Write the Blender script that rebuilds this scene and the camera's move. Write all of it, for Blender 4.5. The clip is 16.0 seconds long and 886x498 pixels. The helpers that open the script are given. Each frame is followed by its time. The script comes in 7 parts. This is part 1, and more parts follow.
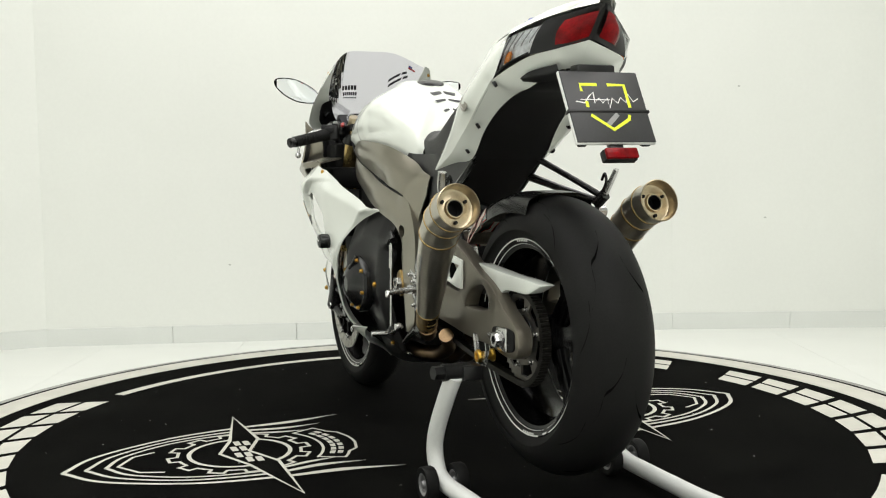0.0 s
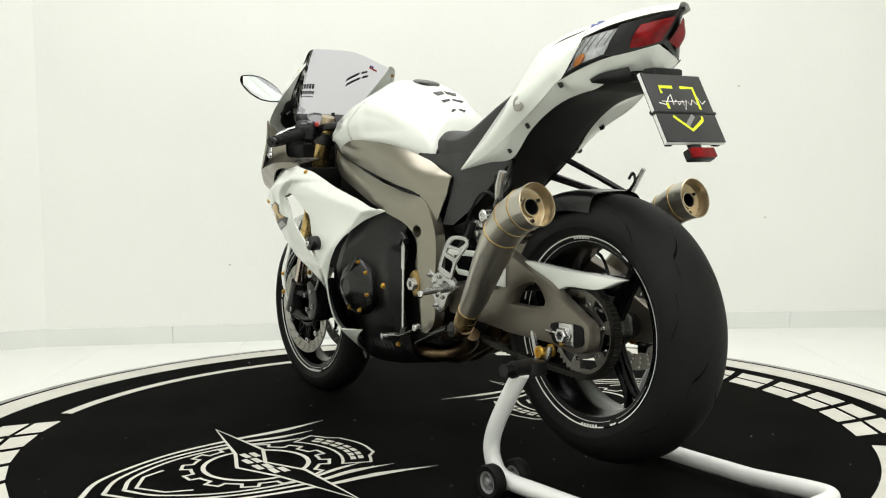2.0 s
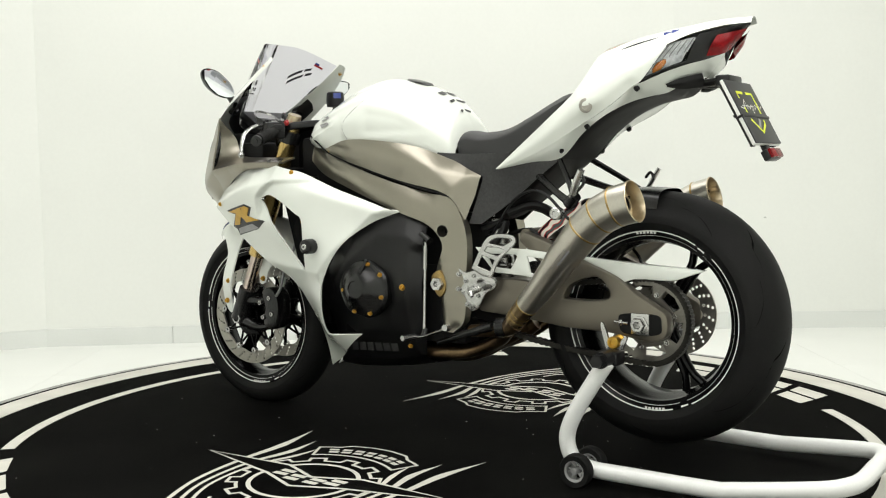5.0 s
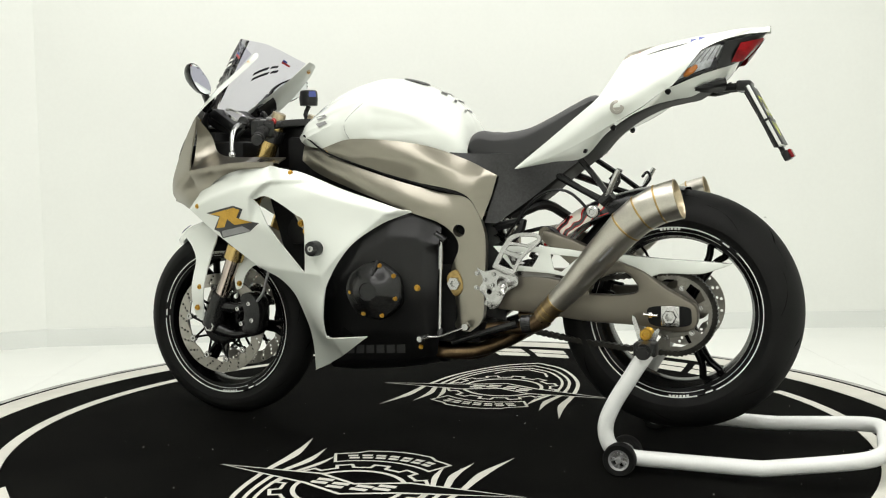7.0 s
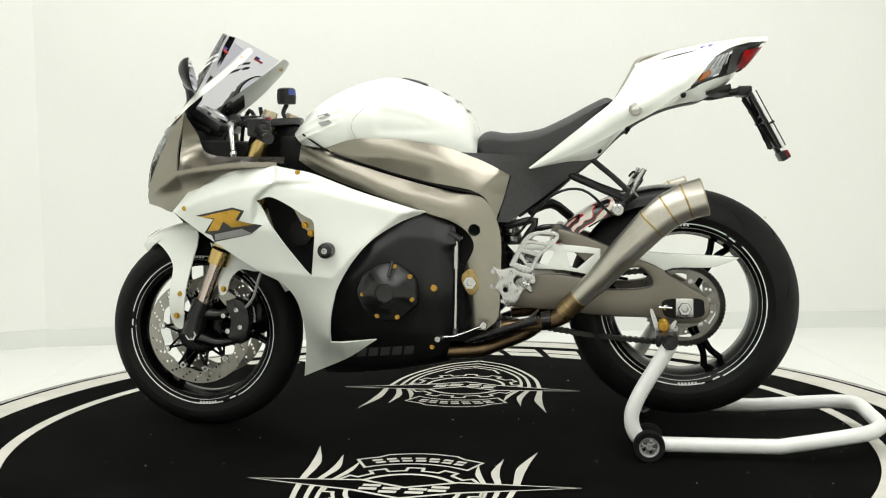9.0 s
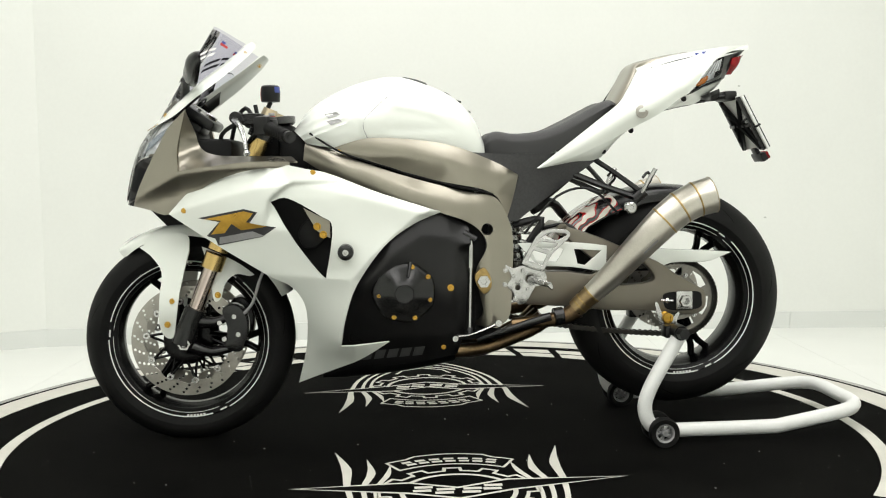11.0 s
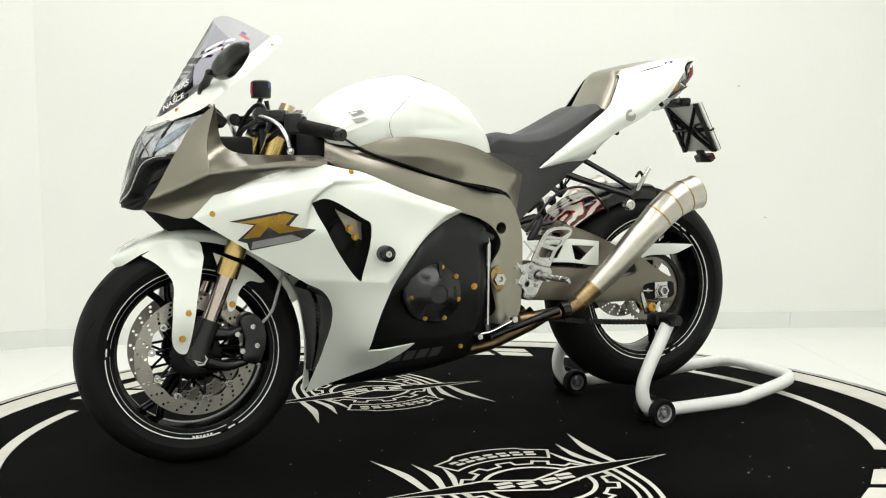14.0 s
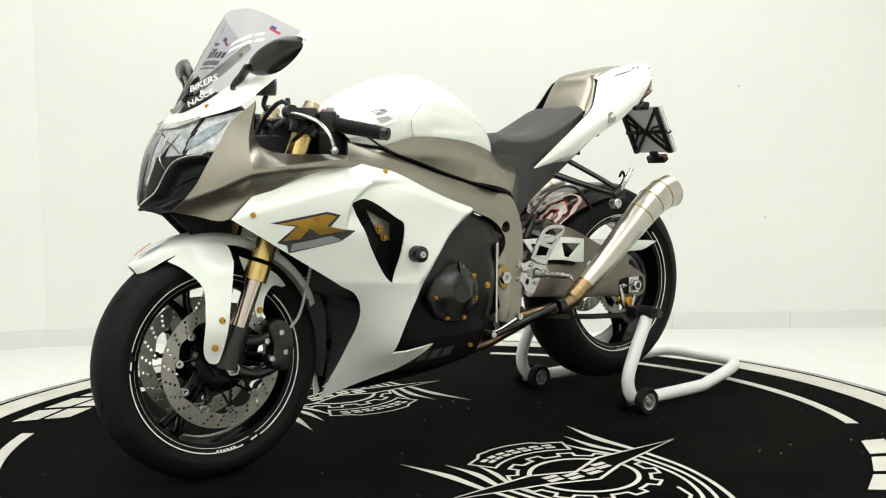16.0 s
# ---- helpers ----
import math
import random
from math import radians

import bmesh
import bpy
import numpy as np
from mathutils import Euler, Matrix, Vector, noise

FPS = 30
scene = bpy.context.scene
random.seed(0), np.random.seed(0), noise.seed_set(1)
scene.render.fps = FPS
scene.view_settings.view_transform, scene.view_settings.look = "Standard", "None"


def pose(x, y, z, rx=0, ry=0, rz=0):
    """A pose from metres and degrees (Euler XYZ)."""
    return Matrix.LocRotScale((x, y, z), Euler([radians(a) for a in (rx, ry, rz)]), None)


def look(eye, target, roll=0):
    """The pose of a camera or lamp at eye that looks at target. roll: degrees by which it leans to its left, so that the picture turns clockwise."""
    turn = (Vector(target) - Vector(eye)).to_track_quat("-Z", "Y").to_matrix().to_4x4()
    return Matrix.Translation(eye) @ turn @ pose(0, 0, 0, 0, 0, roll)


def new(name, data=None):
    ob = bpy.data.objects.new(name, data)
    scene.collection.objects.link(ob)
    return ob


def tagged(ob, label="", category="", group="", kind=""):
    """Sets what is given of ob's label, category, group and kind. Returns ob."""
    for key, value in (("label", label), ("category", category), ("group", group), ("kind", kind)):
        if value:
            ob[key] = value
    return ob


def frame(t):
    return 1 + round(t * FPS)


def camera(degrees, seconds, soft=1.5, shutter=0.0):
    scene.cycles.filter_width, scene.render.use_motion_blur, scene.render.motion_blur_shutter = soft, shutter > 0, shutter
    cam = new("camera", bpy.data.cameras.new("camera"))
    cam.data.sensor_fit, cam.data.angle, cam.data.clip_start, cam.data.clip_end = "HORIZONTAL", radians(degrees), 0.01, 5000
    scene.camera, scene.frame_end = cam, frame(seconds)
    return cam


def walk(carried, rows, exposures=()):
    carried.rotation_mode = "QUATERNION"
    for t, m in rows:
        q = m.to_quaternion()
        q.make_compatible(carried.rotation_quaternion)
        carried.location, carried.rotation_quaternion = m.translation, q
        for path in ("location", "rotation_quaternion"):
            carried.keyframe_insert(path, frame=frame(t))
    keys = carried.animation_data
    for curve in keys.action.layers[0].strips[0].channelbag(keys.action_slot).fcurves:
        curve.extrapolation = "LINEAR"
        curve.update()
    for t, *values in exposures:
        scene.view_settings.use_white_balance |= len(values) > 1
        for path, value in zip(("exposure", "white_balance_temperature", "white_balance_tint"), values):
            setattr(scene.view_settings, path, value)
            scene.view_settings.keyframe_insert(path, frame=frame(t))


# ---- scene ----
cam = camera(46.95, 16.0, soft=1.1)
EYE = (0.0, -2.9446, 0.7683)
PAN, TILT = radians(0.3174), radians(-4.6372)
AIM = (EYE[0] + math.sin(PAN) * math.cos(TILT), EYE[1] + math.cos(PAN) * math.cos(TILT), EYE[2] + math.sin(TILT))
walk(cam, [(0.0, look(EYE, AIM, -0.738)), (16.0, look(EYE, AIM, -0.738))], exposures=[(0.0, -0.70), (1.1, -0.69), (2.0, -0.62), (9.0, -0.60), (16.0, -0.57)])

# ---- light ----
world = bpy.data.worlds.new("world")
world.use_nodes = True
world.node_tree.nodes["Background"].inputs[0].default_value = (1.0, 1.0, 0.97, 1)
world.node_tree.nodes["Background"].inputs[1].default_value = 0.3
scene.world = world

FLOOR_Z = -0.08
ROOM_TOP = 3.1


def ceiling_lamp(x, y, sx, sy, power, warm=(1.0, 0.985, 0.965)):
    data = bpy.data.lights.new("panel_and_fill_light", "AREA")
    data.shape, data.size, data.size_y, data.energy, data.color = "RECTANGLE", sx, sy, power, warm
    ob = new("panel_and_fill_light", data)
    ob.matrix_world = pose(x, y, ROOM_TOP - 0.09)
    return ob


# Unseen panels: two overhead, one added as wall wash, one as front fill.
PANELS = ((-1.15, -0.95, 1.1, 3.2, 73), (1.25, -0.95, 1.1, 3.2, 76), (0.1, 1.35, 3.6, 0.9, 41), (0.1, -3.45, 4.4, 1.1, 92))
for px, py, sx, sy, watt in PANELS:
    ceiling_lamp(px, py, sx, sy, watt)

# ---- materials ----
def surf(name, base, rough=0.5, metal=0.0, var=0.08, scale=12.0, fine=180.0, bump=0.02, coat=0.0, wear=0.06, spec=0.5):
    """A surface with variation of tone at a large and a fine scale, uneven gloss and fine relief."""
    m = bpy.data.materials.new(name)
    m.use_nodes = True
    nt = m.node_tree
    b = nt.nodes["Principled BSDF"]
    tc = nt.nodes.new("ShaderNodeTexCoord")
    n1, n2 = nt.nodes.new("ShaderNodeTexNoise"), nt.nodes.new("ShaderNodeTexNoise")
    n1.inputs["Scale"].default_value, n1.inputs["Detail"].default_value = scale, 5
    n2.inputs["Scale"].default_value, n2.inputs["Detail"].default_value = fine, 3
    for n in (n1, n2):
        nt.links.new(tc.outputs["Object"], n.inputs["Vector"])
    ramp = nt.nodes.new("ShaderNodeMapRange")
    ramp.inputs["From Min"].default_value, ramp.inputs["From Max"].default_value = 0.3, 0.7
    ramp.inputs["To Min"].default_value, ramp.inputs["To Max"].default_value = 1 - var, 1 + var * 0.6
    nt.links.new(n1.outputs["Fac"], ramp.inputs["Value"])
    r2 = nt.nodes.new("ShaderNodeMapRange")
    r2.inputs["From Min"].default_value, r2.inputs["From Max"].default_value = 0.3, 0.7
    r2.inputs["To Min"].default_value, r2.inputs["To Max"].default_value = 1 - var * 0.5, 1 + var * 0.3
    nt.links.new(n2.outputs["Fac"], r2.inputs["Value"])
    mul = nt.nodes.new("ShaderNodeMath")
    mul.operation = "MULTIPLY"
    nt.links.new(ramp.outputs[0], mul.inputs[0])
    nt.links.new(r2.outputs[0], mul.inputs[1])
    col = nt.nodes.new("ShaderNodeVectorMath")
    col.operation = "SCALE"
    col.inputs[0].default_value = base
    nt.links.new(mul.outputs[0], col.inputs["Scale"])
    nt.links.new(col.outputs[0], b.inputs["Base Color"])
    rr = nt.nodes.new("ShaderNodeMapRange")
    rr.inputs["To Min"].default_value, rr.inputs["To Max"].default_value = max(0.02, rough - wear), min(1, rough + wear)
    nt.links.new(n1.outputs["Fac"], rr.inputs["Value"])
    nt.links.new(rr.outputs[0], b.inputs["Roughness"])
    b.inputs["Metallic"].default_value = metal
    b.inputs["Coat Weight"].default_value = coat
    b.inputs["Coat Roughness"].default_value = 0.05
    b.inputs["Specular IOR Level"].default_value = spec
    if bump:
        bp = nt.nodes.new("ShaderNodeBump")
        bp.inputs["Strength"].default_value, bp.inputs["Distance"].default_value = bump, 0.002
        nt.links.new(n2.outputs["Fac"], bp.inputs["Height"])
        nt.links.new(bp.outputs[0], b.inputs["Normal"])
    return m


def clear(name, tint, rough=0.02, ior=1.45):
    m = bpy.data.materials.new(name)
    m.use_nodes = True
    nt = m.node_tree
    nt.nodes.clear()
    out, mix = nt.nodes.new("ShaderNodeOutputMaterial"), nt.nodes.new("ShaderNodeMixShader")
    tr, gl, fr = nt.nodes.new("ShaderNodeBsdfTransparent"), nt.nodes.new("ShaderNodeBsdfGlossy"), nt.nodes.new("ShaderNodeFresnel")
    tr.inputs[0].default_value = (*tint, 1)
    gl.inputs["Roughness"].default_value = rough
    fr.inputs["IOR"].default_value = ior
    nt.links.new(fr.outputs[0], mix.inputs[0])
    nt.links.new(tr.outputs[0], mix.inputs[1])
    nt.links.new(gl.outputs[0], mix.inputs[2])
    nt.links.new(mix.outputs[0], out.inputs[0])
    return m


WALL = surf("wall_paint", (0.81, 0.825, 0.785), 0.75, var=0.02, scale=1.5, fine=60, bump=0.03)
CEIL = surf("ceiling_paint", (0.82, 0.82, 0.79), 0.8, var=0.02, scale=2, fine=40, bump=0.02)
TILE = surf("floor_tile", (0.82, 0.835, 0.795), 0.35, var=0.025, scale=2.5, fine=90, bump=0.01)
GROUT = surf("grout", (0.55, 0.56, 0.52), 0.8, var=0.1)
SKIRT = surf("skirting_tile", (0.74, 0.76, 0.73), 0.3, var=0.03, scale=3)
CARPET = surf("carpet_black", (0.0036, 0.0036, 0.0031), 0.97, var=0.75, scale=3.2, fine=420, bump=0.5, spec=0.03)
PRINT = surf("carpet_print", (0.60, 0.59, 0.53), 0.92, var=0.1, scale=8, fine=420, bump=0.45, spec=0.2)
RIMMETAL = surf("platform_edge_metal", (0.42, 0.42, 0.40), 0.45, 0.7, var=0.45, scale=7, fine=70, bump=0.08)
LAMPBODY = surf("lamp_body", (0.7, 0.7, 0.7), 0.5)
PEARL = surf("pearl_white_paint", (0.755, 0.785, 0.73), 0.26, var=0.02, scale=5, fine=600, bump=0.004, coat=0.8, wear=0.03)
TITAN = surf("satin_titanium_paint", (0.282, 0.262, 0.216), 0.30, 0.93, var=0.06, scale=6, fine=700, bump=0.01, coat=0.25)
BLACKP = surf("black_plastic", (0.0075, 0.0075, 0.0077), 0.36, var=0.2, scale=20, fine=500, bump=0.05, spec=0.30)
GLOSSB = surf("gloss_black", (0.007, 0.007, 0.0075), 0.16, var=0.15, scale=15, coat=0.15, bump=0.0, spec=0.35)
SATINB = surf("satin_black", (0.007, 0.007, 0.0072), 0.25, var=0.2, scale=12, fine=400, bump=0.03, spec=0.4)
RIMB = surf("wheel_black", (0.0025, 0.0025, 0.0027), 0.20, var=0.2, scale=15, bump=0.0, spec=0.14)
CAVITY = surf("engine_black", (0.005, 0.005, 0.005), 0.6, var=0.3, scale=25, spec=0.2)
RUBBER = surf("tyre_rubber", (0.0085, 0.0085, 0.0082), 0.58, var=0.3, scale=9, fine=260, bump=0.12, spec=0.12)
# near-black stands for the shade inside tread grooves, which have no depth
GROOVE_SHADE = surf("tyre_groove_shade", (0.0015, 0.0015, 0.0015), 0.95, spec=0.0)
STRIPE = surf("white_rim_tape", (0.72, 0.73, 0.70), 0.35, var=0.06)
ALLOY = surf("bare_aluminium", (0.50, 0.50, 0.49), 0.24, 0.95, var=0.14, scale=30, fine=300, bump=0.04)
STEEL = surf("brushed_steel", (0.51, 0.485, 0.43), 0.31, 0.95, var=0.12, scale=14, fine=240, bump=0.04)
DISC = surf("brake_disc_steel", (0.36, 0.345, 0.31), 0.36, 0.9, var=0.12, scale=24, fine=320, bump=0.05)
GOLD = surf("gold_anodised", (0.52, 0.31, 0.055), 0.30, 0.95, var=0.15, scale=40)
FORKGOLD = surf("fork_gold", (0.60, 0.43, 0.17), 0.24, 0.95, var=0.1, scale=20)
CHROME = surf("hard_chrome", (0.52, 0.44, 0.40), 0.12, 1.0, var=0.05, scale=20, bump=0.0)
SEATV = surf("seat_vinyl", (0.030, 0.030, 0.031), 0.55, var=0.1, scale=10, fine=700, bump=0.22)
STANDW = surf("white_powder_coat", (0.78, 0.79, 0.77), 0.38, var=0.06, scale=8, fine=220, bump=0.04, coat=0.2)
RED = surf("red_lens", (0.19, 0.002, 0.004), 0.2, var=0.5, scale=45, fine=240, bump=0.2, coat=0.0, spec=0.16)
REDFLAT = surf("red_print", (0.45, 0.03, 0.03), 0.35, var=0.15, coat=0.6)
BLUEFLAT = surf("blue_print", (0.03, 0.05, 0.25), 0.35, var=0.15, coat=0.6)
WHITEP = surf("white_print", (0.78, 0.78, 0.75), 0.4, var=0.06)
YELLOW = surf("yellow_print", (0.72, 0.80, 0.02), 0.45, var=0.06)
BURNT = surf("heat_tinted_steel", (0.20, 0.135, 0.075), 0.30, 0.95, var=0.35, scale=16, fine=150, bump=0.05)
ENDRING = surf("straw_tinted_steel", (0.50, 0.42, 0.29), 0.3, 0.9, var=0.15, scale=30, bump=0.02)
SWINGP = surf("bronze_satin_paint", (0.168, 0.152, 0.122), 0.38, 0.65, var=0.07, scale=7, fine=600, bump=0.01)
WELD = surf("gold_weld", (0.40, 0.28, 0.11), 0.35, 0.9, var=0.3, scale=60)
DARKPRINT = surf("dark_print", (0.025, 0.025, 0.027), 0.45, var=0.2)
GREYPRINT = surf("grey_print", (0.30, 0.30, 0.30), 0.4, 0.3, var=0.15)
SCREEN = clear("smoke_screen", (0.75, 0.74, 0.81), 0.02, 1.16)
LENS = clear("clear_lens", (0.93, 0.94, 0.95), 0.02, 1.3)
MASKB = surf("satin_nose_black", (0.006, 0.0062, 0.0075), 0.30, var=0.15, scale=15, bump=0.0, spec=0.22)
BRONZE = surf("bronzed_steel", (0.30, 0.215, 0.115), 0.28, 0.95, var=0.25, scale=24, bump=0.02)
MIRROR = surf("mirror_glass", (0.85, 0.87, 0.90), 0.03, 1.0, var=0.0, bump=0.0, wear=0.01)
FACET = surf("faceted_chrome", (0.86, 0.87, 0.88), 0.24, 0.1, var=0.32, scale=46, fine=120, bump=0.6, spec=0.8)
AMBER = surf("amber_lens", (0.75, 0.24, 0.03), 0.2, var=0.15, coat=0.7)


# ---- mesh helpers ----
def part(name, bm, material, parent=None, label="", smooth=40):
    """One bmesh as one mesh object, under a thing or a part."""
    me = bpy.data.meshes.new(name)
    bm.normal_update()
    if smooth:
        for f in bm.faces:
            f.smooth = True
        lim = radians(smooth)
        for e in bm.edges:
            if len(e.link_faces) == 2 and e.calc_face_angle(0) > lim:
                e.smooth = False
    bm.to_mesh(me)
    bm.free()
    for m in (material if isinstance(material, (list, tuple)) else [material]):
        me.materials.append(m)
    ob = new(name, me)
    if parent:
        ob.parent = parent
    return tagged(ob, label)


def spline(pts, n=6, closed=False):
    """Catmull-Rom through points; a point with a trailing True-like flag of 1 (fourth or third entry) stays a corner."""
    P = [Vector(p) for p in pts]
    out = []
    cnt = len(P)
    last = cnt if closed else cnt - 1
    for i in range(last):
        p1, p2 = P[i], P[(i + 1) % cnt]
        p0 = P[i - 1] if (closed or i > 0) else p1 * 2 - p2
        p3 = P[(i + 2) % cnt] if (closed or i + 2 < cnt) else p2 * 2 - p1
        for k in range(n):
            t = k / n
            out.append(0.5 * ((2 * p1) + (p2 - p0) * t + (2 * p0 - 5 * p1 + 4 * p2 - p3) * t * t + (3 * p1 - p0 - 3 * p2 + p3) * t ** 3))
    if not closed:
        out.append(P[-1])
    return out


def outline(pts, n=5):
    """A closed outline in the plane; points (a, b, 1) are corners, the rest is smooth."""
    cor = [i for i, p in enumerate(pts) if len(p) > 2]
    flat = [(p[0], p[1]) for p in pts]
    if not cor:
        return [tuple(v) for v in spline(flat, n, True)]
    out = []
    cnt = len(pts)
    for a, i in enumerate(cor):
        j = cor[(a + 1) % len(cor)]
        run = [flat[(i + k) % cnt] for k in range(((j - i - 1) % cnt) + 2)]
        seg = spline(run, n if len(run) > 2 else 1)
        out += [tuple(v) for v in seg[:-1]]
    return out


def box(bm, x0, x1, y0, y1, z0, z1, bevel=0.0, mat=0):
    r = bmesh.ops.create_cube(bm, size=1)
    vs = r["verts"]
    for v in vs:
        v.co = Vector(((x0 + x1) / 2 + v.co.x * (x1 - x0), (y0 + y1) / 2 + v.co.y * (y1 - y0), (z0 + z1) / 2 + v.co.z * (z1 - z0)))
    fs = {f for v in vs for f in v.link_faces}
    for f in fs:
        f.material_index = mat
    if bevel:
        bmesh.ops.bevel(bm, geom=list({e for v in vs for e in v.link_edges}), offset=bevel, segments=2, affect="EDGES", profile=0.5)


def xform(bm, m, verts=None):
    for v in verts or bm.verts:
        v.co = m @ v.co


def lathe(bm, profile, n=64, axis="y", close=False, mat=0, start=0.0, sweep=2 * math.pi):
    """Turn (radius, height) pairs round an axis through the origin."""
    rings = []
    full = abs(sweep - 2 * math.pi) < 1e-6
    cnt = n if full else n + 1
    for k in range(cnt):
        a = start + sweep * k / n
        c, s = math.cos(a), math.sin(a)
        ring = []
        for r, h in profile:
            co = {"y": (r * c, h, r * s), "z": (r * c, r * s, h), "x": (h, r * c, r * s)}[axis]
            ring.append(bm.verts.new(co))
        rings.append(ring)
    m = len(profile)
    for k in range(n):
        a, b = rings[k], rings[(k + 1) % cnt]
        for j in range(m if close else m - 1):
            f = bm.faces.new((a[j], a[(j + 1) % m], b[(j + 1) % m], b[j]))
            f.material_index = mat
    return rings


def tube(bm, pts, rad, n=12, smooth=6, caps=True, mat=0, flat=1.0):
    """A pipe along a smooth path; rad is one radius or one for each given point."""
    path = spline(pts, smooth) if smooth > 1 else [Vector(p) for p in pts]
    cnt = len(path)
    if isinstance(rad, (int, float)):
        radii = [rad] * cnt
    else:
        radii = [np.interp(i / (cnt - 1) * (len(rad) - 1), range(len(rad)), rad) for i in range(cnt)]
    up = Vector((0, 0, 1))
    rings = []
    prev = None
    for i, p in enumerate(path):
        d = (path[min(i + 1, cnt - 1)] - path[max(i - 1, 0)]).normalized()
        if prev is None:
            s = d.cross(up)
            if s.length < 0.05:
                s = d.cross(Vector((0, 1, 0)))
        else:
            s = prev - d * prev.dot(d)
        s.normalize()
        prev = s
        t = d.cross(s)
        rings.append([bm.verts.new(p + (s * math.cos(2 * math.pi * k / n) + t * math.sin(2 * math.pi * k / n) * flat) * radii[i]) for k in range(n)])
    for a, b in zip(rings, rings[1:]):
        for k in range(n):
            f = bm.faces.new((a[k], a[(k + 1) % n], b[(k + 1) % n], b[k]))
            f.material_index = mat
    if caps:
        bm.faces.new(rings[0][::-1]).material_index = mat
        bm.faces.new(rings[-1]).material_index = mat


def plate(bm, pts, y0, y1, n=4, bevel=0.0, holes=(), mat=0, place=None):
    """A flat plate: an outline in x and z, from y0 to y1, with holes through it."""
    loops = [outline(pts, n)] + [outline(h, n) for h in holes]
    edges = []
    for lp in loops:
        vs = [bm.verts.new((a, y0, b)) for a, b in lp]
        edges += [bm.edges.new((vs[i], vs[(i + 1) % len(vs)])) for i in range(len(vs))]
    r = bmesh.ops.triangle_fill(bm, use_beauty=True, edges=edges)
    fs = [g for g in r["geom"] if isinstance(g, bmesh.types.BMFace)]
    ex = bmesh.ops.extrude_face_region(bm, geom=fs)
    top = [g for g in ex["geom"] if isinstance(g, bmesh.types.BMVert)]
    for v in top:
        v.co.y = y1
    allf = {f for v in top for f in v.link_faces} | set(fs)
    bmesh.ops.recalc_face_normals(bm, faces=list(allf))
    for f in allf:
        f.material_index = mat
    if bevel:
        rim = [e for e in {e for f in allf for e in f.edges} if len(e.link_faces) == 2 and e.calc_face_angle(0) > 1.2]
        bmesh.ops.bevel(bm, geom=rim, offset=bevel, segments=2, affect="EDGES", profile=0.5)
    if place is not None:
        xform(bm, place, list({v for f in allf if f.is_valid for v in f.verts}))


def bulge(ctrl):
    """A smooth height y over the plane x, z through control points (x, z, y): a thin plate."""
    C = np.array(ctrl, float)
    k = len(C)

    def u(d):
        return np.where(d > 1e-9, d * d * np.log(np.maximum(d, 1e-9)), 0)
    D = np.linalg.norm(C[:, None, :2] - C[None, :, :2], axis=2)
    A = np.zeros((k + 3, k + 3))
    A[:k, :k] = u(D) + np.eye(k) * 1e-4
    A[:k, k], A[:k, k + 1:k + 3] = 1, C[:, :2]
    A[k:, :k] = A[:k, k:].T
    w = np.linalg.solve(A, np.concatenate([C[:, 2], np.zeros(3)]))

    def f(x, z):
        d = np.hypot(C[:, 0] - x, C[:, 1] - z)
        return float(u(d) @ w[:k] + w[k] + w[k + 1] * x + w[k + 2] * z)
    return f


def panel(pts, height, thick=0.004, step=0.025, holes=(), n=5, side=1, lip=0.0, flare=None):
    """A curved sheet: an outline in x and z laid on the height y(x, z), with thickness; side -1 mirrors it."""
    bm = bmesh.new()
    loops = [outline(pts, n)] + [outline(h, n) for h in holes]
    edges = []
    for lp in loops:
        vs = [bm.verts.new((a, 0, b)) for a, b in lp]
        edges += [bm.edges.new((vs[i], vs[(i + 1) % len(vs)])) for i in range(len(vs))]
    bmesh.ops.triangle_fill(bm, use_beauty=True, edges=edges)
    for ax in (0, 2):
        lo, hi = min(v.co[ax] for v in bm.verts), max(v.co[ax] for v in bm.verts)
        q = math.ceil(lo / step) * step
        while q < hi:
            no = [0, 0, 0]
            no[ax] = 1
            co = [0, 0, 0]
            co[ax] = q + 1e-5
            bmesh.ops.bisect_plane(bm, geom=bm.verts[:] + bm.edges[:] + bm.faces[:], plane_co=co, plane_no=no)
            q += step
    bmesh.ops.remove_doubles(bm, verts=bm.verts, dist=0.0006)
    for v in bm.verts:
        v.co.y = height(v.co.x, v.co.z)
    bm.normal_update()
    if sum(f.normal.y * f.calc_area() for f in bm.faces) < 0:
        bmesh.ops.reverse_faces(bm, faces=bm.faces)
    bm.normal_update()
    old = list(bm.faces)
    base = list(bm.verts)
    back = {v: bm.verts.new(v.co - v.normal * thick) for v in base}
    border = [e for e in bm.edges if len(e.link_faces) == 1]
    ends = [(e.verts[0], e.verts[1]) if e.link_loops[0].vert == e.verts[0] else (e.verts[1], e.verts[0]) for e in border]
    for f in old:
        bm.faces.new([back[v] for v in reversed(f.verts)])
    for a, b in ends:
        bm.faces.new((b, a, back[a], back[b]))
    if side < 0:
        for v in bm.verts:
            v.co.y = -v.co.y
        bmesh.ops.reverse_faces(bm, faces=bm.faces)
    return bm


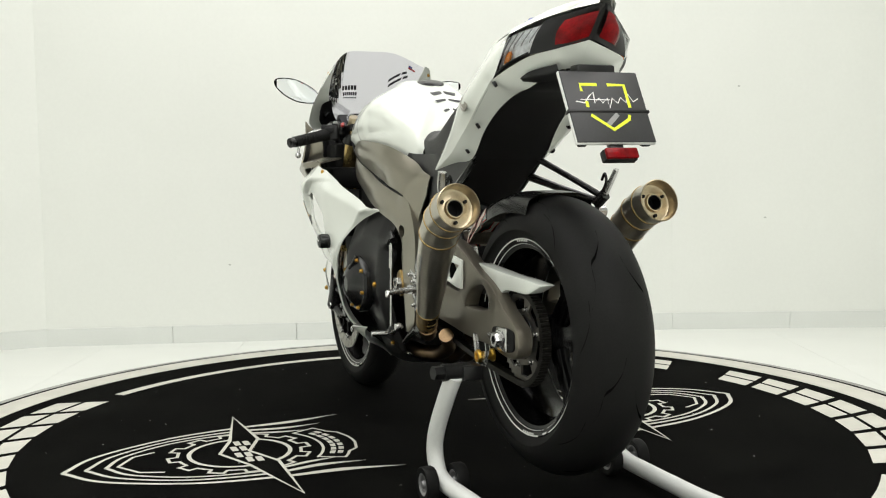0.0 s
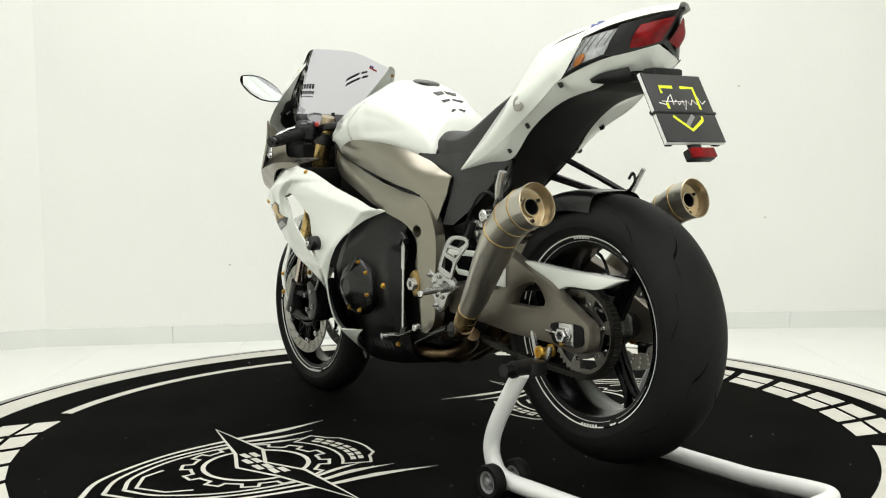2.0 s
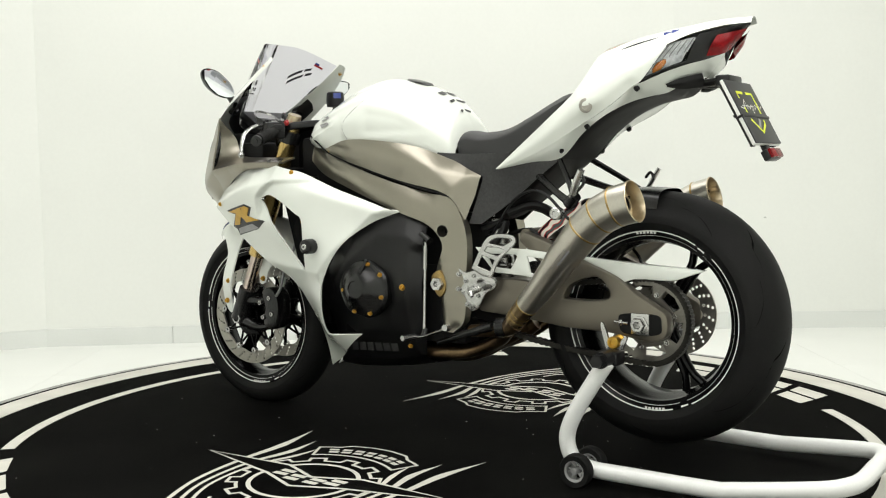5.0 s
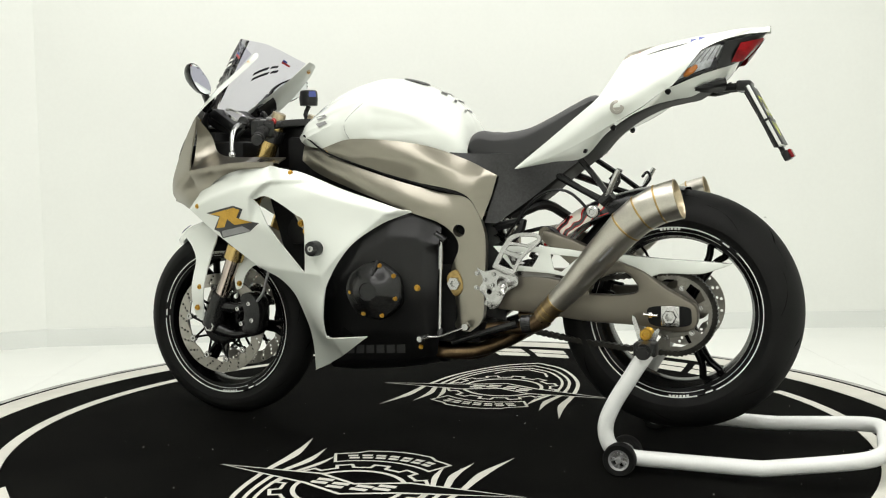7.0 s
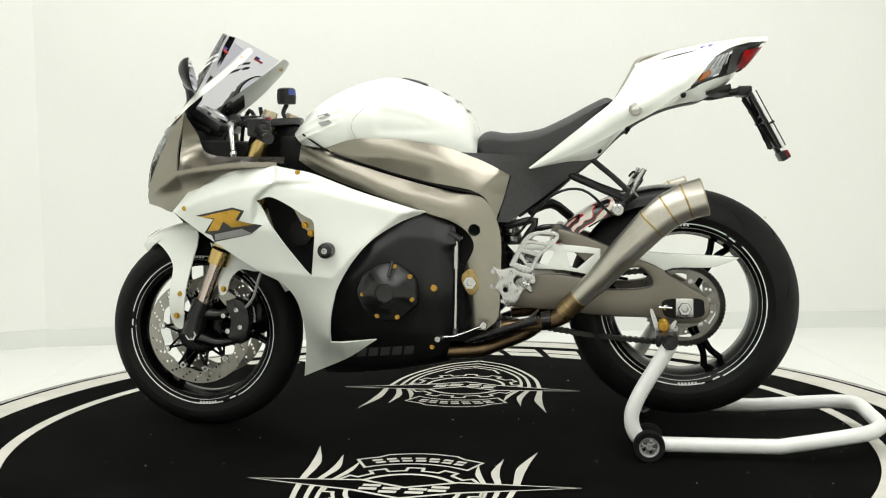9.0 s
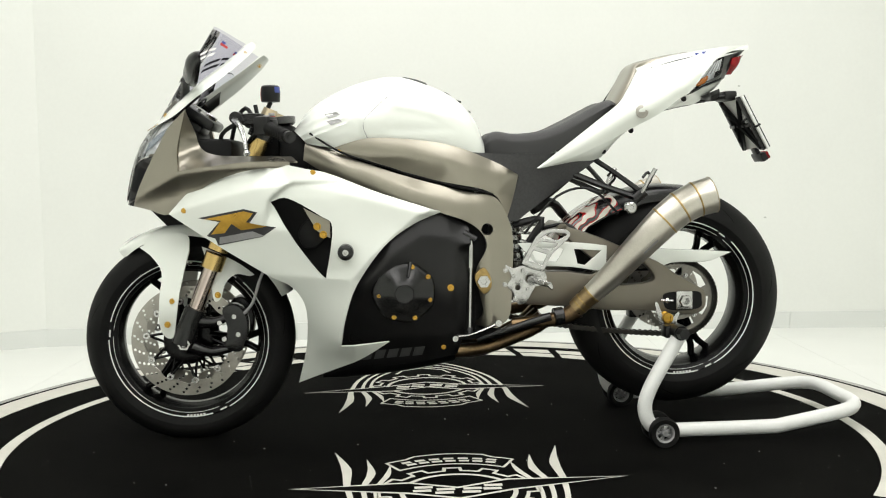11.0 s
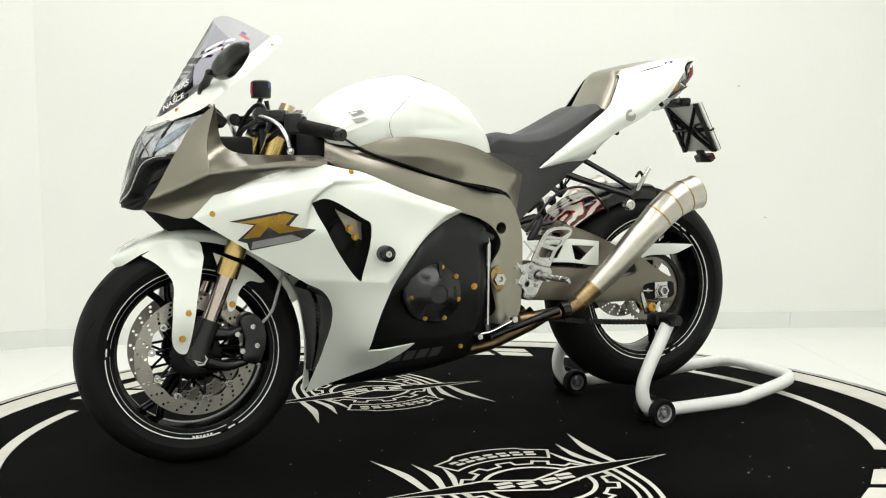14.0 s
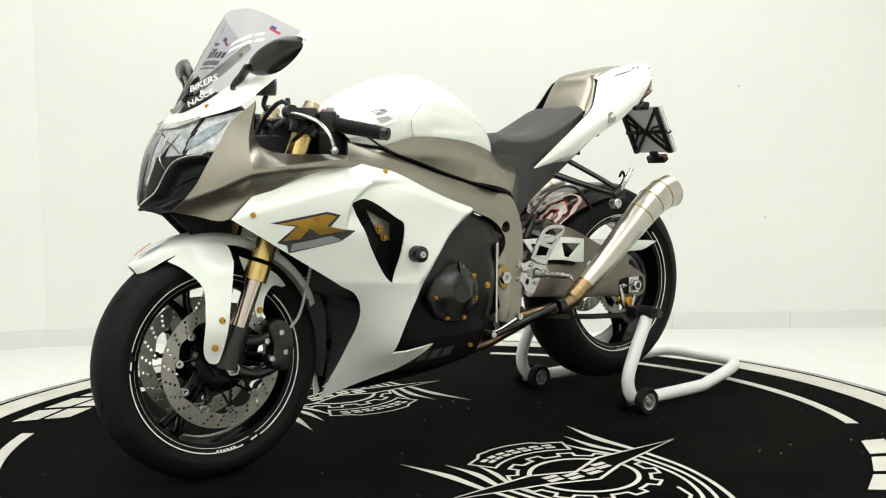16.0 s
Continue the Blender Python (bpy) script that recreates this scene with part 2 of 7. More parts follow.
def loft(rows, nu=5, nv=5, side=1, both=False, thick=0.0):
    """A sheet through rows of control points (x, y, z); both: mirrored over y = 0 into one body."""
    R = [spline(r, nv) for r in rows]
    cols = [spline([r[j] for r in R], nu) for j in range(len(R[0]))]
    nj, ni = len(cols), len(cols[0])
    bm = bmesh.new()
    for s in ((1, -1) if both else (side,)):
        V = [[bm.verts.new((cols[j][i].x, cols[j][i].y * s, cols[j][i].z)) for i in range(ni)] for j in range(nj)]
        for j in range(nj - 1):
            for i in range(ni - 1):
                q = (V[j][i], V[j][i + 1], V[j + 1][i + 1], V[j + 1][i])
                bm.faces.new(q if s > 0 else q[::-1])
    if both:
        bmesh.ops.remove_doubles(bm, verts=bm.verts, dist=0.0008)
    bmesh.ops.recalc_face_normals(bm, faces=bm.faces)
    return bm


def thing(name, label, category, group=""):
    return tagged(new(name), label, category, group)


def bolt(bm, x, y, z, r=0.007, h=0.006, axis=1, mat=0):
    """A socket-head bolt whose head looks along +y or -y."""
    r *= 0.86
    prof = [(0.0001, h * 0.35), (r * 0.45, h * 0.35), (r * 0.5, h), (r * 0.85, h), (r, h * 0.75), (r, 0), (r * 1.35, 0), (r * 1.35, -0.002)]
    rings = lathe(bm, prof, 12, "y", mat=mat)
    vs = [v for ring in rings for v in ring]
    for v in vs:
        v.co = Vector((v.co.x + x, y + v.co.y * axis, v.co.z + z))


# ---- the room ----
def wall(name, a, b, z0, z1, t=0.12, material=WALL):
    """A wall between two plan points; its face is on the line a-b, its thickness to the left of a to b."""
    a, b = Vector((*a, 0)), Vector((*b, 0))
    d = (b - a).normalized()
    o = Vector((-d.y, d.x, 0)) * t
    bm = bmesh.new()
    vs = [bm.verts.new((p.x, p.y, z)) for z in (z0, z1) for p in (a, b, b + o, a + o)]
    for q in ((0, 1, 2, 3), (4, 5, 6, 7), (0, 1, 5, 4), (1, 2, 6, 5), (2, 3, 7, 6), (3, 0, 4, 7)):
        bm.faces.new([vs[i] for i in q])
    bmesh.ops.recalc_face_normals(bm, faces=bm.faces)
    return tagged(part(name, bm, material, smooth=0), "plain white painted studio wall", "wall", kind="structure")


PLAN = [(-3.3, -4.3), (-3.3, 1.40), (-1.9, 1.97), (1.2, 2.24), (3.4, 2.2), (3.4, -4.3)]
WALLS = ["wall_west", "wall_north_west", "wall_north", "wall_north_east", "wall_east", "wall_south"]
for i, nm in enumerate(WALLS):
    a, b = PLAN[i], PLAN[(i + 1) % 6]
    wall(nm, a, b, FLOOR_Z - 0.02, ROOM_TOP)
    # skirting tiles in lengths with thin joints
    A, B = Vector((*a, 0)), Vector((*b, 0))
    d = (B - A).normalized()
    nrm = Vector((d.y, -d.x, 0))
    length = (B - A).length
    bm = bmesh.new()
    k = 0.0
    while k < length - 0.02:
        e = min(k + 0.6, length)
        p, q = A + d * (k + 0.001), A + d * (e - 0.001)
        vs = [bm.verts.new((v + w).to_tuple()[:2] + (z,)) for z in (FLOOR_Z, FLOOR_Z + 0.085) for v, w in ((p, nrm * 0.011), (q, nrm * 0.011), (q, nrm * -0.002), (p, nrm * -0.002))]
        for f in ((0, 1, 2, 3), (4, 5, 6, 7), (0, 1, 5, 4), (1, 2, 6, 5), (2, 3, 7, 6), (3, 0, 4, 7)):
            bm.faces.new([vs[j] for j in f])
        k = e
    bmesh.ops.recalc_face_normals(bm, faces=bm.faces)
    tagged(part("baseboard", bm, SKIRT, smooth=0), "low pale glazed tile skirting along the wall foot", "baseboard", kind="structure")

bm = bmesh.new()
box(bm, -3.6, 3.7, -4.6, 2.6, FLOOR_Z - 0.12, FLOOR_Z - 0.003)
floor_ob = tagged(part("floor", bm, GROUT, smooth=0), "glossy white tiled studio floor with hairline joints", "floor", kind="structure")
TS = 0.655
bm = bmesh.new()
box(bm, 0.0007, TS - 0.0007, 0.0007, TS - 0.0007, -0.012, 0.0)
tile_mesh = bpy.data.meshes.new("tile")
bm.to_mesh(tile_mesh)
bm.free()
tile_mesh.materials.append(TILE)
for i in range(-8, 4):
    for j in range(-9, 2):
        o = new("tile", tile_mesh)
        o.parent = floor_ob
        o.location = (1.67 + i * TS, 1.26 + j * TS, FLOOR_Z)
bm = bmesh.new()
box(bm, -3.6, 3.7, -4.6, 2.6, ROOM_TOP, ROOM_TOP + 0.1)
tagged(part("ceiling", bm, CEIL, smooth=0), "plain white studio ceiling", "ceiling", kind="structure")


# Housings for the lamps above, the two added fill panels included.
def softbox(x, y, sx, sy):
    lamp = thing("ceiling_and_fill_panel", "large flat white ceiling panel out of view, placed for overhead and fill light", "ceiling light", "studio light panels")
    lamp.location = (x, y, ROOM_TOP)
    bm = bmesh.new()
    for a, b, c, d in ((-sx / 2 - 0.03, sx / 2 + 0.03, -sy / 2 - 0.03, -sy / 2), (-sx / 2 - 0.03, sx / 2 + 0.03, sy / 2, sy / 2 + 0.03),
                       (-sx / 2 - 0.03, -sx / 2, -sy / 2, sy / 2), (sx / 2, sx / 2 + 0.03, -sy / 2, sy / 2)):
        box(bm, a, b, c, d, -0.10, -0.001)
    part("frame", bm, LAMPBODY, lamp, smooth=0)
    bm = bmesh.new()
    box(bm, -sx / 2, sx / 2, -sy / 2, sy / 2, -0.06, -0.05)
    part("diffuser", bm, CEIL, lamp, smooth=0)


for px, py, sx, sy, watt in PANELS:
    softbox(px, py, sx, sy)

for x, z in ((1.66, 0.49), (-1.02, 0.30), (1.52, 1.15)):
    bm = bmesh.new()
    lathe(bm, [(0.0001, -0.0012), (0.005, -0.001), (0.007, 0.0)], 9, "y")
    xform(bm, Matrix.Translation((x, 2.2 if x > 1.2 else 1.97 + (x + 1.9) * 0.0871, z)) @ Matrix.Diagonal((1, 1, 0.6, 1)))
    tagged(part("wall_mark", bm, GROUT), "small grey scuff on the white wall", "mark", kind="structure")

# ---- the turntable ----
table = thing("turntable", "round black carpeted display turntable with white printed emblems", "turntable")
bm = bmesh.new()
lathe(bm, [(0.0001, 0), (1.40, 0), (1.512, 0), (1.516, -0.004), (1.516, -0.012)], 160, "z")
part("carpet", bm, CARPET, table, "black short-pile carpet disc")
bm = bmesh.new()
lathe(bm, [(1.512, -0.012), (1.512, -0.002), (1.545, -0.002), (1.55, -0.008), (1.55, FLOOR_Z + 0.02), (1.53, FLOOR_Z + 0.001), (1.4, FLOOR_Z + 0.001)], 160, "z")
part("edge_trim", bm, RIMMETAL, table, "scuffed bare metal edge strip")
PZ = 0.0016
# lint and dust specks lying on the carpet
rng = random.Random(7)
bm = bmesh.new()
for k in range(150):
    r, a = 1.38 * math.sqrt(rng.random()), rng.uniform(0, 2 * math.pi)
    c, w = Vector((r * math.cos(a), r * math.sin(a), 0.0012)), rng.uniform(0.0006, 0.0022) * (2 if k % 19 == 0 else 1)
    t0 = rng.uniform(0, math.pi)
    vs = [bm.verts.new(c + Vector((math.cos(t0 + q) * w * rng.uniform(0.6, 1.5), math.sin(t0 + q) * w, rng.uniform(0, 0.0006)))) for q in (0, 1.6, 3.1, 4.7)]
    bm.faces.new(vs)
tagged(part("lint", bm, WALL, table, "pale lint specks on the carpet", smooth=0), kind="stuff")


def ring_arc(bm, r0, r1, a0, a1, n=90):
    vs = []
    for k in range(n + 1):
        a = radians(a0 + (a1 - a0) * k / n)
        vs.append([bm.verts.new((r * math.cos(a), r * math.sin(a), z)) for r, z in ((r0, 0.0002), (r0, PZ), (r1, PZ), (r1, 0.0002))])
    for a, b in zip(vs, vs[1:]):
        for j in range(3):
            bm.faces.new((a[j], a[j + 1], b[j + 1], b[j]))


bm = bmesh.new()
ring_arc(bm, 1.389, 1.491, 0, 360, 180)
bmesh.ops.recalc_face_normals(bm, faces=bm.faces)
part("border_ring", bm, PRINT, table, "broad white printed border ring", smooth=30)
LOGO_A = -98.9
for k in range(2):
    bm = bmesh.new()
    ring_arc(bm, 1.193, 1.229, -46.7 + 180 * k, -146.3 + 180 + 180 * k)
    bmesh.ops.recalc_face_normals(bm, faces=bm.faces)
    part("line_arc", bm, PRINT, table, "thin white printed arc", smooth=30)


def logo_point(u, v):
    """Emblem coordinates (sideways, outwards from the middle) to the turntable, for the emblem at LOGO_A."""
    a = radians(LOGO_A)
    return (-math.sin(a) * u + math.cos(a) * v, math.cos(a) * u + math.sin(a) * v)


def flat_poly(bm, pts, z=PZ):
    """A thin printed patch on the carpet from emblem points."""
    vs = [bm.verts.new((*logo_point(u, v), z)) for u, v in pts]
    es = [bm.edges.new((vs[i], vs[(i + 1) % len(vs)])) for i in range(len(vs))]
    r = bmesh.ops.triangle_fill(bm, use_beauty=True, edges=es)
    for f in r["geom"]:
        if isinstance(f, bmesh.types.BMFace) and f.normal.z < 0:
            f.normal_flip()


def stroke(bm, pts, w, closed=False, z=PZ, n=1):
    """A printed line of width w (or from width to width) along emblem points."""
    path = [Vector(p) for p in pts] if n == 1 else spline(pts, n, closed)
    if closed:
        path = path + [path[0], path[1]]
    cnt = len(path)
    ws = [w] * cnt if isinstance(w, (int, float)) else list(np.interp(np.linspace(0, 1, cnt), np.linspace(0, 1, len(w)), w))
    prev = None
    for i, p in enumerate(path[:-1] if closed else path):
        a, b = path[i - 1] if i else (path[-3] if closed else p), path[i + 1] if i + 1 < cnt else p
        d1 = (p - a).normalized() if (p - a).length > 1e-9 else (b - p).normalized()
        d2 = (b - p).normalized() if (b - p).length > 1e-9 else d1
        m = (d1 + d2)
        m = m.normalized() if m.length > 1e-6 else d1
        nrm = Vector((-m.y, m.x)) * (ws[i] / 2 / max(0.5, m.dot(d1)))
        cur = [bm.verts.new((*logo_point(*(p + nrm)), z)), bm.verts.new((*logo_point(*(p - nrm)), z))]
        if prev:
            f = bm.faces.new((prev[0], prev[1], cur[1], cur[0]))
            f.normal_update()
            if f.normal.z < 0:
                f.normal_flip()
        prev = cur


def emblem(turn):
    C = 0.588
    made = []
    bm = bmesh.new()
    stroke(bm, [(0.135 * math.cos(2 * math.pi * k / 48), C + 0.135 * math.sin(2 * math.pi * k / 48)) for k in range(48)], 0.012, True)
    gear = []
    for k in range(12):
        for da, r in ((-12, 0.165), (-7.5, 0.165), (-6, 0.19), (6, 0.19), (7.5, 0.165)):
            a = radians(k * 30 + da + 90)
            gear.append((r * math.cos(a), C + r * math.sin(a)))
    stroke(bm, gear, 0.009, True)
    made.append(("gear_print", bm))
    bm = bmesh.new()
    star = [(-0.395, 0.528), (-0.115, 0.513), (0.0, 0.562), (0.125, 0.511), (0.415, 0.522), (0.13, 0.590), (0.0, 0.642), (-0.12, 0.592)]
    fill = bmesh.new()
    flat_poly(fill, star, PZ + 0.0006)
    xform(fill, Matrix.Rotation(turn, 4, "Z"))
    part("star_ground", fill, CARPET, table, smooth=0)
    stroke(bm, star, 0.010, True, z=PZ + 0.0012)
    made.append(("star_print", bm))
    bm = bmesh.new()
    ban = []
    for k in range(13):
        a = radians(-90 + (k - 6) * 6.0)
        ban.append((0.225 * math.cos(a), C + 0.225 * math.sin(a)))
    for k in range(13):
        a = radians(-90 - (k - 6) * 5.6)
        r = 0.315 if k in (3, 4, 8, 9) else 0.298
        if k in (5, 6, 7):
            r = 0.318
        ban.append((r * math.cos(a), C + r * math.sin(a)))
    stroke(bm, ban, 0.008, True)
    made.append(("banner_print", bm))
    for s in (-1, 1):
        for q, (pts, w) in enumerate((([(0.30, 0.222), (0.268, 0.38), (0.262, 0.55), (0.225, 0.75), (0.12, 0.95), (0, 1.040)], [0.001, 0.026, 0.015, 0.012, 0.012, 0.014]),
                                      ([(0.215, 0.30), (0.205, 0.42), (0.225, 0.56), (0.195, 0.75), (0.105, 0.91), (0, 0.985)], [0.001, 0.022, 0.013, 0.010, 0.010, 0.012]),
                                      ([(0.155, 0.355), (0.165, 0.44), (0.196, 0.57), (0.172, 0.74), (0.09, 0.88), (0, 0.935)], [0.001, 0.016, 0.011, 0.009, 0.010, 0.012]))):
            bm = bmesh.new()
            stroke(bm, [(s * a, b) for a, b in pts], w, n=8)
            made.append(("claw_print", bm))
    bm = bmesh.new()
    stroke(bm, [(-0.10, 0.80), (-0.075, 0.86), (0, 0.905), (0.075, 0.86), (0.10, 0.80)], 0.009)
    made.append(("point_print", bm))
    # plain bars on the star and the banner stand in for the maker's lettering
    for u in (-0.084, -0.032, 0.032, 0.084):
        v0 = 0.596 - abs(u) * 0.36
        for d in (-0.0125, 0.0125):
            bm = bmesh.new()
            stroke(bm, [(u - 0.022 - d * 0.2, v0 + d), (u + 0.022 - d * 0.2, v0 + d)], 0.0175, z=PZ + 0.0014)
            made.append(("bar_print", bm))
    for k in range(7):
        a = radians(-90 + (k - 3) * 8.0)
        t, o = Vector((-math.sin(a), math.cos(a))), Vector((math.cos(a), math.sin(a)))
        p = Vector((0.263 * math.cos(a), C + 0.263 * math.sin(a)))
        for d in (-0.0105, 0.0105):
            bm = bmesh.new()
            stroke(bm, [p + t * 0.0135 + o * d - t * d * 0.2, p - t * 0.0135 + o * d - t * d * 0.2], 0.0145)
            made.append(("bar_print", bm))
    for nm, b in made:
        xform(b, Matrix.Rotation(turn, 4, "Z"))
        part(nm, b, PRINT, table, smooth=0)


def rim_blocks(turn):
    """Slanted plain bars round the border, where the maker's name is printed."""
    for k in range(11):
        a0 = LOGO_A - 41.5 + k * 7.75 + (2 if k > 6 else 0)
        if k == 7:
            continue
        bm = bmesh.new()

        def pt(da, r):
            a = radians(a0 + da + (r - 1.24) * 22)
            return (r * math.cos(a), r * math.sin(a))
        quads = [(0, 6.3, 1.175, 1.243), (0, 6.3, 1.257, 1.325)]
        for d0, d1, r0, r1 in quads:
            q = [pt(d0, r0), pt(d1, r0), pt(d1, r1), pt(d0, r1)]
            f = bm.faces.new([bm.verts.new((*p, PZ)) for p in q])
            f.normal_update()
            if f.normal.z < 0:
                f.normal_flip()
        xform(bm, Matrix.Rotation(turn, 4, "Z"))
        part("border_block", bm, PRINT, table, smooth=0)


for k in range(2):
    emblem(math.pi * k)
    rim_blocks(math.pi * k)

# ---- the motorcycle: x forwards, y to its left, z up ----
bike = thing("motorcycle", "pearl white and titanium sports motorcycle held on a rear stand", "motorcycle")
RX, RZ, RR = -0.690, 0.382, 0.318
FX, FZ, FR = 0.709, 0.290, 0.2955


def at(ob, x, y, z):
    ob.location = (x, y, z)
    return ob


def tyre(R, half, rim_r):
    """A sport tyre: round crown, shoulders, sidewall, bead; sipes are separate flat dark strips."""
    crown = [(R - (1 - math.cos(a)) * half * 0.93, half * math.sin(a) * 1.0) for a in [radians(d) for d in range(0, 78, 6)]]
    sh = crown[-1]
    prof = crown + [(sh[0] - 0.012, sh[1] + 0.0005), (rim_r + 0.030, half * 0.93), (rim_r + 0.012, half * 0.84), (rim_r + 0.004, half * 0.76), (rim_r - 0.004, half * 0.74)]
    full = [(r, -h) for r, h in reversed(prof)] + prof[1:]
    bm = bmesh.new()
    lathe(bm, full, 96, "y")
    bmesh.ops.recalc_face_normals(bm, faces=bm.faces)
    return bm


def sipe(R, half, k, sgn):
    """A thin bent strip on the crown; its black paints a tread groove's shade."""
    def on(a, s):
        q = radians(abs(s) * 74)
        r = R - (1 - math.cos(q)) * half * 0.93 + 0.0006
        return Vector((r * math.cos(a), math.copysign(half * math.sin(q), s), r * math.sin(a)))
    bm = bmesh.new()
    a0 = 2 * math.pi * (k + (0.5 if sgn < 0 else 0)) / 14
    pts = [(0.00, 0.10), (0.10, 0.16), (0.20, 0.30), (0.26, 0.42), (0.42, 0.46), (0.58, 0.60)] if k % 2 else [(0.05, 0.62), (0.2, 0.66), (0.34, 0.78), (0.44, 0.90)]
    fine = spline([(a, s, 0) for a, s in pts], 4)
    prev = None
    for i, p in enumerate(fine):
        wd = 0.0075 * (0.25 + math.sin(math.pi * (i + 0.3) / len(fine)))
        cur = [bm.verts.new(on(a0 + p.x - wd / R * 0.5, sgn * p.y)), bm.verts.new(on(a0 + p.x + wd / R * 0.5, sgn * (p.y + 0.012)))]
        if prev:
            bm.faces.new((prev[0], prev[1], cur[1], cur[0]))
        prev = cur
    bmesh.ops.recalc_face_normals(bm, faces=bm.faces)
    return bm


def rim(r, half):
    prof = [(r - 0.028, 0.0), (r - 0.028, half * 0.35), (r - 0.020, half * 0.62), (r - 0.018, half * 0.86), (r - 0.004, half * 0.93), (r + 0.004, half * 1.0), (r + 0.008, half * 0.985), (r + 0.006, half * 0.80), (r - 0.012, half * 0.7), (r - 0.020, half * 0.3), (r - 0.022, 0)]
    bm = bmesh.new()
    lathe(bm, [(a, -h) for a, h in reversed(prof)] + prof[1:], 80, "y")
    bmesh.ops.recalc_face_normals(bm, faces=bm.faces)
    return bm


def spoke(r, w0, w1, split, thick):
    """A cast spoke that forks towards the rim."""
    bm = bmesh.new()
    for s in (-1, 1):
        tube(bm, [(0.03, 0, s * 0.010), (r * 0.45, 0, s * 0.007), (r * 0.70, 0, s * (0.007 + split * 0.3)), (r * 0.84, 0, s * (0.012 + split)), (r - 0.014, 0, s * (0.022 + split))], [w0, w0 * 0.85, w1, w1, w1 * 1.15], 10, 5, flat=1.0)
    for v in bm.verts:
        v.co.y *= thick
    return bm


def stripe_band(r0, r1, y, a0, a1, n=60):
    bm = bmesh.new()
    vs = []
    for k in range(n + 1):
        a = a0 + (a1 - a0) * k / n
        vs.append([bm.verts.new((r * math.cos(a), yy, r * math.sin(a))) for r, yy in ((r0, y - 0.0012), (r1, y))])
    for a, b in zip(vs, vs[1:]):
        bm.faces.new((a[0], a[1], b[1], b[0]))
    return bm


def disc(r0, r1, thick, holes, bob=0):
    """A drilled brake disc with a waved inner edge."""
    bm = bmesh.new()
    n = 96
    hol = []
    for k in range(holes):
        a = 2 * math.pi * k / holes
        for q, (f, da) in enumerate(((0.22, 0.0), (0.5, 0.055), (0.78, 0.11))):
            rr = r0 + (r1 - r0) * f
            c = (rr * math.cos(a + da), rr * math.sin(a + da))
            hol.append([(c[0] + 0.0042 * math.cos(t), c[1] + 0.0042 * math.sin(t), 1) for t in [2 * math.pi * i / 7 for i in range(7)]])
    outer = [(r1 * math.cos(2 * math.pi * i / n), r1 * math.sin(2 * math.pi * i / n), 1) for i in range(n)]
    inner = [((r0 + 0.003 * math.cos(12 * 2 * math.pi * i / n)) * math.cos(2 * math.pi * i / n), (r0 + 0.003 * math.cos(12 * 2 * math.pi * i / n)) * math.sin(2 * math.pi * i / n), 1) for i in range(n)]
    plate(bm, outer, -thick / 2, thick / 2, 1, holes=[inner] + hol)
    return bm


def wheel(name, label, x, z, R, half, rim_r, rim_half, turn):
    w = at(tagged(new(name), label), x, 0, z)
    w.parent = bike
    part("tyre", tyre(R, half, rim_r), RUBBER, w, "worn black sport tyre")
    for k in range(14):
        for sgn in (1, -1):
            part("tread_groove_shade", sipe(R, half, k, sgn), GROOVE_SHADE, w)
    part("rim", rim(rim_r, rim_half), RIMB, w, "gloss black cast rim")
    for k in range(3):
        b = spoke(rim_r, 0.0135, 0.0095, 0.010, 1.5)
        xform(b, Matrix.Rotation(-(turn + 2 * math.pi * k / 3), 4, "Y"))
        part("spoke", b, RIMB, w)
    for s in (1, -1):
        for k in range(3):
            a = 2 * math.pi * k / 3 + 0.25
            part("rim_tape", stripe_band(rim_r + 0.0022, rim_r + 0.0052, s * (rim_half * 1.0 + 0.001), a, a + 1.86), STRIPE, w)
            part("rim_tape", stripe_band(rim_r - 0.0084, rim_r - 0.0074, s * (rim_half * 0.935 + 0.001), a - 0.1, a + 1.90), STRIPE, w)
            part("rim_tape", stripe_band(rim_r - 0.0005, rim_r + 0.0035, s * (rim_half * 1.0 + 0.001), a + 1.90, a + 1.99, 6), STRIPE, w)
    for s in (1, -1):
        for base in (-1.75, 1.4):
            for k in range(6):
                a = base + k * 0.042
                part("rim_bar", stripe_band(rim_r - 0.0028, rim_r + 0.0035, s * (rim_half + 0.0015), a, a + 0.028, 3), STRIPE, w)
    bm = bmesh.new()
    lathe(bm, [(0.012, -0.075), (0.030, -0.075), (0.036, -0.05), (0.046, -0.03), (0.046, 0.03), (0.036, 0.05), (0.030, 0.075), (0.012, 0.075)], 32, "y", close=True)
    bmesh.ops.recalc_face_normals(bm, faces=bm.faces)
    part("hub", bm, SATINB, w)
    return w


DARKGREY = surf("faint_grey_print", (0.055, 0.055, 0.056), 0.5, var=0.15)
rear = wheel("rear_wheel", "black rear wheel with white rim tape", RX, RZ, RR, 0.098, 0.2185, 0.078, radians(-117))
front = wheel("front_wheel", "black front wheel with white rim tape", FX, FZ, FR, 0.060, 0.2185, 0.050, radians(-55))

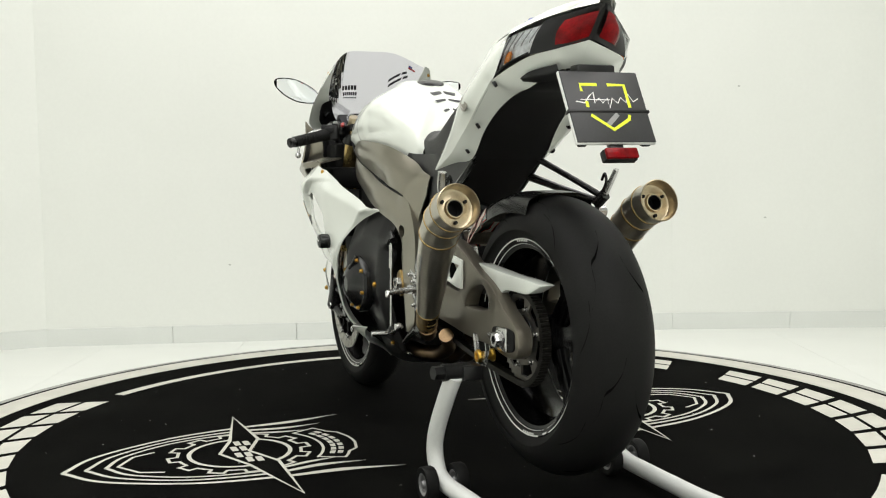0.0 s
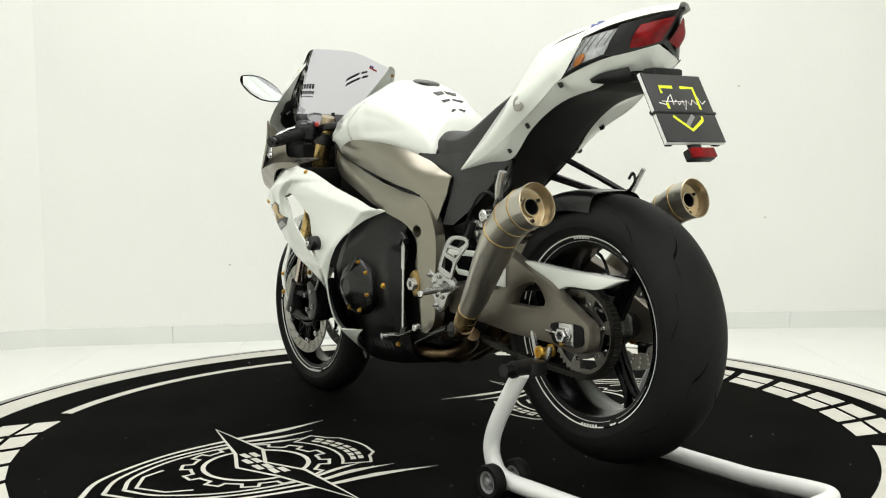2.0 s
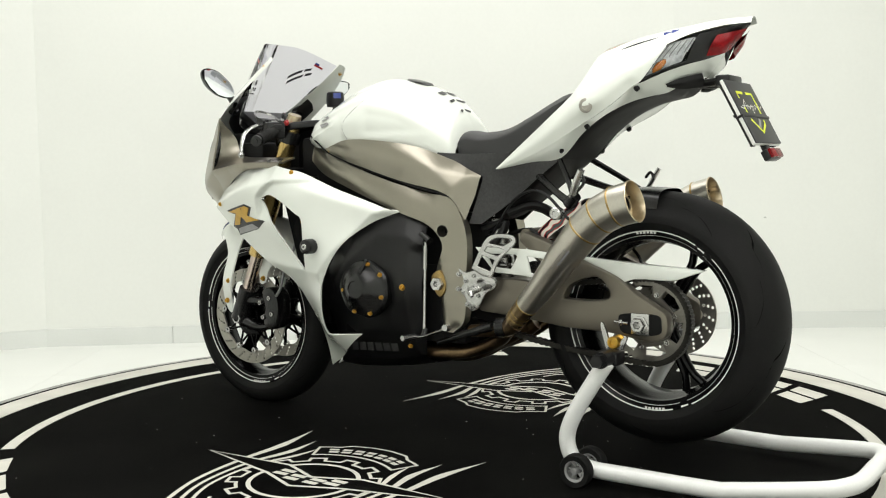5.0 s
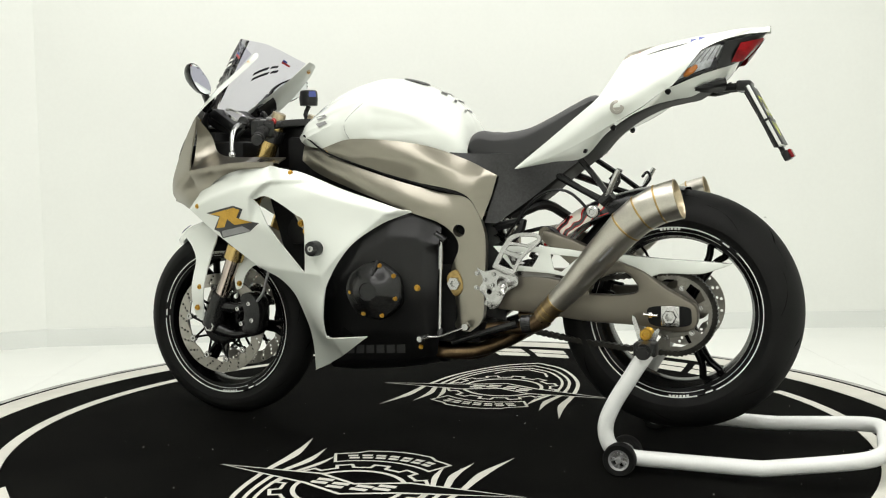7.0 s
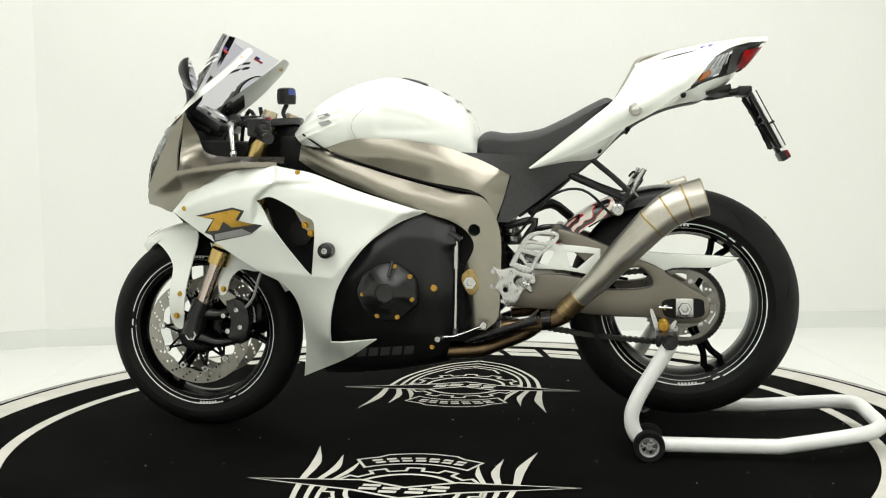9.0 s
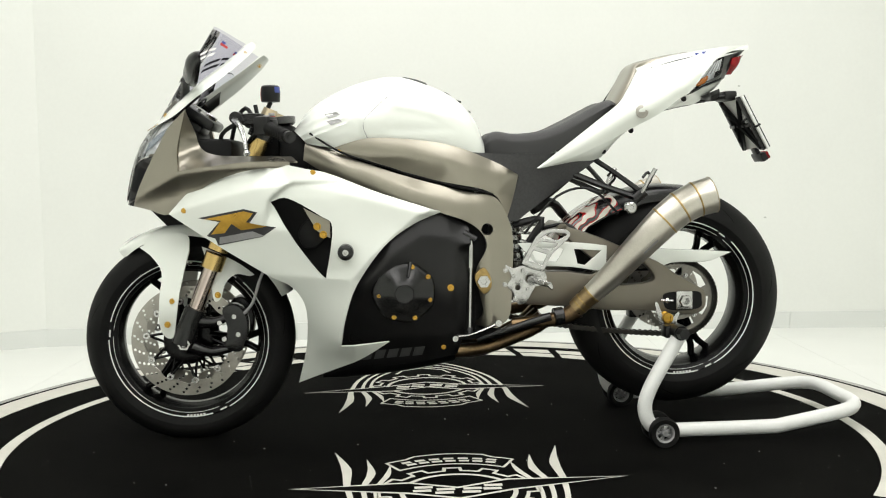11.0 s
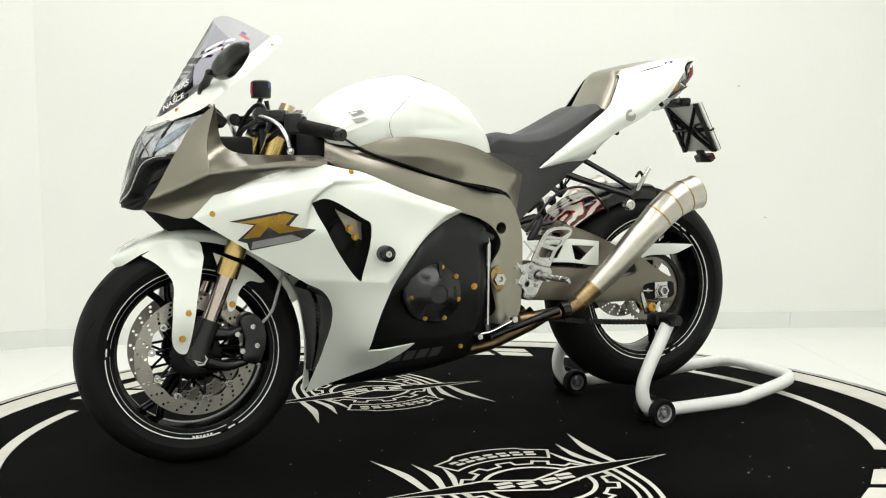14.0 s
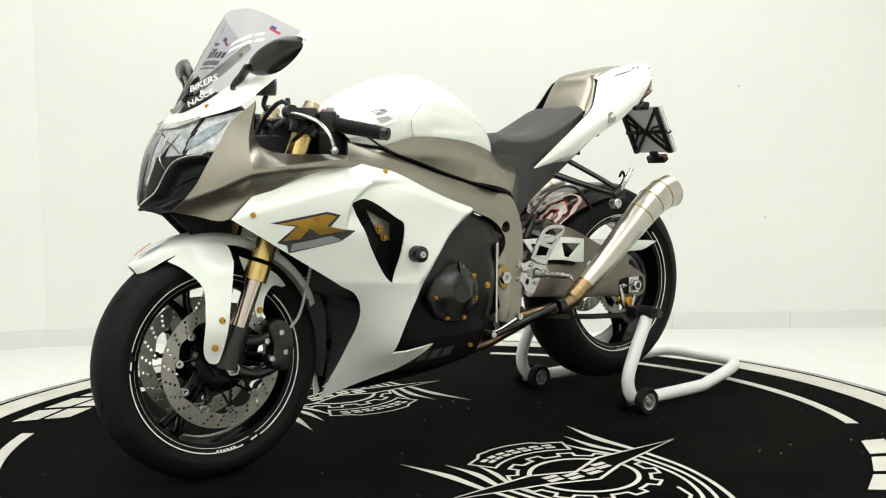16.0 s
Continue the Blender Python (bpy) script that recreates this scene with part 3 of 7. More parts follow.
WHITE_CTRL = [(0.733, 0.652, 0.182), (0.655, 0.722, 0.20), (0.45, 0.690, 0.282), (0.46, 0.782, 0.235), (0.33, 0.749, 0.255), (0.17, 0.70, 0.228), (0.0, 0.645, 0.183), (0.072, 0.633, 0.226),
              (0.325, 0.483, 0.232), (0.57, 0.55, 0.215), (0.26, 0.547, 0.262), (0.12, 0.60, 0.232), (0.23, 0.455, 0.245), (0.40, 0.44, 0.20), (0.28, 0.29, 0.185),
              (0.15, 0.285, 0.180), (0.375, 0.30, 0.105), (0.406, 0.150, 0.016), (0.26, 0.23, 0.13)]


def soft(t, w=0.007):
    return 0.5 * (t + math.sqrt(t * t + w * w))


def ease(t):
    t = min(1.0, max(0.0, t))
    return t * t * (3 - 2 * t)


def fold(x, z):
    """Crisp creases: a ridge that ends in a fin over the duct, a top facet, and a lower flank that tucks in."""
    ridge = np.interp(x, [0.0, 0.17, 0.30, 0.398, 0.49, 0.576, 0.684, 0.733], [0.632, 0.675, 0.715, 0.729, 0.717, 0.696, 0.664, 0.648])
    tuck = np.interp(x, [0.2, 0.24, 0.318, 0.456, 0.6], [0.468, 0.470, 0.474, 0.486, 0.50])
    fin = np.interp(z, [0.60, 0.66, 0.68, 0.69, 0.7126, 0.729], [0.47, 0.460, 0.456, 0.451, 0.424, 0.398])
    back = fin - x
    inset = 0.018 * ease((back + 0.003) / 0.012) * ease(1 - back / 0.20) * ease((0.737 - z) / 0.014) * ease((z - 0.60) / 0.06)
    rear = np.interp(z, [0.47, 0.523, 0.58, 0.633, 0.65], [0.245, 0.198, 0.138, 0.074, 0.035])
    return 0.85 * soft(z - ridge, 0.0035) + 0.55 * soft(tuck - z, 0.0035) + inset + 0.75 * soft(rear - x, 0.003)


_flat = bulge([(x, z, y + fold(x, z)) for x, z, y in WHITE_CTRL])


def side_y(x, z):
    return _flat(x, z) - fold(x, z)


FAIR = [(0.728, 0.651, 1), (0.654, 0.722), (0.554, 0.762), (0.46, 0.784), (0.359, 0.766), (0.296, 0.752), (0.171, 0.702), (0.0, 0.645, 1), (0.079, 0.613), (0.158, 0.556), (0.231, 0.455),
        (0.265, 0.361), (0.278, 0.281, 1), (0.145, 0.292, 1), (0.25, 0.225), (0.406, 0.150, 1), (0.377, 0.27), (0.371, 0.385), (0.402, 0.447), (0.456, 0.478, 1), (0.569, 0.548), (0.65, 0.60)]
DUCT = [(0.450, 0.682, 1), (0.405, 0.690), (0.322, 0.643), (0.292, 0.612), (0.309, 0.495), (0.321, 0.480), (0.385, 0.566)]
LINER = [(0.372, 0.43), (0.30, 0.45), (0.275, 0.40), (0.292, 0.30, 1), (0.29, 0.255, 1), (0.30, 0.225), (0.385, 0.165, 1), (0.372, 0.27), (0.364, 0.385)]
for s in (1, -1):
    part("fairing_liner", panel(LINER, lambda x, z: side_y(x, z) - 0.012, 0.003, 0.02, side=s), CAVITY, bike, "matt black fairing liner")
    part("side_fairing", panel(FAIR, side_y, 0.005, 0.0056, [DUCT], side=s), PEARL, bike, "pearl white side fairing", 75)

# tank
TANK = [
    [(0.402, 0, 0.880), (0.398, 0.07, 0.872), (0.388, 0.112, 0.862), (0.374, 0.132, 0.848), (0.362, 0.130, 0.834)],
    [(0.355, 0, 0.938), (0.350, 0.085, 0.925), (0.345, 0.142, 0.893), (0.338, 0.160, 0.858), (0.330, 0.150, 0.828)],
    [(0.286, 0, 0.980), (0.285, 0.085, 0.968), (0.282, 0.150, 0.927), (0.278, 0.173, 0.872), (0.274, 0.160, 0.822)],
    [(0.201, 0, 1.012), (0.200, 0.085, 1.000), (0.198, 0.156, 0.953), (0.196, 0.182, 0.895), (0.195, 0.166, 0.826)],
    [(0.109, 0, 1.024), (0.108, 0.085, 1.012), (0.106, 0.154, 0.962), (0.10, 0.180, 0.90), (0.095, 0.164, 0.826)],
    [(0.018, 0, 0.998), (0.016, 0.080, 0.986), (0.012, 0.140, 0.938), (0.006, 0.164, 0.885), (0.0, 0.150, 0.81)],
    [(-0.052, 0, 0.963), (-0.054, 0.072, 0.951), (-0.058, 0.122, 0.907), (-0.062, 0.140, 0.86), (-0.066, 0.132, 0.79)],
    [(-0.105, 0, 0.910), (-0.107, 0.06, 0.898), (-0.109, 0.100, 0.868), (-0.111, 0.118, 0.835), (-0.113, 0.118, 0.79)],
    [(-0.130, 0, 0.850), (-0.130, 0.05, 0.845), (-0.130, 0.082, 0.830), (-0.130, 0.10, 0.81), (-0.130, 0.10, 0.78)],
]
tank_bm = loft(TANK, 10, 10, both=True)
for v in tank_bm.verts:
    x, y, z = v.co
    if abs(y) > 0.02:
        # raised front cover with a slanting crease, shallow knee hollow behind it
        line = np.interp(x, [-0.10, -0.04, 0.03, 0.13, 0.22, 0.40], [0.868, 0.905, 0.938, 0.958, 0.932, 0.866])
        lean = 0.50 * soft(z - line, 0.005) * ease((abs(y) - 0.05) / 0.06) * ease((x + 0.11) / 0.05)
        step = 0.0045 * ease((x - np.interp(z, [0.84, 0.875, 0.90, 0.96], [0.196, 0.208, 0.202, 0.140])) / 0.007) * ease((abs(y) - 0.05) / 0.05)
        flute = 0.007 * math.exp(-((z - np.interp(x, [0.20, 0.38], [0.915, 0.846])) / 0.012) ** 2) * ease((x - 0.225) / 0.03)
        hollow = 0.006 * ease((0.150 - x) / 0.03) * ease((x + 0.08) / 0.10) * ease((line - 0.012 - z) / 0.03) * ease((z - 0.85) / 0.02)
        v.co.y -= math.copysign(min(lean + flute + hollow - step, 0.06), y)
TANK_SKIN = np.array([v.co[:] for v in tank_bm.verts if v.co.y > 0.04])


def tank_side(x, z):
    """Half width of the tank at this x and z."""
    d = np.hypot(TANK_SKIN[:, 0] - x, TANK_SKIN[:, 2] - z)
    near = np.argsort(d)[:4]
    w = 1 / (d[near] + 0.001)
    return float((TANK_SKIN[near, 1] * w).sum() / w.sum())


part("fuel_tank", tank_bm, PEARL, bike, "pearl white fuel tank", 35)

# dark core of engine, airbox and cockpit, seen through the gaps
def block(name, boxes, material, label="", bevel=0.012):
    bm = bmesh.new()
    for q in boxes:
        box(bm, *q, bevel=bevel)
    return part(name, bm, material, bike, label)


block("engine_block", [(-0.10, 0.26, -0.125, 0.125, 0.28, 0.50), (-0.02, 0.30, -0.13, 0.13, 0.48, 0.66), (-0.17, 0.0, -0.12, 0.12, 0.28, 0.62)], CAVITY, "dark four-cylinder engine")
block("airbox", [(-0.10, 0.36, -0.125, 0.125, 0.64, 0.80)], CAVITY, "black airbox under the tank")
block("radiator", [(0.325, 0.355, -0.115, 0.115, 0.30, 0.52), (0.31, 0.35, -0.085, 0.085, 0.27, 0.60)], CAVITY, "black finned radiator", 0.006)
for k in range(18):
    bm = bmesh.new()
    box(bm, 0.355, 0.358, -0.110, 0.110, 0.306 + k * 0.0118, 0.3115 + k * 0.0118)
    part("radiator_fin", bm, CAVITY, bike, smooth=0)
for s in (1, -1):
    rows = []
    for z, x in ((0.205, 0.388), (0.23, 0.382), (0.27, 0.373), (0.33, 0.366), (0.385, 0.366), (0.425, 0.380)):
        ye = max(0.015, side_y(x, z) - 0.012)
        rows.append([(x, s * ye, z), (x - 0.006, s * ye * 0.6, z), (x - 0.006, s * ye * 0.15, z)])
    part("fairing_inner", loft(rows, 4, 3), CAVITY, bike, "matt black inner fairing beside the radiator")
block("steering_head", [(0.40, 0.50, -0.055, 0.055, 0.70, 0.89), (0.33, 0.44, -0.10, 0.10, 0.74, 0.86)], CAVITY)
block("battery_box", [(-0.25, -0.12, -0.085, 0.085, 0.64, 0.79)], BLACKP)

# frame spar with the pivot plate
SPAR = [(0.365, 0.852, 1), (0.245, 0.796), (0.087, 0.741), (-0.069, 0.699), (-0.146, 0.684), (-0.180, 0.64), (-0.200, 0.57), (-0.197, 0.45), (-0.190, 0.355), (-0.155, 0.318, 1), (-0.086, 0.325, 1),
        (-0.115, 0.36), (-0.106, 0.42), (-0.098, 0.482), (-0.126, 0.544), (-0.112, 0.585), (-0.068, 0.618), (0.018, 0.648), (0.215, 0.718), (0.318, 0.758), (0.372, 0.79, 1)]
HOLE = [(-0.128 + 0.0165 * math.cos(t), 0.594 + 0.0165 * math.sin(t)) for t in [2 * math.pi * k / 10 for k in range(10)]]
spar_y = bulge([(0.37, 0.82, 0.125), (0.30, 0.775, 0.160), (0.2, 0.775, 0.172), (0.2, 0.715, 0.180), (0.087, 0.740, 0.175), (0.05, 0.68, 0.190), (-0.05, 0.70, 0.172), (-0.05, 0.64, 0.186), (-0.15, 0.67, 0.160), (-0.17, 0.55, 0.160), (-0.11, 0.56, 0.170), (-0.15, 0.45, 0.165), (-0.15, 0.33, 0.160)])
COVER = [(0.285, 0.823, 1), (0.196, 0.846), (0.089, 0.843), (-0.036, 0.824), (-0.145, 0.783), (-0.222, 0.742, 1), (-0.206, 0.68), (-0.184, 0.618, 1), (-0.144, 0.693), (-0.003, 0.727), (0.091, 0.753), (0.218, 0.790)]
COVER_CTRL = [(0.285, 0.823, 0.168), (0.19, 0.845, 0.183), (0.09, 0.842, 0.183), (-0.04, 0.822, 0.163), (-0.145, 0.782, 0.132), (-0.222, 0.742, 0.118), (0.21, 0.80, 0.180), (0.10, 0.79, 0.187), (0.0, 0.775, 0.186), (-0.09, 0.75, 0.178), (0.09, 0.758, 0.176), (-0.0, 0.73, 0.172), (-0.15, 0.715, 0.168), (-0.184, 0.62, 0.142)]
_spar = spar_y


def spar_y(x, z):
    mid = np.interp(x, [-0.10, -0.069, 0.087, 0.245, 0.36], [0.645, 0.662, 0.706, 0.764, 0.822])
    return _spar(x, z) - 0.26 * soft(abs(z - mid) - 0.010, 0.010) * ease((x + 0.14) / 0.08)


def cover_fold(x, z):
    """The lower flank turns in below a long crest; the top edge rolls over; a small triangle is pressed in at the tip."""
    crest = np.interp(x, [-0.222, -0.19, -0.091, -0.001, 0.11, 0.198, 0.285], [0.735, 0.742, 0.768, 0.787, 0.800, 0.800, 0.820])
    tip = 0.35 * soft(np.interp(z, [0.69, 0.742], [-0.150, -0.190]) - x, 0.004)
    return 0.42 * soft(crest - z, 0.004) + 0.25 * soft(z - crest - 0.022, 0.006) + tip


_cover = bulge([(x, z, y + cover_fold(x, z)) for x, z, y in COVER_CTRL])


def cover_y(x, z):
    return _cover(x, z) - cover_fold(x, z) - 0.002


for s in (1, -1):
    part("frame_spar", panel(SPAR, spar_y, 0.035, 0.010, [HOLE], side=s), TITAN, bike, "satin titanium frame spar")
    part("frame_cover", panel(COVER, cover_y, 0.006, 0.007, side=s), TITAN, bike, "satin titanium frame cover")
    b = bmesh.new()
    seam = [(0.352, 0.862), (0.285, 0.818), (0.24, 0.799), (0.20, 0.786), (0.14, 0.767), (0.09, 0.750), (0.02, 0.730), (-0.05, 0.712), (-0.10, 0.702), (-0.145, 0.690)]
    tube(b, [(x, s * (max(spar_y(x, z), cover_y(x, z)) - 0.001), z) for x, z in seam], 0.0028, 8, 3)
    part("seal_strip", b, CAVITY, bike)
    b = bmesh.new()
    bolt(b, 0.268, s * 0.163, 0.818, 0.007, 0.005, s)
    part("bolt", b, GOLD, bike, "gold anodised bolt")
    # swingarm pivot nut in its gold plate
    b = bmesh.new()
    plate(b, [(-0.116, 0.488), (-0.093, 0.47), (-0.098, 0.44), (-0.118, 0.415), (-0.138, 0.435), (-0.134, 0.468)], 0.160, 0.170, 3, 0.002)
    if s < 0:
        xform(b, Matrix.Diagonal((1, -1, 1, 1)))
        bmesh.ops.reverse_faces(b, faces=b.faces)
    pv = part("pivot_plate", b, WELD, bike, "gold anodised pivot plate")
    b = bmesh.new()
    lathe(b, [(0.0001, 0.004), (0.008, 0.004), (0.009, 0.012), (0.018, 0.012), (0.019, 0.008), (0.019, -0.004)], 6, "y")
    xform(b, Matrix.Translation((-0.116, s * 0.171, 0.451)) @ Matrix.Diagonal((1, s, 1, 1)))
    part("nut", b, ALLOY, pv)

# seat
SEAT = []
for x, top, w, bot in ((-0.122, 0.832, 0.078, 0.798), (-0.138, 0.855, 0.100, 0.797), (-0.165, 0.866, 0.107, 0.796), (-0.219, 0.859, 0.118, 0.795), (-0.300, 0.868, 0.130, 0.797), (-0.37, 0.897, 0.134, 0.828), (-0.43, 0.928, 0.132, 0.870), (-0.478, 0.950, 0.124, 0.908), (-0.503, 0.944, 0.108, 0.925)):
    SEAT.append([(x, 0, top - 0.006), (x, w * 0.45, top - 0.002), (x, w * 0.8, top - 0.004), (x, w * 0.98, top - 0.020), (x, w, (top + bot) / 2), (x, w * 0.96, bot)])
part("rider_seat", loft(SEAT, 5, 4, both=True), SEATV, bike, "black textured rider seat", 60)

# black panels under the seat
MID = [(-0.068, 0.808, 1), (-0.157, 0.802), (-0.30, 0.80), (-0.44, 0.80, 1), (-0.463, 0.790, 1), (-0.433, 0.770), (-0.311, 0.680), (-0.218, 0.612, 1), (-0.186, 0.614, 1), (-0.226, 0.739, 1), (-0.125, 0.776)]
mid_y = bulge([(-0.07, 0.806, 0.128), (-0.157, 0.80, 0.118), (-0.30, 0.80, 0.125), (-0.45, 0.79, 0.098), (-0.22, 0.74, 0.112), (-0.311, 0.68, 0.092), (-0.2, 0.62, 0.118), (-0.13, 0.776, 0.13)])
CARBON = surf("carbon_weave", (0.028, 0.028, 0.029), 0.38, var=0.35, scale=160, fine=420, bump=0.12)
for s in (1, -1):
    part("seat_side_panel", panel(MID, mid_y, 0.004, 0.025, side=s), CARBON, bike, "black carbon-look side panel")

# tail: side panel, folded lower strip, the bridge above the indicator
TAIL = [
    [(-0.274, 0.124, 0.7605), (-0.276, 0.1255, 0.7595), (-0.280, 0.125, 0.759)],
    [(-0.373, 0.130, 0.836), (-0.376, 0.138, 0.812), (-0.382, 0.131, 0.792)],
    [(-0.440, 0.134, 0.888), (-0.452, 0.151, 0.858), (-0.464, 0.140, 0.828)],
    [(-0.500, 0.136, 0.936), (-0.525, 0.165, 0.905), (-0.541, 0.146, 0.869)],
    [(-0.530, 0.124, 0.978), (-0.575, 0.170, 0.930), (-0.612, 0.155, 0.906)],
    [(-0.572, 0.104, 1.038), (-0.640, 0.164, 0.972), (-0.672, 0.154, 0.949)],
    [(-0.650, 0.106, 1.056), (-0.690, 0.159, 1.000), (-0.701, 0.153, 0.967)],
    [(-0.757, 0.088, 1.080), (-0.762, 0.128, 1.062), (-0.762, 0.151, 1.043)]]
STRIP = [
    [(-0.280, 0.125, 0.759), (-0.281, 0.1245, 0.7588), (-0.282, 0.124, 0.7585)],
    [(-0.382, 0.131, 0.792), (-0.379, 0.124, 0.784), (-0.376, 0.112, 0.776)],
    [(-0.464, 0.140, 0.828), (-0.460, 0.126, 0.808), (-0.455, 0.099, 0.786)],
    [(-0.541, 0.146, 0.869), (-0.533, 0.124, 0.863), (-0.518, 0.096, 0.849)],
    [(-0.612, 0.155, 0.906), (-0.600, 0.126, 0.902), (-0.580, 0.092, 0.892)],
    [(-0.672, 0.154, 0.949), (-0.662, 0.124, 0.937), (-0.640, 0.088, 0.918)],
    [(-0.703, 0.151, 0.961), (-0.699, 0.122, 0.942), (-0.694, 0.088, 0.930)],
    [(-0.748, 0.134, 0.981), (-0.743, 0.112, 0.960), (-0.735, 0.084, 0.937)],
    [(-0.796, 0.112, 0.998), (-0.787, 0.088, 0.980), (-0.775, 0.060, 0.962)],
    [(-0.822, 0.068, 1.010), (-0.812, 0.050, 0.990), (-0.795, 0.035, 0.972)],
    [(-0.842, 0.0, 1.029), (-0.824, 0.0, 1.000), (-0.802, 0.0, 0.975)]]


def mirror_rows(rows, s, grow=0.0):
    """Rows of points on one side of the machine, set in by grow."""
    return [[(x, s * (y - grow), z) for x, y, z in r] for r in rows]


for s in (1, -1):
    part("tail_fairing", loft(mirror_rows(TAIL, s), 6, 6), PEARL, bike, "pearl white tail fairing", 30)
    part("tail_lining", loft(mirror_rows(TAIL[1:], s, 0.005), 3, 3), CAVITY, bike)
    part("tail_underside", loft(mirror_rows(STRIP, s), 5, 4), PEARL, bike, "pearl white tail underside", 30)
    part("tail_bridge", loft(mirror_rows([[(-0.757, 0.088, 1.0805), (-0.762, 0.128, 1.0625), (-0.762, 0.151, 1.0435)], [(-0.800, 0.076, 1.092), (-0.800, 0.092, 1.082), (-0.801, 0.106, 1.068)], [(-0.850, 0.050, 1.102), (-0.850, 0.054, 1.096), (-0.850, 0.056, 1.086)], [(-0.908, 0.012, 1.108), (-0.906, 0.014, 1.104), (-0.902, 0.014, 1.096)]], s), 4, 4), PEARL, bike, "", 40)
    # black wedge that the number board's arm grows out of
    part("wedge_cover", loft(mirror_rows([[(-0.742, 0.113, 0.955), (-0.744, 0.110, 0.951), (-0.742, 0.106, 0.948)], [(-0.775, 0.104, 0.968), (-0.778, 0.098, 0.955), (-0.772, 0.080, 0.944)], [(-0.812, 0.062, 0.980), (-0.815, 0.058, 0.965), (-0.808, 0.045, 0.948)]], s), 4, 4), BLACKP, bike, "black wedge cover")
    for x, y, z in ((-0.463, 0.118, 0.803), (-0.539, 0.124, 0.860), (-0.682, 0.147, 0.945), (-0.783, 0.046, 0.988)):
        b = bmesh.new()
        lathe(b, [(0.0001, 0.0012), (0.004, 0.0012), (0.0072, 0.0004), (0.0072, -0.006)], 12, "y")
        xform(b, Matrix.Translation((x, s * y, z)) @ Matrix.Diagonal((1, s, 1, 1)) @ Matrix.Rotation(radians(-35), 4, "X") @ Matrix.Rotation(radians(-18), 4, "Z"))
        part("panel_clip", b, BLACKP, bike)
    b = bmesh.new()
    lathe(b, [(0.0001, 0.003), (0.009, 0.003), (0.010, 0.007), (0.014, 0.006), (0.018, 0.001), (0.018, -0.006)], 24, "y")
    xform(b, Matrix.Translation((-0.559, s * 0.167, 0.911)) @ Matrix.Diagonal((1, s * 0.4, 1, 1)))
    part("seat_lock", b, DISC, bike, "silver lock barrel")
    # rear indicator, black surround and red tail light half
    rows = [[(-0.702, s * 0.152, 0.969), (-0.732, s * 0.156, 1.006), (-0.763, s * 0.150, 1.042)],
            [(-0.748, s * 0.143, 0.988), (-0.770, s * 0.140, 1.024), (-0.790, s * 0.124, 1.054)],
            [(-0.792, s * 0.120, 1.006), (-0.803, s * 0.110, 1.035), (-0.814, s * 0.092, 1.064)]]
    ind = part("rear_indicator", loft(rows, 6, 6), LENS, bike, "clear ribbed rear indicator lens")
    part("reflector", loft([[(x + 0.012, y - s * 0.012, z) for x, y, z in r] for r in rows], 4, 4), FACET, ind)
    P3 = [[Vector(p) for p in r] for r in rows]
    for i in range(15):
        f = (i + 0.5) / 15
        b = bmesh.new()
        lo, hi = (P3[0][k].lerp(P3[1][k], f * 2) if f < 0.5 else P3[1][k].lerp(P3[2][k], f * 2 - 1) for k in (0, 2))
        mid = P3[0][1].lerp(P3[1][1], f * 2) if f < 0.5 else P3[1][1].lerp(P3[2][1], f * 2 - 1)
        tube(b, [q + Vector((0.004, -s * 0.004, 0)) for q in (lo.lerp(mid, 0.75), mid, hi.lerp(mid, 0.12))], 0.0013, 5, 3)
        part("lens_rib", b, GREYPRINT if i % 3 == 1 else FACET, ind)
    b = bmesh.new()
    lathe(b, [(0.0001, 0.022), (0.008, 0.017), (0.012, 0.0), (0.008, -0.014), (0.0001, -0.018)], 14, "x")
    xform(b, Matrix.Translation((-0.738, s * 0.139, 0.997)) @ Matrix.Rotation(radians(40), 4, "Y") @ Matrix.Diagonal((1.1, 0.5, 0.8, 1)))
    part("bulb", b, AMBER, ind)
    rows = [[(-0.702, s * 0.1525, 0.9625), (-0.702, s * 0.1535, 0.9660), (-0.702, s * 0.1535, 0.9690)],
            [(-0.748, s * 0.1365, 0.9825), (-0.748, s * 0.1445, 0.9850), (-0.748, s * 0.1445, 0.9880)],
            [(-0.797, s * 0.1145, 0.9985), (-0.797, s * 0.1205, 1.0020), (-0.797, s * 0.1205, 1.0060)]]
    part("light_surround", loft(rows, 4, 3), BLACKP, bike)
    rows = [[(-0.794, s * 0.118, 1.000), (-0.804, s * 0.110, 1.034), (-0.815, s * 0.092, 1.068)],
            [(-0.822, s * 0.074, 1.009), (-0.832, s * 0.076, 1.042), (-0.842, s * 0.066, 1.076)],
            [(-0.846, s * 0.014, 1.027), (-0.874, s * 0.014, 1.062), (-0.900, s * 0.014, 1.093)],
            [(-0.848, 0, 1.029), (-0.876, 0, 1.062), (-0.903, 0, 1.096)]]
    part("light_surround", loft(rows, 5, 5), BLACKP, bike, "black tail light surround")
    rows = [[(-0.826, s * 0.074, 1.018), (-0.838, s * 0.076, 1.042), (-0.848, s * 0.063, 1.066)],
            [(-0.850, s * 0.052, 1.021), (-0.870, s * 0.053, 1.048), (-0.880, s * 0.040, 1.074)],
            [(-0.860, s * 0.012, 1.033), (-0.884, s * 0.012, 1.058), (-0.901, s * 0.011, 1.081)]]
    part("tail_light", loft(rows, 5, 5), RED, bike, "red tail light lens")
    # number board arm, strut and folded passenger peg
    b = bmesh.new()
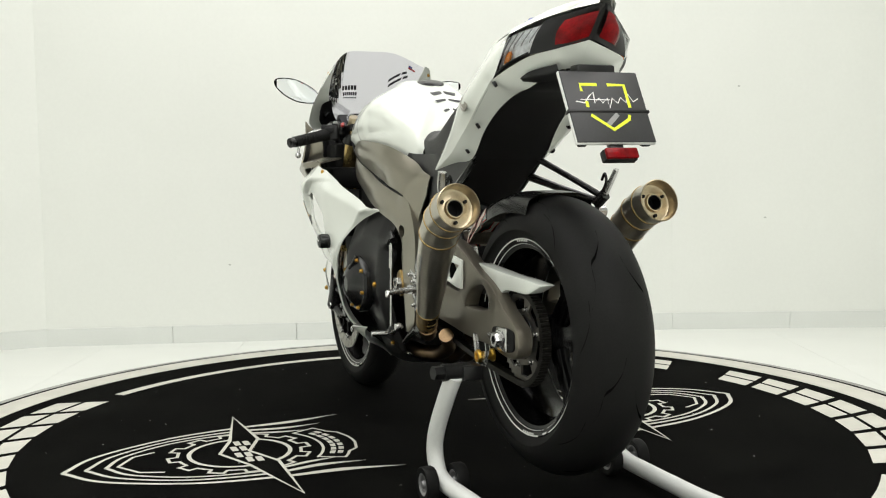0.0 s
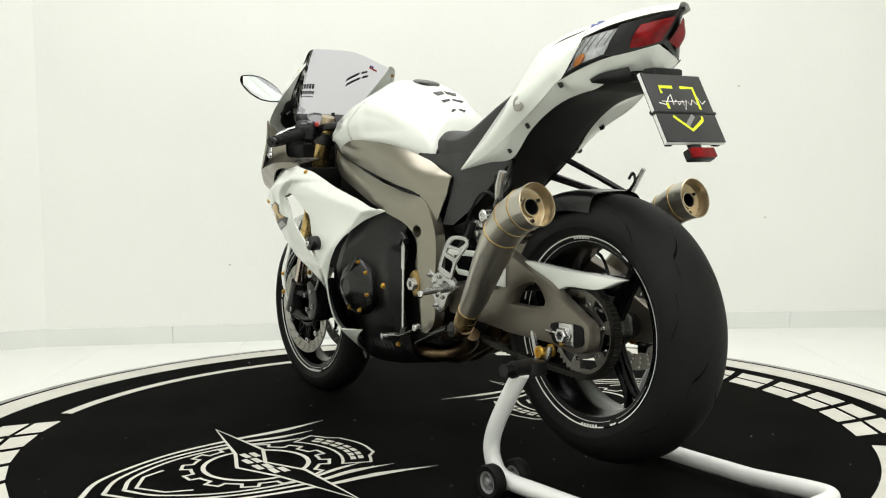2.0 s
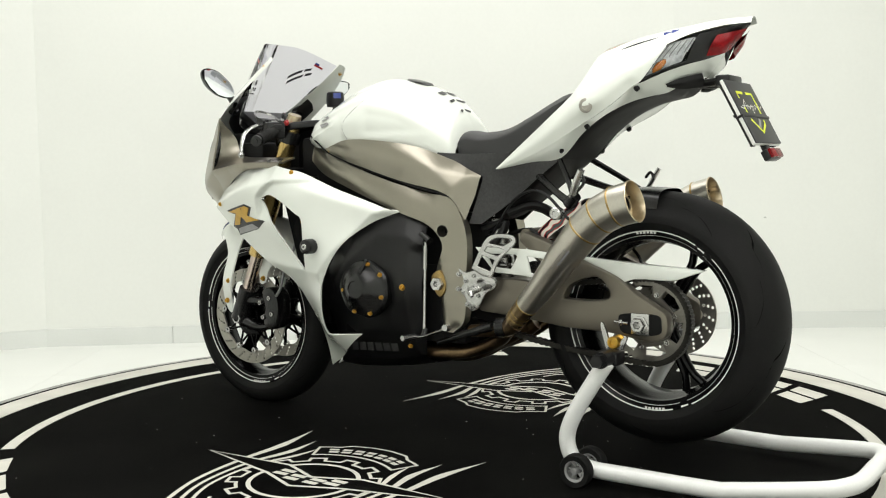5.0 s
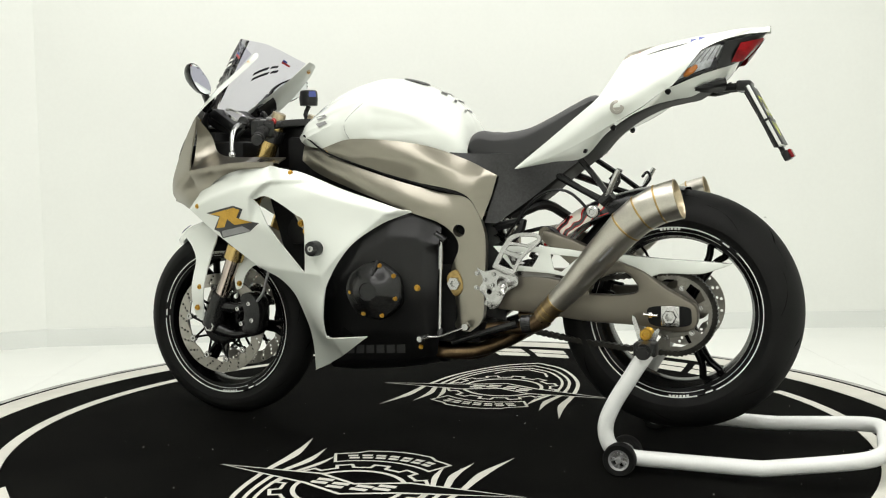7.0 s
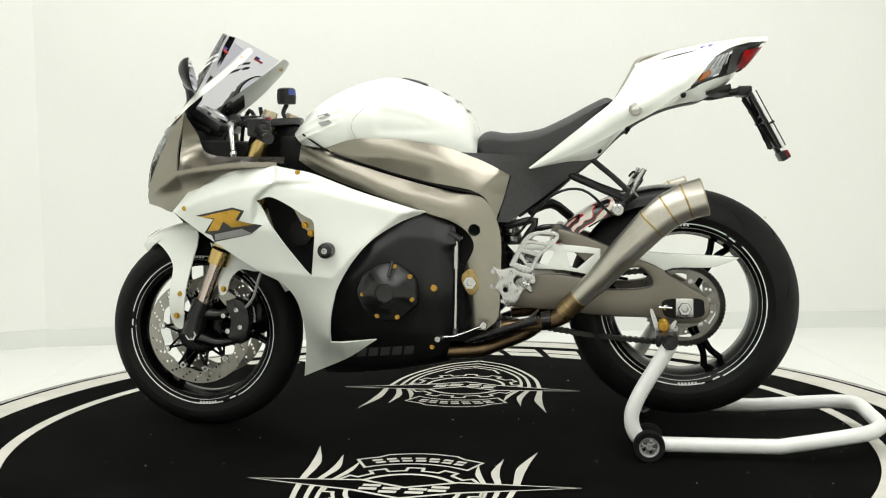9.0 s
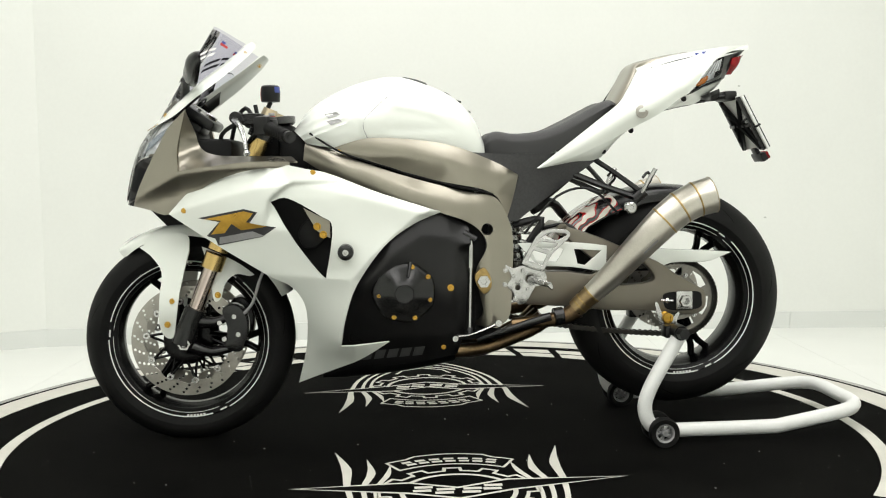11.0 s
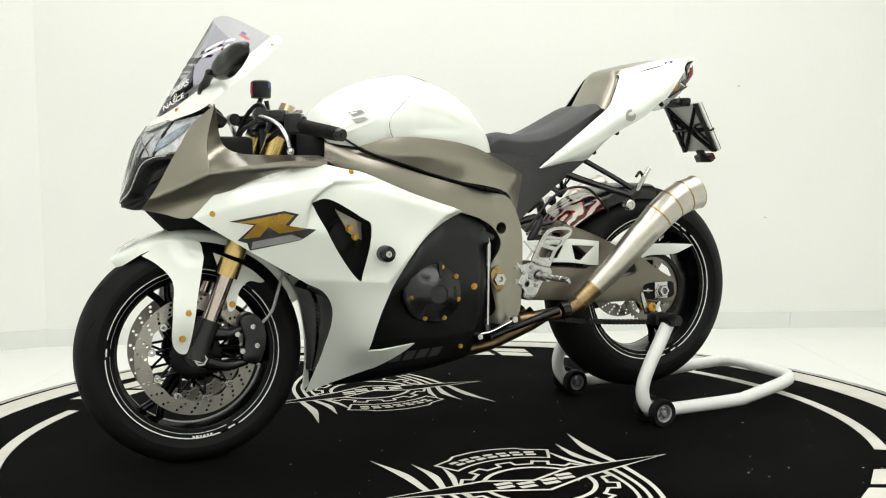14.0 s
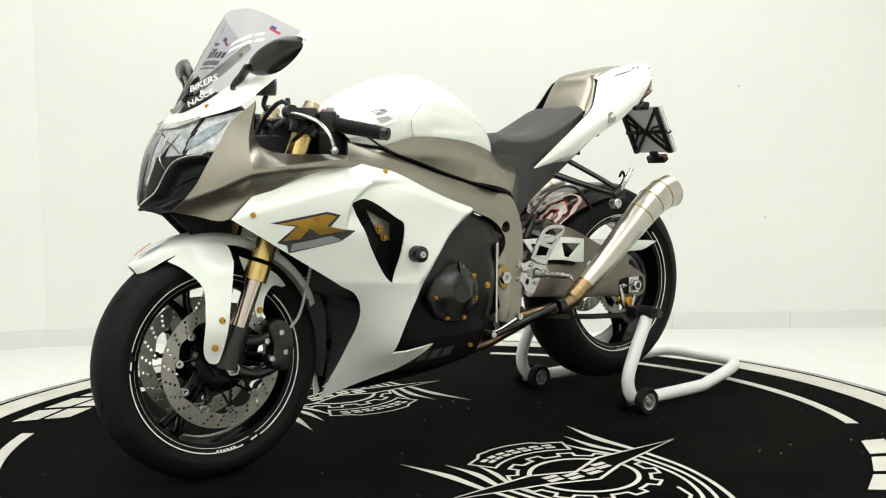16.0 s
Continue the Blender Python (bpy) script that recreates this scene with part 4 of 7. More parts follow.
    tube(b, [(-0.38, s * 0.085, 0.742), (-0.46, s * 0.15, 0.706), (-0.535, s * 0.205, 0.676)], [0.011, 0.009, 0.010], 8, 4)
    tube(b, [(-0.44, s * 0.085, 0.785), (-0.50, s * 0.15, 0.735), (-0.548, s * 0.207, 0.690)], [0.008, 0.0075, 0.008], 8, 4)
    tube(b, [(-0.530, s * 0.204, 0.672), (-0.556, s * 0.212, 0.694)], 0.015, 10, 1)
    hang = part("exhaust_hanger", b, SATINB, bike, "black tubular passenger peg hanger")
    b = bmesh.new()
    tube(b, [(-0.548, s * 0.216, 0.690), (-0.562, s * 0.224, 0.722), (-0.580, s * 0.230, 0.755)], [0.010, 0.0115, 0.010], 8, 3, flat=0.6)
    part("passenger_peg", b, ALLOY, hang, "folded bare aluminium passenger peg")
    b = bmesh.new()
    tube(b, [(-0.553, s * 0.206, 0.70), (-0.574, s * 0.205, 0.725), (-0.565, s * 0.206, 0.745), (-0.55, s * 0.207, 0.73)], 0.004, 6, 3)
    part("peg_bracket", b, SATINB, hang)
    b = bmesh.new()
    lathe(b, [(0.0001, 0.012), (0.006, 0.012), (0.007, 0.014), (0.012, 0.014), (0.0155, 0.011), (0.0155, -0.012), (0.0001, -0.012)], 20, "y")
    xform(b, Matrix.Translation((-0.512, s * 0.226, 0.650)) @ Matrix.Diagonal((1, s, 1, 1)))
    part("hanger_bush", b, ALLOY, hang)

bm = loft([[(-0.455, 0, 0.780), (-0.455, 0.06, 0.782), (-0.455, 0.097, 0.786)], [(-0.518, 0, 0.842), (-0.518, 0.06, 0.844), (-0.518, 0.094, 0.848)], [(-0.580, 0, 0.886), (-0.580, 0.06, 0.887), (-0.580, 0.090, 0.891)], [(-0.640, 0, 0.914), (-0.640, 0.055, 0.914), (-0.640, 0.086, 0.917)], [(-0.695, 0, 0.928), (-0.695, 0.055, 0.928), (-0.694, 0.086, 0.929)], [(-0.735, 0, 0.936), (-0.735, 0.05, 0.936), (-0.735, 0.082, 0.937)], [(-0.785, 0, 0.962), (-0.782, 0.03, 0.962), (-0.778, 0.056, 0.963)]], 5, 5, both=True)
part("undertray", bm, CAVITY, bike, "black plastic undertray")
bm = loft([[(-0.458, 0, 0.786), (-0.458, 0.05, 0.786), (-0.457, 0.096, 0.788), (-0.45, 0.096, 0.80)], [(-0.40, 0, 0.738), (-0.40, 0.05, 0.740), (-0.40, 0.088, 0.748), (-0.40, 0.090, 0.79)], [(-0.32, 0, 0.672), (-0.32, 0.05, 0.676), (-0.32, 0.084, 0.688), (-0.31, 0.088, 0.78)], [(-0.24, 0, 0.620), (-0.24, 0.05, 0.626), (-0.24, 0.084, 0.645), (-0.23, 0.088, 0.77)]], 4, 4, both=True)
part("undertray_front", bm, CAVITY, bike)
# seat cowl and the tail's upper skin
rows = []
for x, z, w in ((-0.498, 0.936, 0.112), (-0.515, 0.968, 0.110), (-0.540, 1.012, 0.108), (-0.563, 1.052, 0.098)):
    rows.append([(x, 0, z), (x, w * 0.55, z - 0.001), (x - 0.002, w * 0.86, z - 0.010), (x - 0.006, w, z - 0.030)])
for x, z, w in ((-0.60, 1.066, 0.090), (-0.66, 1.079, 0.084), (-0.72, 1.089, 0.074)):
    rows.append([(x, 0, z), (x, w * 0.55, z - 0.002), (x, w * 0.9, z - 0.007), (x, w, z - 0.016)])
part("seat_cowl", loft(rows, 5, 4, both=True), TITAN, bike, "satin titanium seat cowl", 35)
rows = []
for x, z, w in ((-0.56, 1.040, 0.106), (-0.64, 1.070, 0.102), (-0.72, 1.086, 0.092), (-0.78, 1.096, 0.076), (-0.85, 1.104, 0.05), (-0.914, 1.110, 0.016)):
    rows.append([(x, 0, z), (x, w * 0.6, z - 0.002), (x, w * 0.92, z - 0.006), (x, w + 0.004, z - 0.016)])
part("tail_top", loft(rows, 5, 4, both=True), PEARL, bike, "pearl white tail top")
for s in (1, -1):
    for k, (x0, x1, mt) in enumerate(((-0.60, -0.665, REDFLAT), (-0.685, -0.72, YELLOW), (-0.73, -0.745, BLUEFLAT), (-0.75, -0.765, BLUEFLAT))):
        b = bmesh.new()
        zz = [1.0395 + (-0.60 - x) * 0.20 for x in (x0, x1)]
        vs = [b.verts.new(p) for p in ((x0, s * 0.100, zz[0] + 0.005), (x1, s * 0.0935, zz[1] + 0.004), (x1, s * 0.088, zz[1] + 0.0105), (x0, s * 0.094, zz[0] + 0.0125))]
        b.faces.new(vs)
        part("sticker", b, mt, bike)
    b = bmesh.new()
    tube(b, [(-0.60, s * 0.112, 1.034), (-0.66, s * 0.110, 1.052), (-0.73, s * 0.098, 1.068), (-0.79, s * 0.08, 1.083)], 0.0022, 6, 4)
    part("cowl_seam", b, CAVITY, bike)

# number board with its holder and reflector
b = bmesh.new()
tube(b, [(-0.665, 0.035, 0.940), (-0.74, 0.035, 0.965), (-0.80, 0.03, 0.958), (-0.85, 0.03, 0.962)], [0.016, 0.018, 0.012, 0.012], 10, 4, flat=0.8)
tube(b, [(-0.665, -0.035, 0.940), (-0.74, -0.035, 0.965), (-0.80, -0.03, 0.958), (-0.85, -0.03, 0.962)], [0.016, 0.018, 0.012, 0.012], 10, 4, flat=0.8)
box(b, -0.872, -0.835, -0.045, 0.045, 0.948, 0.975, 0.006)
holder = part("board_holder", b, BLACKP, bike, "black number board bracket")
TILTB = Matrix.Translation((-0.868, 0, 0.958)) @ Matrix.Rotation(radians(28.0), 4, "Y")
b = bmesh.new()
box(b, 0.004, 0.012, -0.085, -0.066, -0.170, 0.0, 0.002)
box(b, 0.004, 0.012, 0.066, 0.085, -0.170, 0.0, 0.002)
for s in (1, -1):
    tube(b, [(0.009, s * 0.07, -0.01), (0.011, 0, -0.09), (0.009, -s * 0.07, -0.165)], 0.008, 6, 3, flat=0.6)
    tube(b, [(0.009, s * 0.075, -0.045 * (1.5 if s > 0 else 1)), (0.012, s * 0.03, -0.08), (0.009, s * 0.075, -0.14)], 0.006, 6, 3, flat=0.6)
box(b, 0.002, 0.014, -0.088, 0.088, -0.093, -0.085, 0.001)
box(b, 0.0, 0.012, -0.016, 0.016, -0.20, -0.165, 0.002)
box(b, -0.006, 0.012, -0.038, 0.038, -0.208, -0.183, 0.003)
xform(b, TILTB)
part("lattice", b, BLACKP, holder)
b = bmesh.new()
box(b, -0.004, 0.004, -0.093, 0.093, -0.170, 0.0, 0.0015)
xform(b, TILTB)
board = part("number_board", b, STRIPE, holder, "white-edged number board covered with a black card")
b = bmesh.new()
box(b, -0.0075, -0.0035, -0.0915, 0.0915, -0.168, -0.002, 0.001)
xform(b, TILTB)
card = part("card", b, DARKPRINT, board, "black card with a yellow shield print")
b = bmesh.new()
box(b, -0.0095, 0.005, -0.096, 0.096, -0.100, -0.094, 0.001)
xform(b, TILTB)
part("rubber_strap", b, BLACKP, board)


def card_print(pts, w, material):
    """A printed line on the number card; points are (to its left, down)."""
    b = bmesh.new()
    tube(b, [(-0.0078, y, -z) for y, z in pts], w, 6, 1, flat=1.0)
    for v in b.verts:
        v.co.x = -0.0078 + (v.co.x + 0.0078) * 0.12
    xform(b, TILTB)
    part("print_line", b, material, board)


for pts in ([(-0.012, 0.034), (-0.052, 0.034), (-0.052, 0.088)], [(0.012, 0.034), (0.052, 0.034), (0.052, 0.050)], [(0.047, 0.074), (0.047, 0.088)], [(0.045, 0.106), (0.0, 0.140), (-0.042, 0.116), (-0.046, 0.106)]):
    card_print(pts, 0.0042, YELLOW)
card_print([(0.010, 0.128), (-0.018, 0.104)], 0.006, GREYPRINT)
card_print([(0.072, 0.074), (0.052, 0.078), (0.036, 0.060), (0.026, 0.052), (0.028, 0.078), (0.016, 0.066), (0.010, 0.078), (-0.004, 0.066), (-0.004, 0.090), (-0.016, 0.066), (-0.026, 0.078), (-0.036, 0.064), (-0.046, 0.076), (-0.056, 0.056), (-0.064, 0.074), (-0.078, 0.066)], 0.0016, WHITEP)
card_print([(0.060, 0.070), (-0.010, 0.070)], 0.0010, WHITEP)
b = bmesh.new()
box(b, -0.014, -0.005, -0.037, 0.037, -0.207, -0.184, 0.003)
xform(b, TILTB)
part("reflector", b, RED, holder, "small red rear reflector")

# exhausts
for s in (1, -1):
    ex = tagged(new("silencer"), "brushed steel conical silencer with gold welds")
    ex.parent = bike
    AX = [(-0.368, s * 0.190, 0.372), (-0.400, s * 0.200, 0.404), (-0.459, s * 0.216, 0.462), (-0.531, s * 0.235, 0.5425), (-0.600, s * 0.249, 0.6150), (-0.641, s * 0.253, 0.649), (-0.684, s * 0.254, 0.671), (-0.728, s * 0.254, 0.683)]
    RAD = [0.0255, 0.027, 0.0330, 0.0395, 0.0450, 0.0465, 0.0480, 0.0492]
    b = bmesh.new()
    P = [Vector(p).lerp(Vector(q), k / 6) for p, q in zip(AX, AX[1:]) for k in range(6)] + [Vector(AX[-1])]
    tube(b, AX, RAD, 40, 1, caps=False)
    part("cone", b, STEEL, ex, "", 12)
    b = bmesh.new()
    tube(b, [tuple(p) for p in P[0:8]], [float(np.interp(i / (len(P) - 1) * 7, range(8), RAD)) + 0.0007 for i in range(8)], 32, 1, caps=False)
    part("bronzed_sleeve", b, BRONZE, ex, "bronzed lower sleeve")
    for i in (2, 4, 7, 24, 30, 36):
        d = (P[i + 1] - P[i - 1]).normalized()
        r = np.interp(i / (len(P) - 1) * 7, range(8), RAD)
        b = bmesh.new()
        lathe(b, [(r - 0.001, -0.0032), (r + 0.0011, -0.0018), (r + 0.0014, 0), (r + 0.0011, 0.0018), (r - 0.001, 0.0032)], 32, "z")
        xform(b, Matrix.Translation(P[i]) @ d.to_track_quat("Z", "Y").to_matrix().to_4x4())
        part("weld", b, WELD, ex)
    d = (P[-1] - P[-2]).normalized()
    b = bmesh.new()
    lathe(b, [(0.0485, -0.002), (0.0505, 0.0), (0.0485, 0.002), (0.0465, -0.002), (0.0445, -0.03), (0.040, -0.032), (0.023, -0.028), (0.021, -0.020), (0.0185, -0.020), (0.0175, -0.06)], 36, "z")
    xform(b, Matrix.Translation(P[-1]) @ d.to_track_quat("Z", "Y").to_matrix().to_4x4())
    part("end_cap", b, ENDRING, ex, "straw-tinted end cap")
    b = bmesh.new()
    lathe(b, [(0.0172, -0.050), (0.0172, -0.022), (0.0165, -0.022), (0.0165, -0.050), (0.0001, -0.050)], 24, "z")
    xform(b, Matrix.Translation(P[-1]) @ d.to_track_quat("Z", "Y").to_matrix().to_4x4())
    part("core", b, CAVITY, ex)
    for k in range(3):
        a = 2 * math.pi * k / 3 + 0.5
        b = bmesh.new()
        lathe(b, [(0.0001, -0.022), (0.004, -0.022), (0.004, -0.031)], 10, "z")
        xform(b, Matrix.Translation(P[-1]) @ d.to_track_quat("Z", "Y").to_matrix().to_4x4() @ Matrix.Translation((0.031 * math.cos(a), 0.031 * math.sin(a), 0)))
        part("rivet", b, CAVITY, ex)
    for k, (lo, hi, off) in enumerate(((18, 21, 0.30), (17, 21, 0.18), (18, 21, 0.09))):
        b = bmesh.new()
        prev = None
        for i in range(lo, hi + 1):
            r = np.interp(i / (len(P) - 1) * 7, range(8), RAD) + 0.0006
            dd = (P[i + 1] - P[i - 1]).normalized()
            side_v = Vector((0, s, 0))
            upv = dd.cross(side_v).normalized() * s
            outv = upv.cross(dd).normalized() * s
            cur = [b.verts.new(P[i] + (outv * math.cos(a) + upv * math.sin(a)) * r) for a in (off, off + (0.13 if k == 0 else 0.02))]
            if prev:
                b.faces.new((prev[0], prev[1], cur[1], cur[0]))
            prev = cur
        part("etched_mark", b, GREYPRINT, ex)
    b = bmesh.new()
    tube(b, [(-0.375, s * 0.191, 0.370), (-0.33, s * 0.172, 0.345), (-0.27, s * 0.150, 0.334), (-0.20, s * 0.135, 0.325)], [0.0245, 0.021, 0.018, 0.017], 14, 5)
    part("link_pipe", b, BURNT, ex, "heat-tinted link pipe")
    b = bmesh.new()
    tube(b, [(-0.335, s * 0.176, 0.352), (-0.31, s * 0.178, 0.349)], 0.0245, 14, 1)
    tube(b, [(-0.30, s * 0.186, 0.352), (-0.20, s * 0.170, 0.320), (-0.10, s * 0.150, 0.285)], [0.012, 0.010, 0.008], 10, 3)
    part("clamp", b, SATINB, ex)
for y, dz in ((0.085, 0.0), (0.03, -0.012), (-0.03, -0.012), (-0.085, 0.0)):
    b = bmesh.new()
    tube(b, [(0.04, y, 0.250 + dz), (-0.05, y, 0.245 + dz), (-0.13, y * 0.8, 0.250 + dz), (-0.20, y * 0.8, 0.272), (-0.26, y * 1.0, 0.300), (-0.30, y * 1.3, 0.330)], 0.0195, 14, 5)
    part("header_pipe", b, BURNT, bike, "brown heat-stained exhaust header")

# swingarm with its brace
SW = [(-0.355, 0.597, 1), (-0.43, 0.572), (-0.489, 0.547), (-0.542, 0.522), (-0.615, 0.493), (-0.674, 0.453), (-0.727, 0.423), (-0.754, 0.402), (-0.752, 0.356), (-0.708, 0.338), (-0.602, 0.352), (-0.482, 0.356), (-0.371, 0.368), (-0.22, 0.380, 1), (-0.22, 0.455, 1), (-0.30, 0.470), (-0.36, 0.47, 1), (-0.43, 0.462), (-0.445, 0.49, 1), (-0.345, 0.572, 1)]
SH = [(-0.474, 0.429, 1), (-0.489, 0.458), (-0.516, 0.476), (-0.569, 0.489), (-0.599, 0.463), (-0.602, 0.439), (-0.549, 0.429)]
b = bmesh.new()
plate(b, SW, 0.092, 0.130, 4, 0.006, [SH])
swing = part("swingarm", b, SWINGP, bike, "bronze satin aluminium swingarm")
b = bmesh.new()
plate(b, SW, -0.130, -0.092, 4, 0.006, [SH])
part("swingarm_right", b, SWINGP, swing)
b = bmesh.new()
box(b, -0.34, -0.19, -0.125, 0.125, 0.385, 0.46, 0.02)
tube(b, [(-0.35, 0.10, 0.585), (-0.35, -0.10, 0.585)], 0.018, 10, 1)
part("cross_member", b, SWINGP, swing)
for s in (1, -1):
    b = bmesh.new()
    plate(b, [(-0.636, 0.401), (-0.69, 0.407), (-0.735, 0.404), (-0.742, 0.385), (-0.738, 0.360), (-0.69, 0.352), (-0.642, 0.357), (-0.632, 0.38)], 0.128, 0.1325, 4)
    if s < 0:
        xform(b, Matrix.Diagonal((1, -1, 1, 1)))
        bmesh.ops.reverse_faces(b, faces=b.faces)
    part("axle_slot", b, CAVITY, swing)
    b = bmesh.new()
    box(b, -0.714, -0.666, s * 0.136 - 0.005, s * 0.136 + 0.005, 0.354, 0.408, 0.004)
    part("axle_block", b, ALLOY, swing, "bare aluminium chain adjuster block")
    b = bmesh.new()
    lathe(b, [(0.0001, -0.004), (0.0095, -0.004), (0.0105, 0.016), (0.0165, 0.016), (0.0185, 0.012), (0.0185, 0.004), (0.023, 0.003), (0.023, 0.0)], 6 if s > 0 else 20, "y")
    xform(b, Matrix.Translation((-0.690, s * 0.142, 0.381)) @ Matrix.Diagonal((1, s, 1, 1)))
    part("axle_nut", b, ALLOY, swing)
    b = bmesh.new()
    tube(b, [(-0.658, s * 0.137, 0.381), (-0.622, s * 0.137, 0.383)], 0.004, 8, 1)
    lathe(b, [(0.0001, -0.004), (0.008, -0.004), (0.008, 0.004), (0.0001, 0.004)], 6, "x")
    xform(b, Matrix.Translation((-0.640, s * 0.137, 0.382)), b.verts[-24:])
    part("adjuster_screw", b, ALLOY, swing)
    # spool for the stand
    b = bmesh.new()
    lathe(b, [(0.0001, 0.038), (0.007, 0.038), (0.008, 0.042), (0.0135, 0.042), (0.0155, 0.039), (0.0155, 0.034), (0.010, 0.030), (0.010, 0.008), (0.0155, 0.004), (0.0155, 0)], 20, "y")
    xform(b, Matrix.Translation((-0.634, s * 0.132, 0.336)) @ Matrix.Diagonal((1, s, 1, 1)))
    part("stand_spool", b, GOLD, swing, "gold anodised stand spool")
# white pressed bracket and chain guard on the left arm
b = bmesh.new()
plate(b, [(-0.215, 0.552, 1), (-0.372, 0.552), (-0.468, 0.541, 1), (-0.466, 0.470, 1), (-0.43, 0.472), (-0.372, 0.482), (-0.275, 0.487, 1)], 0.1315, 0.138, 2, 0.0015,
      [[(-0.250, 0.536, 1), (-0.268, 0.502, 1), (-0.325, 0.498, 1), (-0.345, 0.532), (-0.33, 0.537, 1)], [(-0.375, 0.533, 1), (-0.452, 0.527, 1), (-0.405, 0.487, 1), (-0.385, 0.492, 1)]])
part("swingarm_bracket", b, PEARL, bike, "white pressed bracket with triangular cut-outs")
b = bmesh.new()
plate(b, [(-0.505, 0.537, 1), (-0.665, 0.524), (-0.76, 0.520), (-0.836, 0.514, 1), (-0.80, 0.500), (-0.755, 0.487), (-0.66, 0.486), (-0.615, 0.462, 1), (-0.56, 0.51)], 0.078, 0.112, 3, 0.003)
part("chain_guard", b, PEARL, bike, "white chain guard")

# sprocket, chain, rear brake
b = bmesh.new()
n = 43
teeth = []
for k in range(n):
    for da, r in ((-0.25, 0.1025), (0.0, 0.1075), (0.25, 0.1025), (0.5, 0.099)):
        a = 2 * math.pi * (k + da) / n
        teeth.append((r * math.cos(a), r * math.sin(a), 1))
slots = []
for k in range(6):
    a0 = 2 * math.pi * k / 6 + 0.3
    slots.append([(r * math.cos(a0 + d), r * math.sin(a0 + d)) for r, d in ((0.088, -0.33), (0.090, 0.0), (0.088, 0.33), (0.066, 0.36), (0.063, 0.0), (0.066, -0.36))])
plate(b, teeth, -0.003, 0.003, 1, holes=slots + [[(0.040 * math.cos(t), 0.040 * math.sin(t)) for t in [2 * math.pi * i / 16 for i in range(16)]]])
xform(b, Matrix.Translation((0, 0.082, 0)))
sp = part("sprocket", b, surf("sprocket_steel", (0.20, 0.19, 0.17), 0.38, 0.9, var=0.25, scale=30, fine=200, bump=0.05), rear, "steel rear sprocket")
b = bmesh.new()
lathe(b, [(0.02, 0.088), (0.050, 0.086), (0.056, 0.078), (0.056, 0.05), (0.035, 0.045)], 30, "y")
part("cush_drive", b, SATINB, rear)
for k in range(6):
    b = bmesh.new()
    a = 2 * math.pi * k / 6 + 0.82
    bolt(b, 0.068 * math.cos(a), 0.086, 0.068 * math.sin(a), 0.006, 0.007)
    part("sprocket_nut", b, ALLOY, rear)
link = bmesh.new()
plate(link, [(-0.0108, 0.0), (-0.0078, 0.0078), (0, 0.0050), (0.0078, 0.0078), (0.0108, 0), (0.0078, -0.0078), (0, -0.0050), (-0.0078, -0.0078)], -0.011, 0.011, 2)
lme = bpy.data.meshes.new("chain_link")
link.to_mesh(lme)
link.free()
lme.materials.append(BURNT)
CHAINM = surf("dark_chain", (0.030, 0.028, 0.024), 0.42, 0.7, var=0.4, scale=60)
lme.materials[0] = CHAINM
loopp = []
for k in range(31):
    a = radians(96 + 168 * k / 30)
    loopp.append((RX + 0.1055 * math.cos(a), RZ + 0.1055 * math.sin(a)))
loopp += [(RX + (-0.17 - RX) * f, RZ - 0.1055 + (0.345 - RZ + 0.1055) * f - 0.012 * math.sin(math.pi * f)) for f in np.linspace(0.03, 1, 33)]
loopp += [(-0.17 + (RX + 0.01 + 0.17) * f, 0.43 + (RZ + 0.1055 - 0.43) * f) for f in np.linspace(0, 0.98, 33)]
for i, (x, z) in enumerate(loopp):
    x2, z2 = loopp[(i + 1) % len(loopp)]
    if abs(x2 - x) + abs(z2 - z) < 0.006:
        continue
    o = new("chain_link", lme)
    o.parent = bike
    o.matrix_basis = pose((x + x2) / 2, 0.082, (z + z2) / 2, 0, -math.degrees(math.atan2(z2 - z, x2 - x)), 0)
b = disc(0.072, 0.110, 0.005, 20)
xform(b, Matrix.Translation((0, -0.082, 0)))
part("brake_disc", b, DISC, rear, "drilled rear brake disc")
b = bmesh.new()
box(b, -0.665, -0.585, -0.105, -0.065, 0.445, 0.50, 0.010)
tube(b, [(-0.60, -0.09, 0.49), (-0.57, -0.09, 0.54), (-0.50, -0.10, 0.56)], 0.004, 6, 3)
part("rear_caliper", b, SATINB, bike, "black rear brake caliper")
b = bmesh.new()
tube(b, [(0.197 * math.cos(0.35), 0.0, 0.197 * math.sin(0.35)), (0.160 * math.cos(0.40), 0.012, 0.160 * math.sin(0.40))], 0.0045, 8, 1)
part("valve", b, BLACKP, rear)

# hugger over the rear tyre
def hug_rows(a0, a1, k, dr=0.0):
    rows = []
    for i in range(k):
        f = i / (k - 1)
        a = radians(a0 + (a1 - a0) * f)
        r = np.interp(math.degrees(a), [24, 45, 60, 90, 104], [0.402, 0.368, 0.344, 0.3215, 0.3195]) + dr
        w = np.interp(math.degrees(a), [24, 60, 104], [0.085, 0.096, 0.082])
        rows.append([(RX + (r + q) * math.cos(a), y, RZ + (r + q) * math.sin(a)) for y, q in ((0, 0.004), (w * 0.55, 0.002), (w * 0.9, -0.012), (w, -0.045))])
    return rows


part("rear_hugger", loft(hug_rows(40, 94, 8), 4, 4, both=True), SATINB, bike, "black rear hugger")
FLAG = bpy.data.materials.new("flag_print")
FLAG.use_nodes = True
_nt = FLAG.node_tree
_b = _nt.nodes["Principled BSDF"]
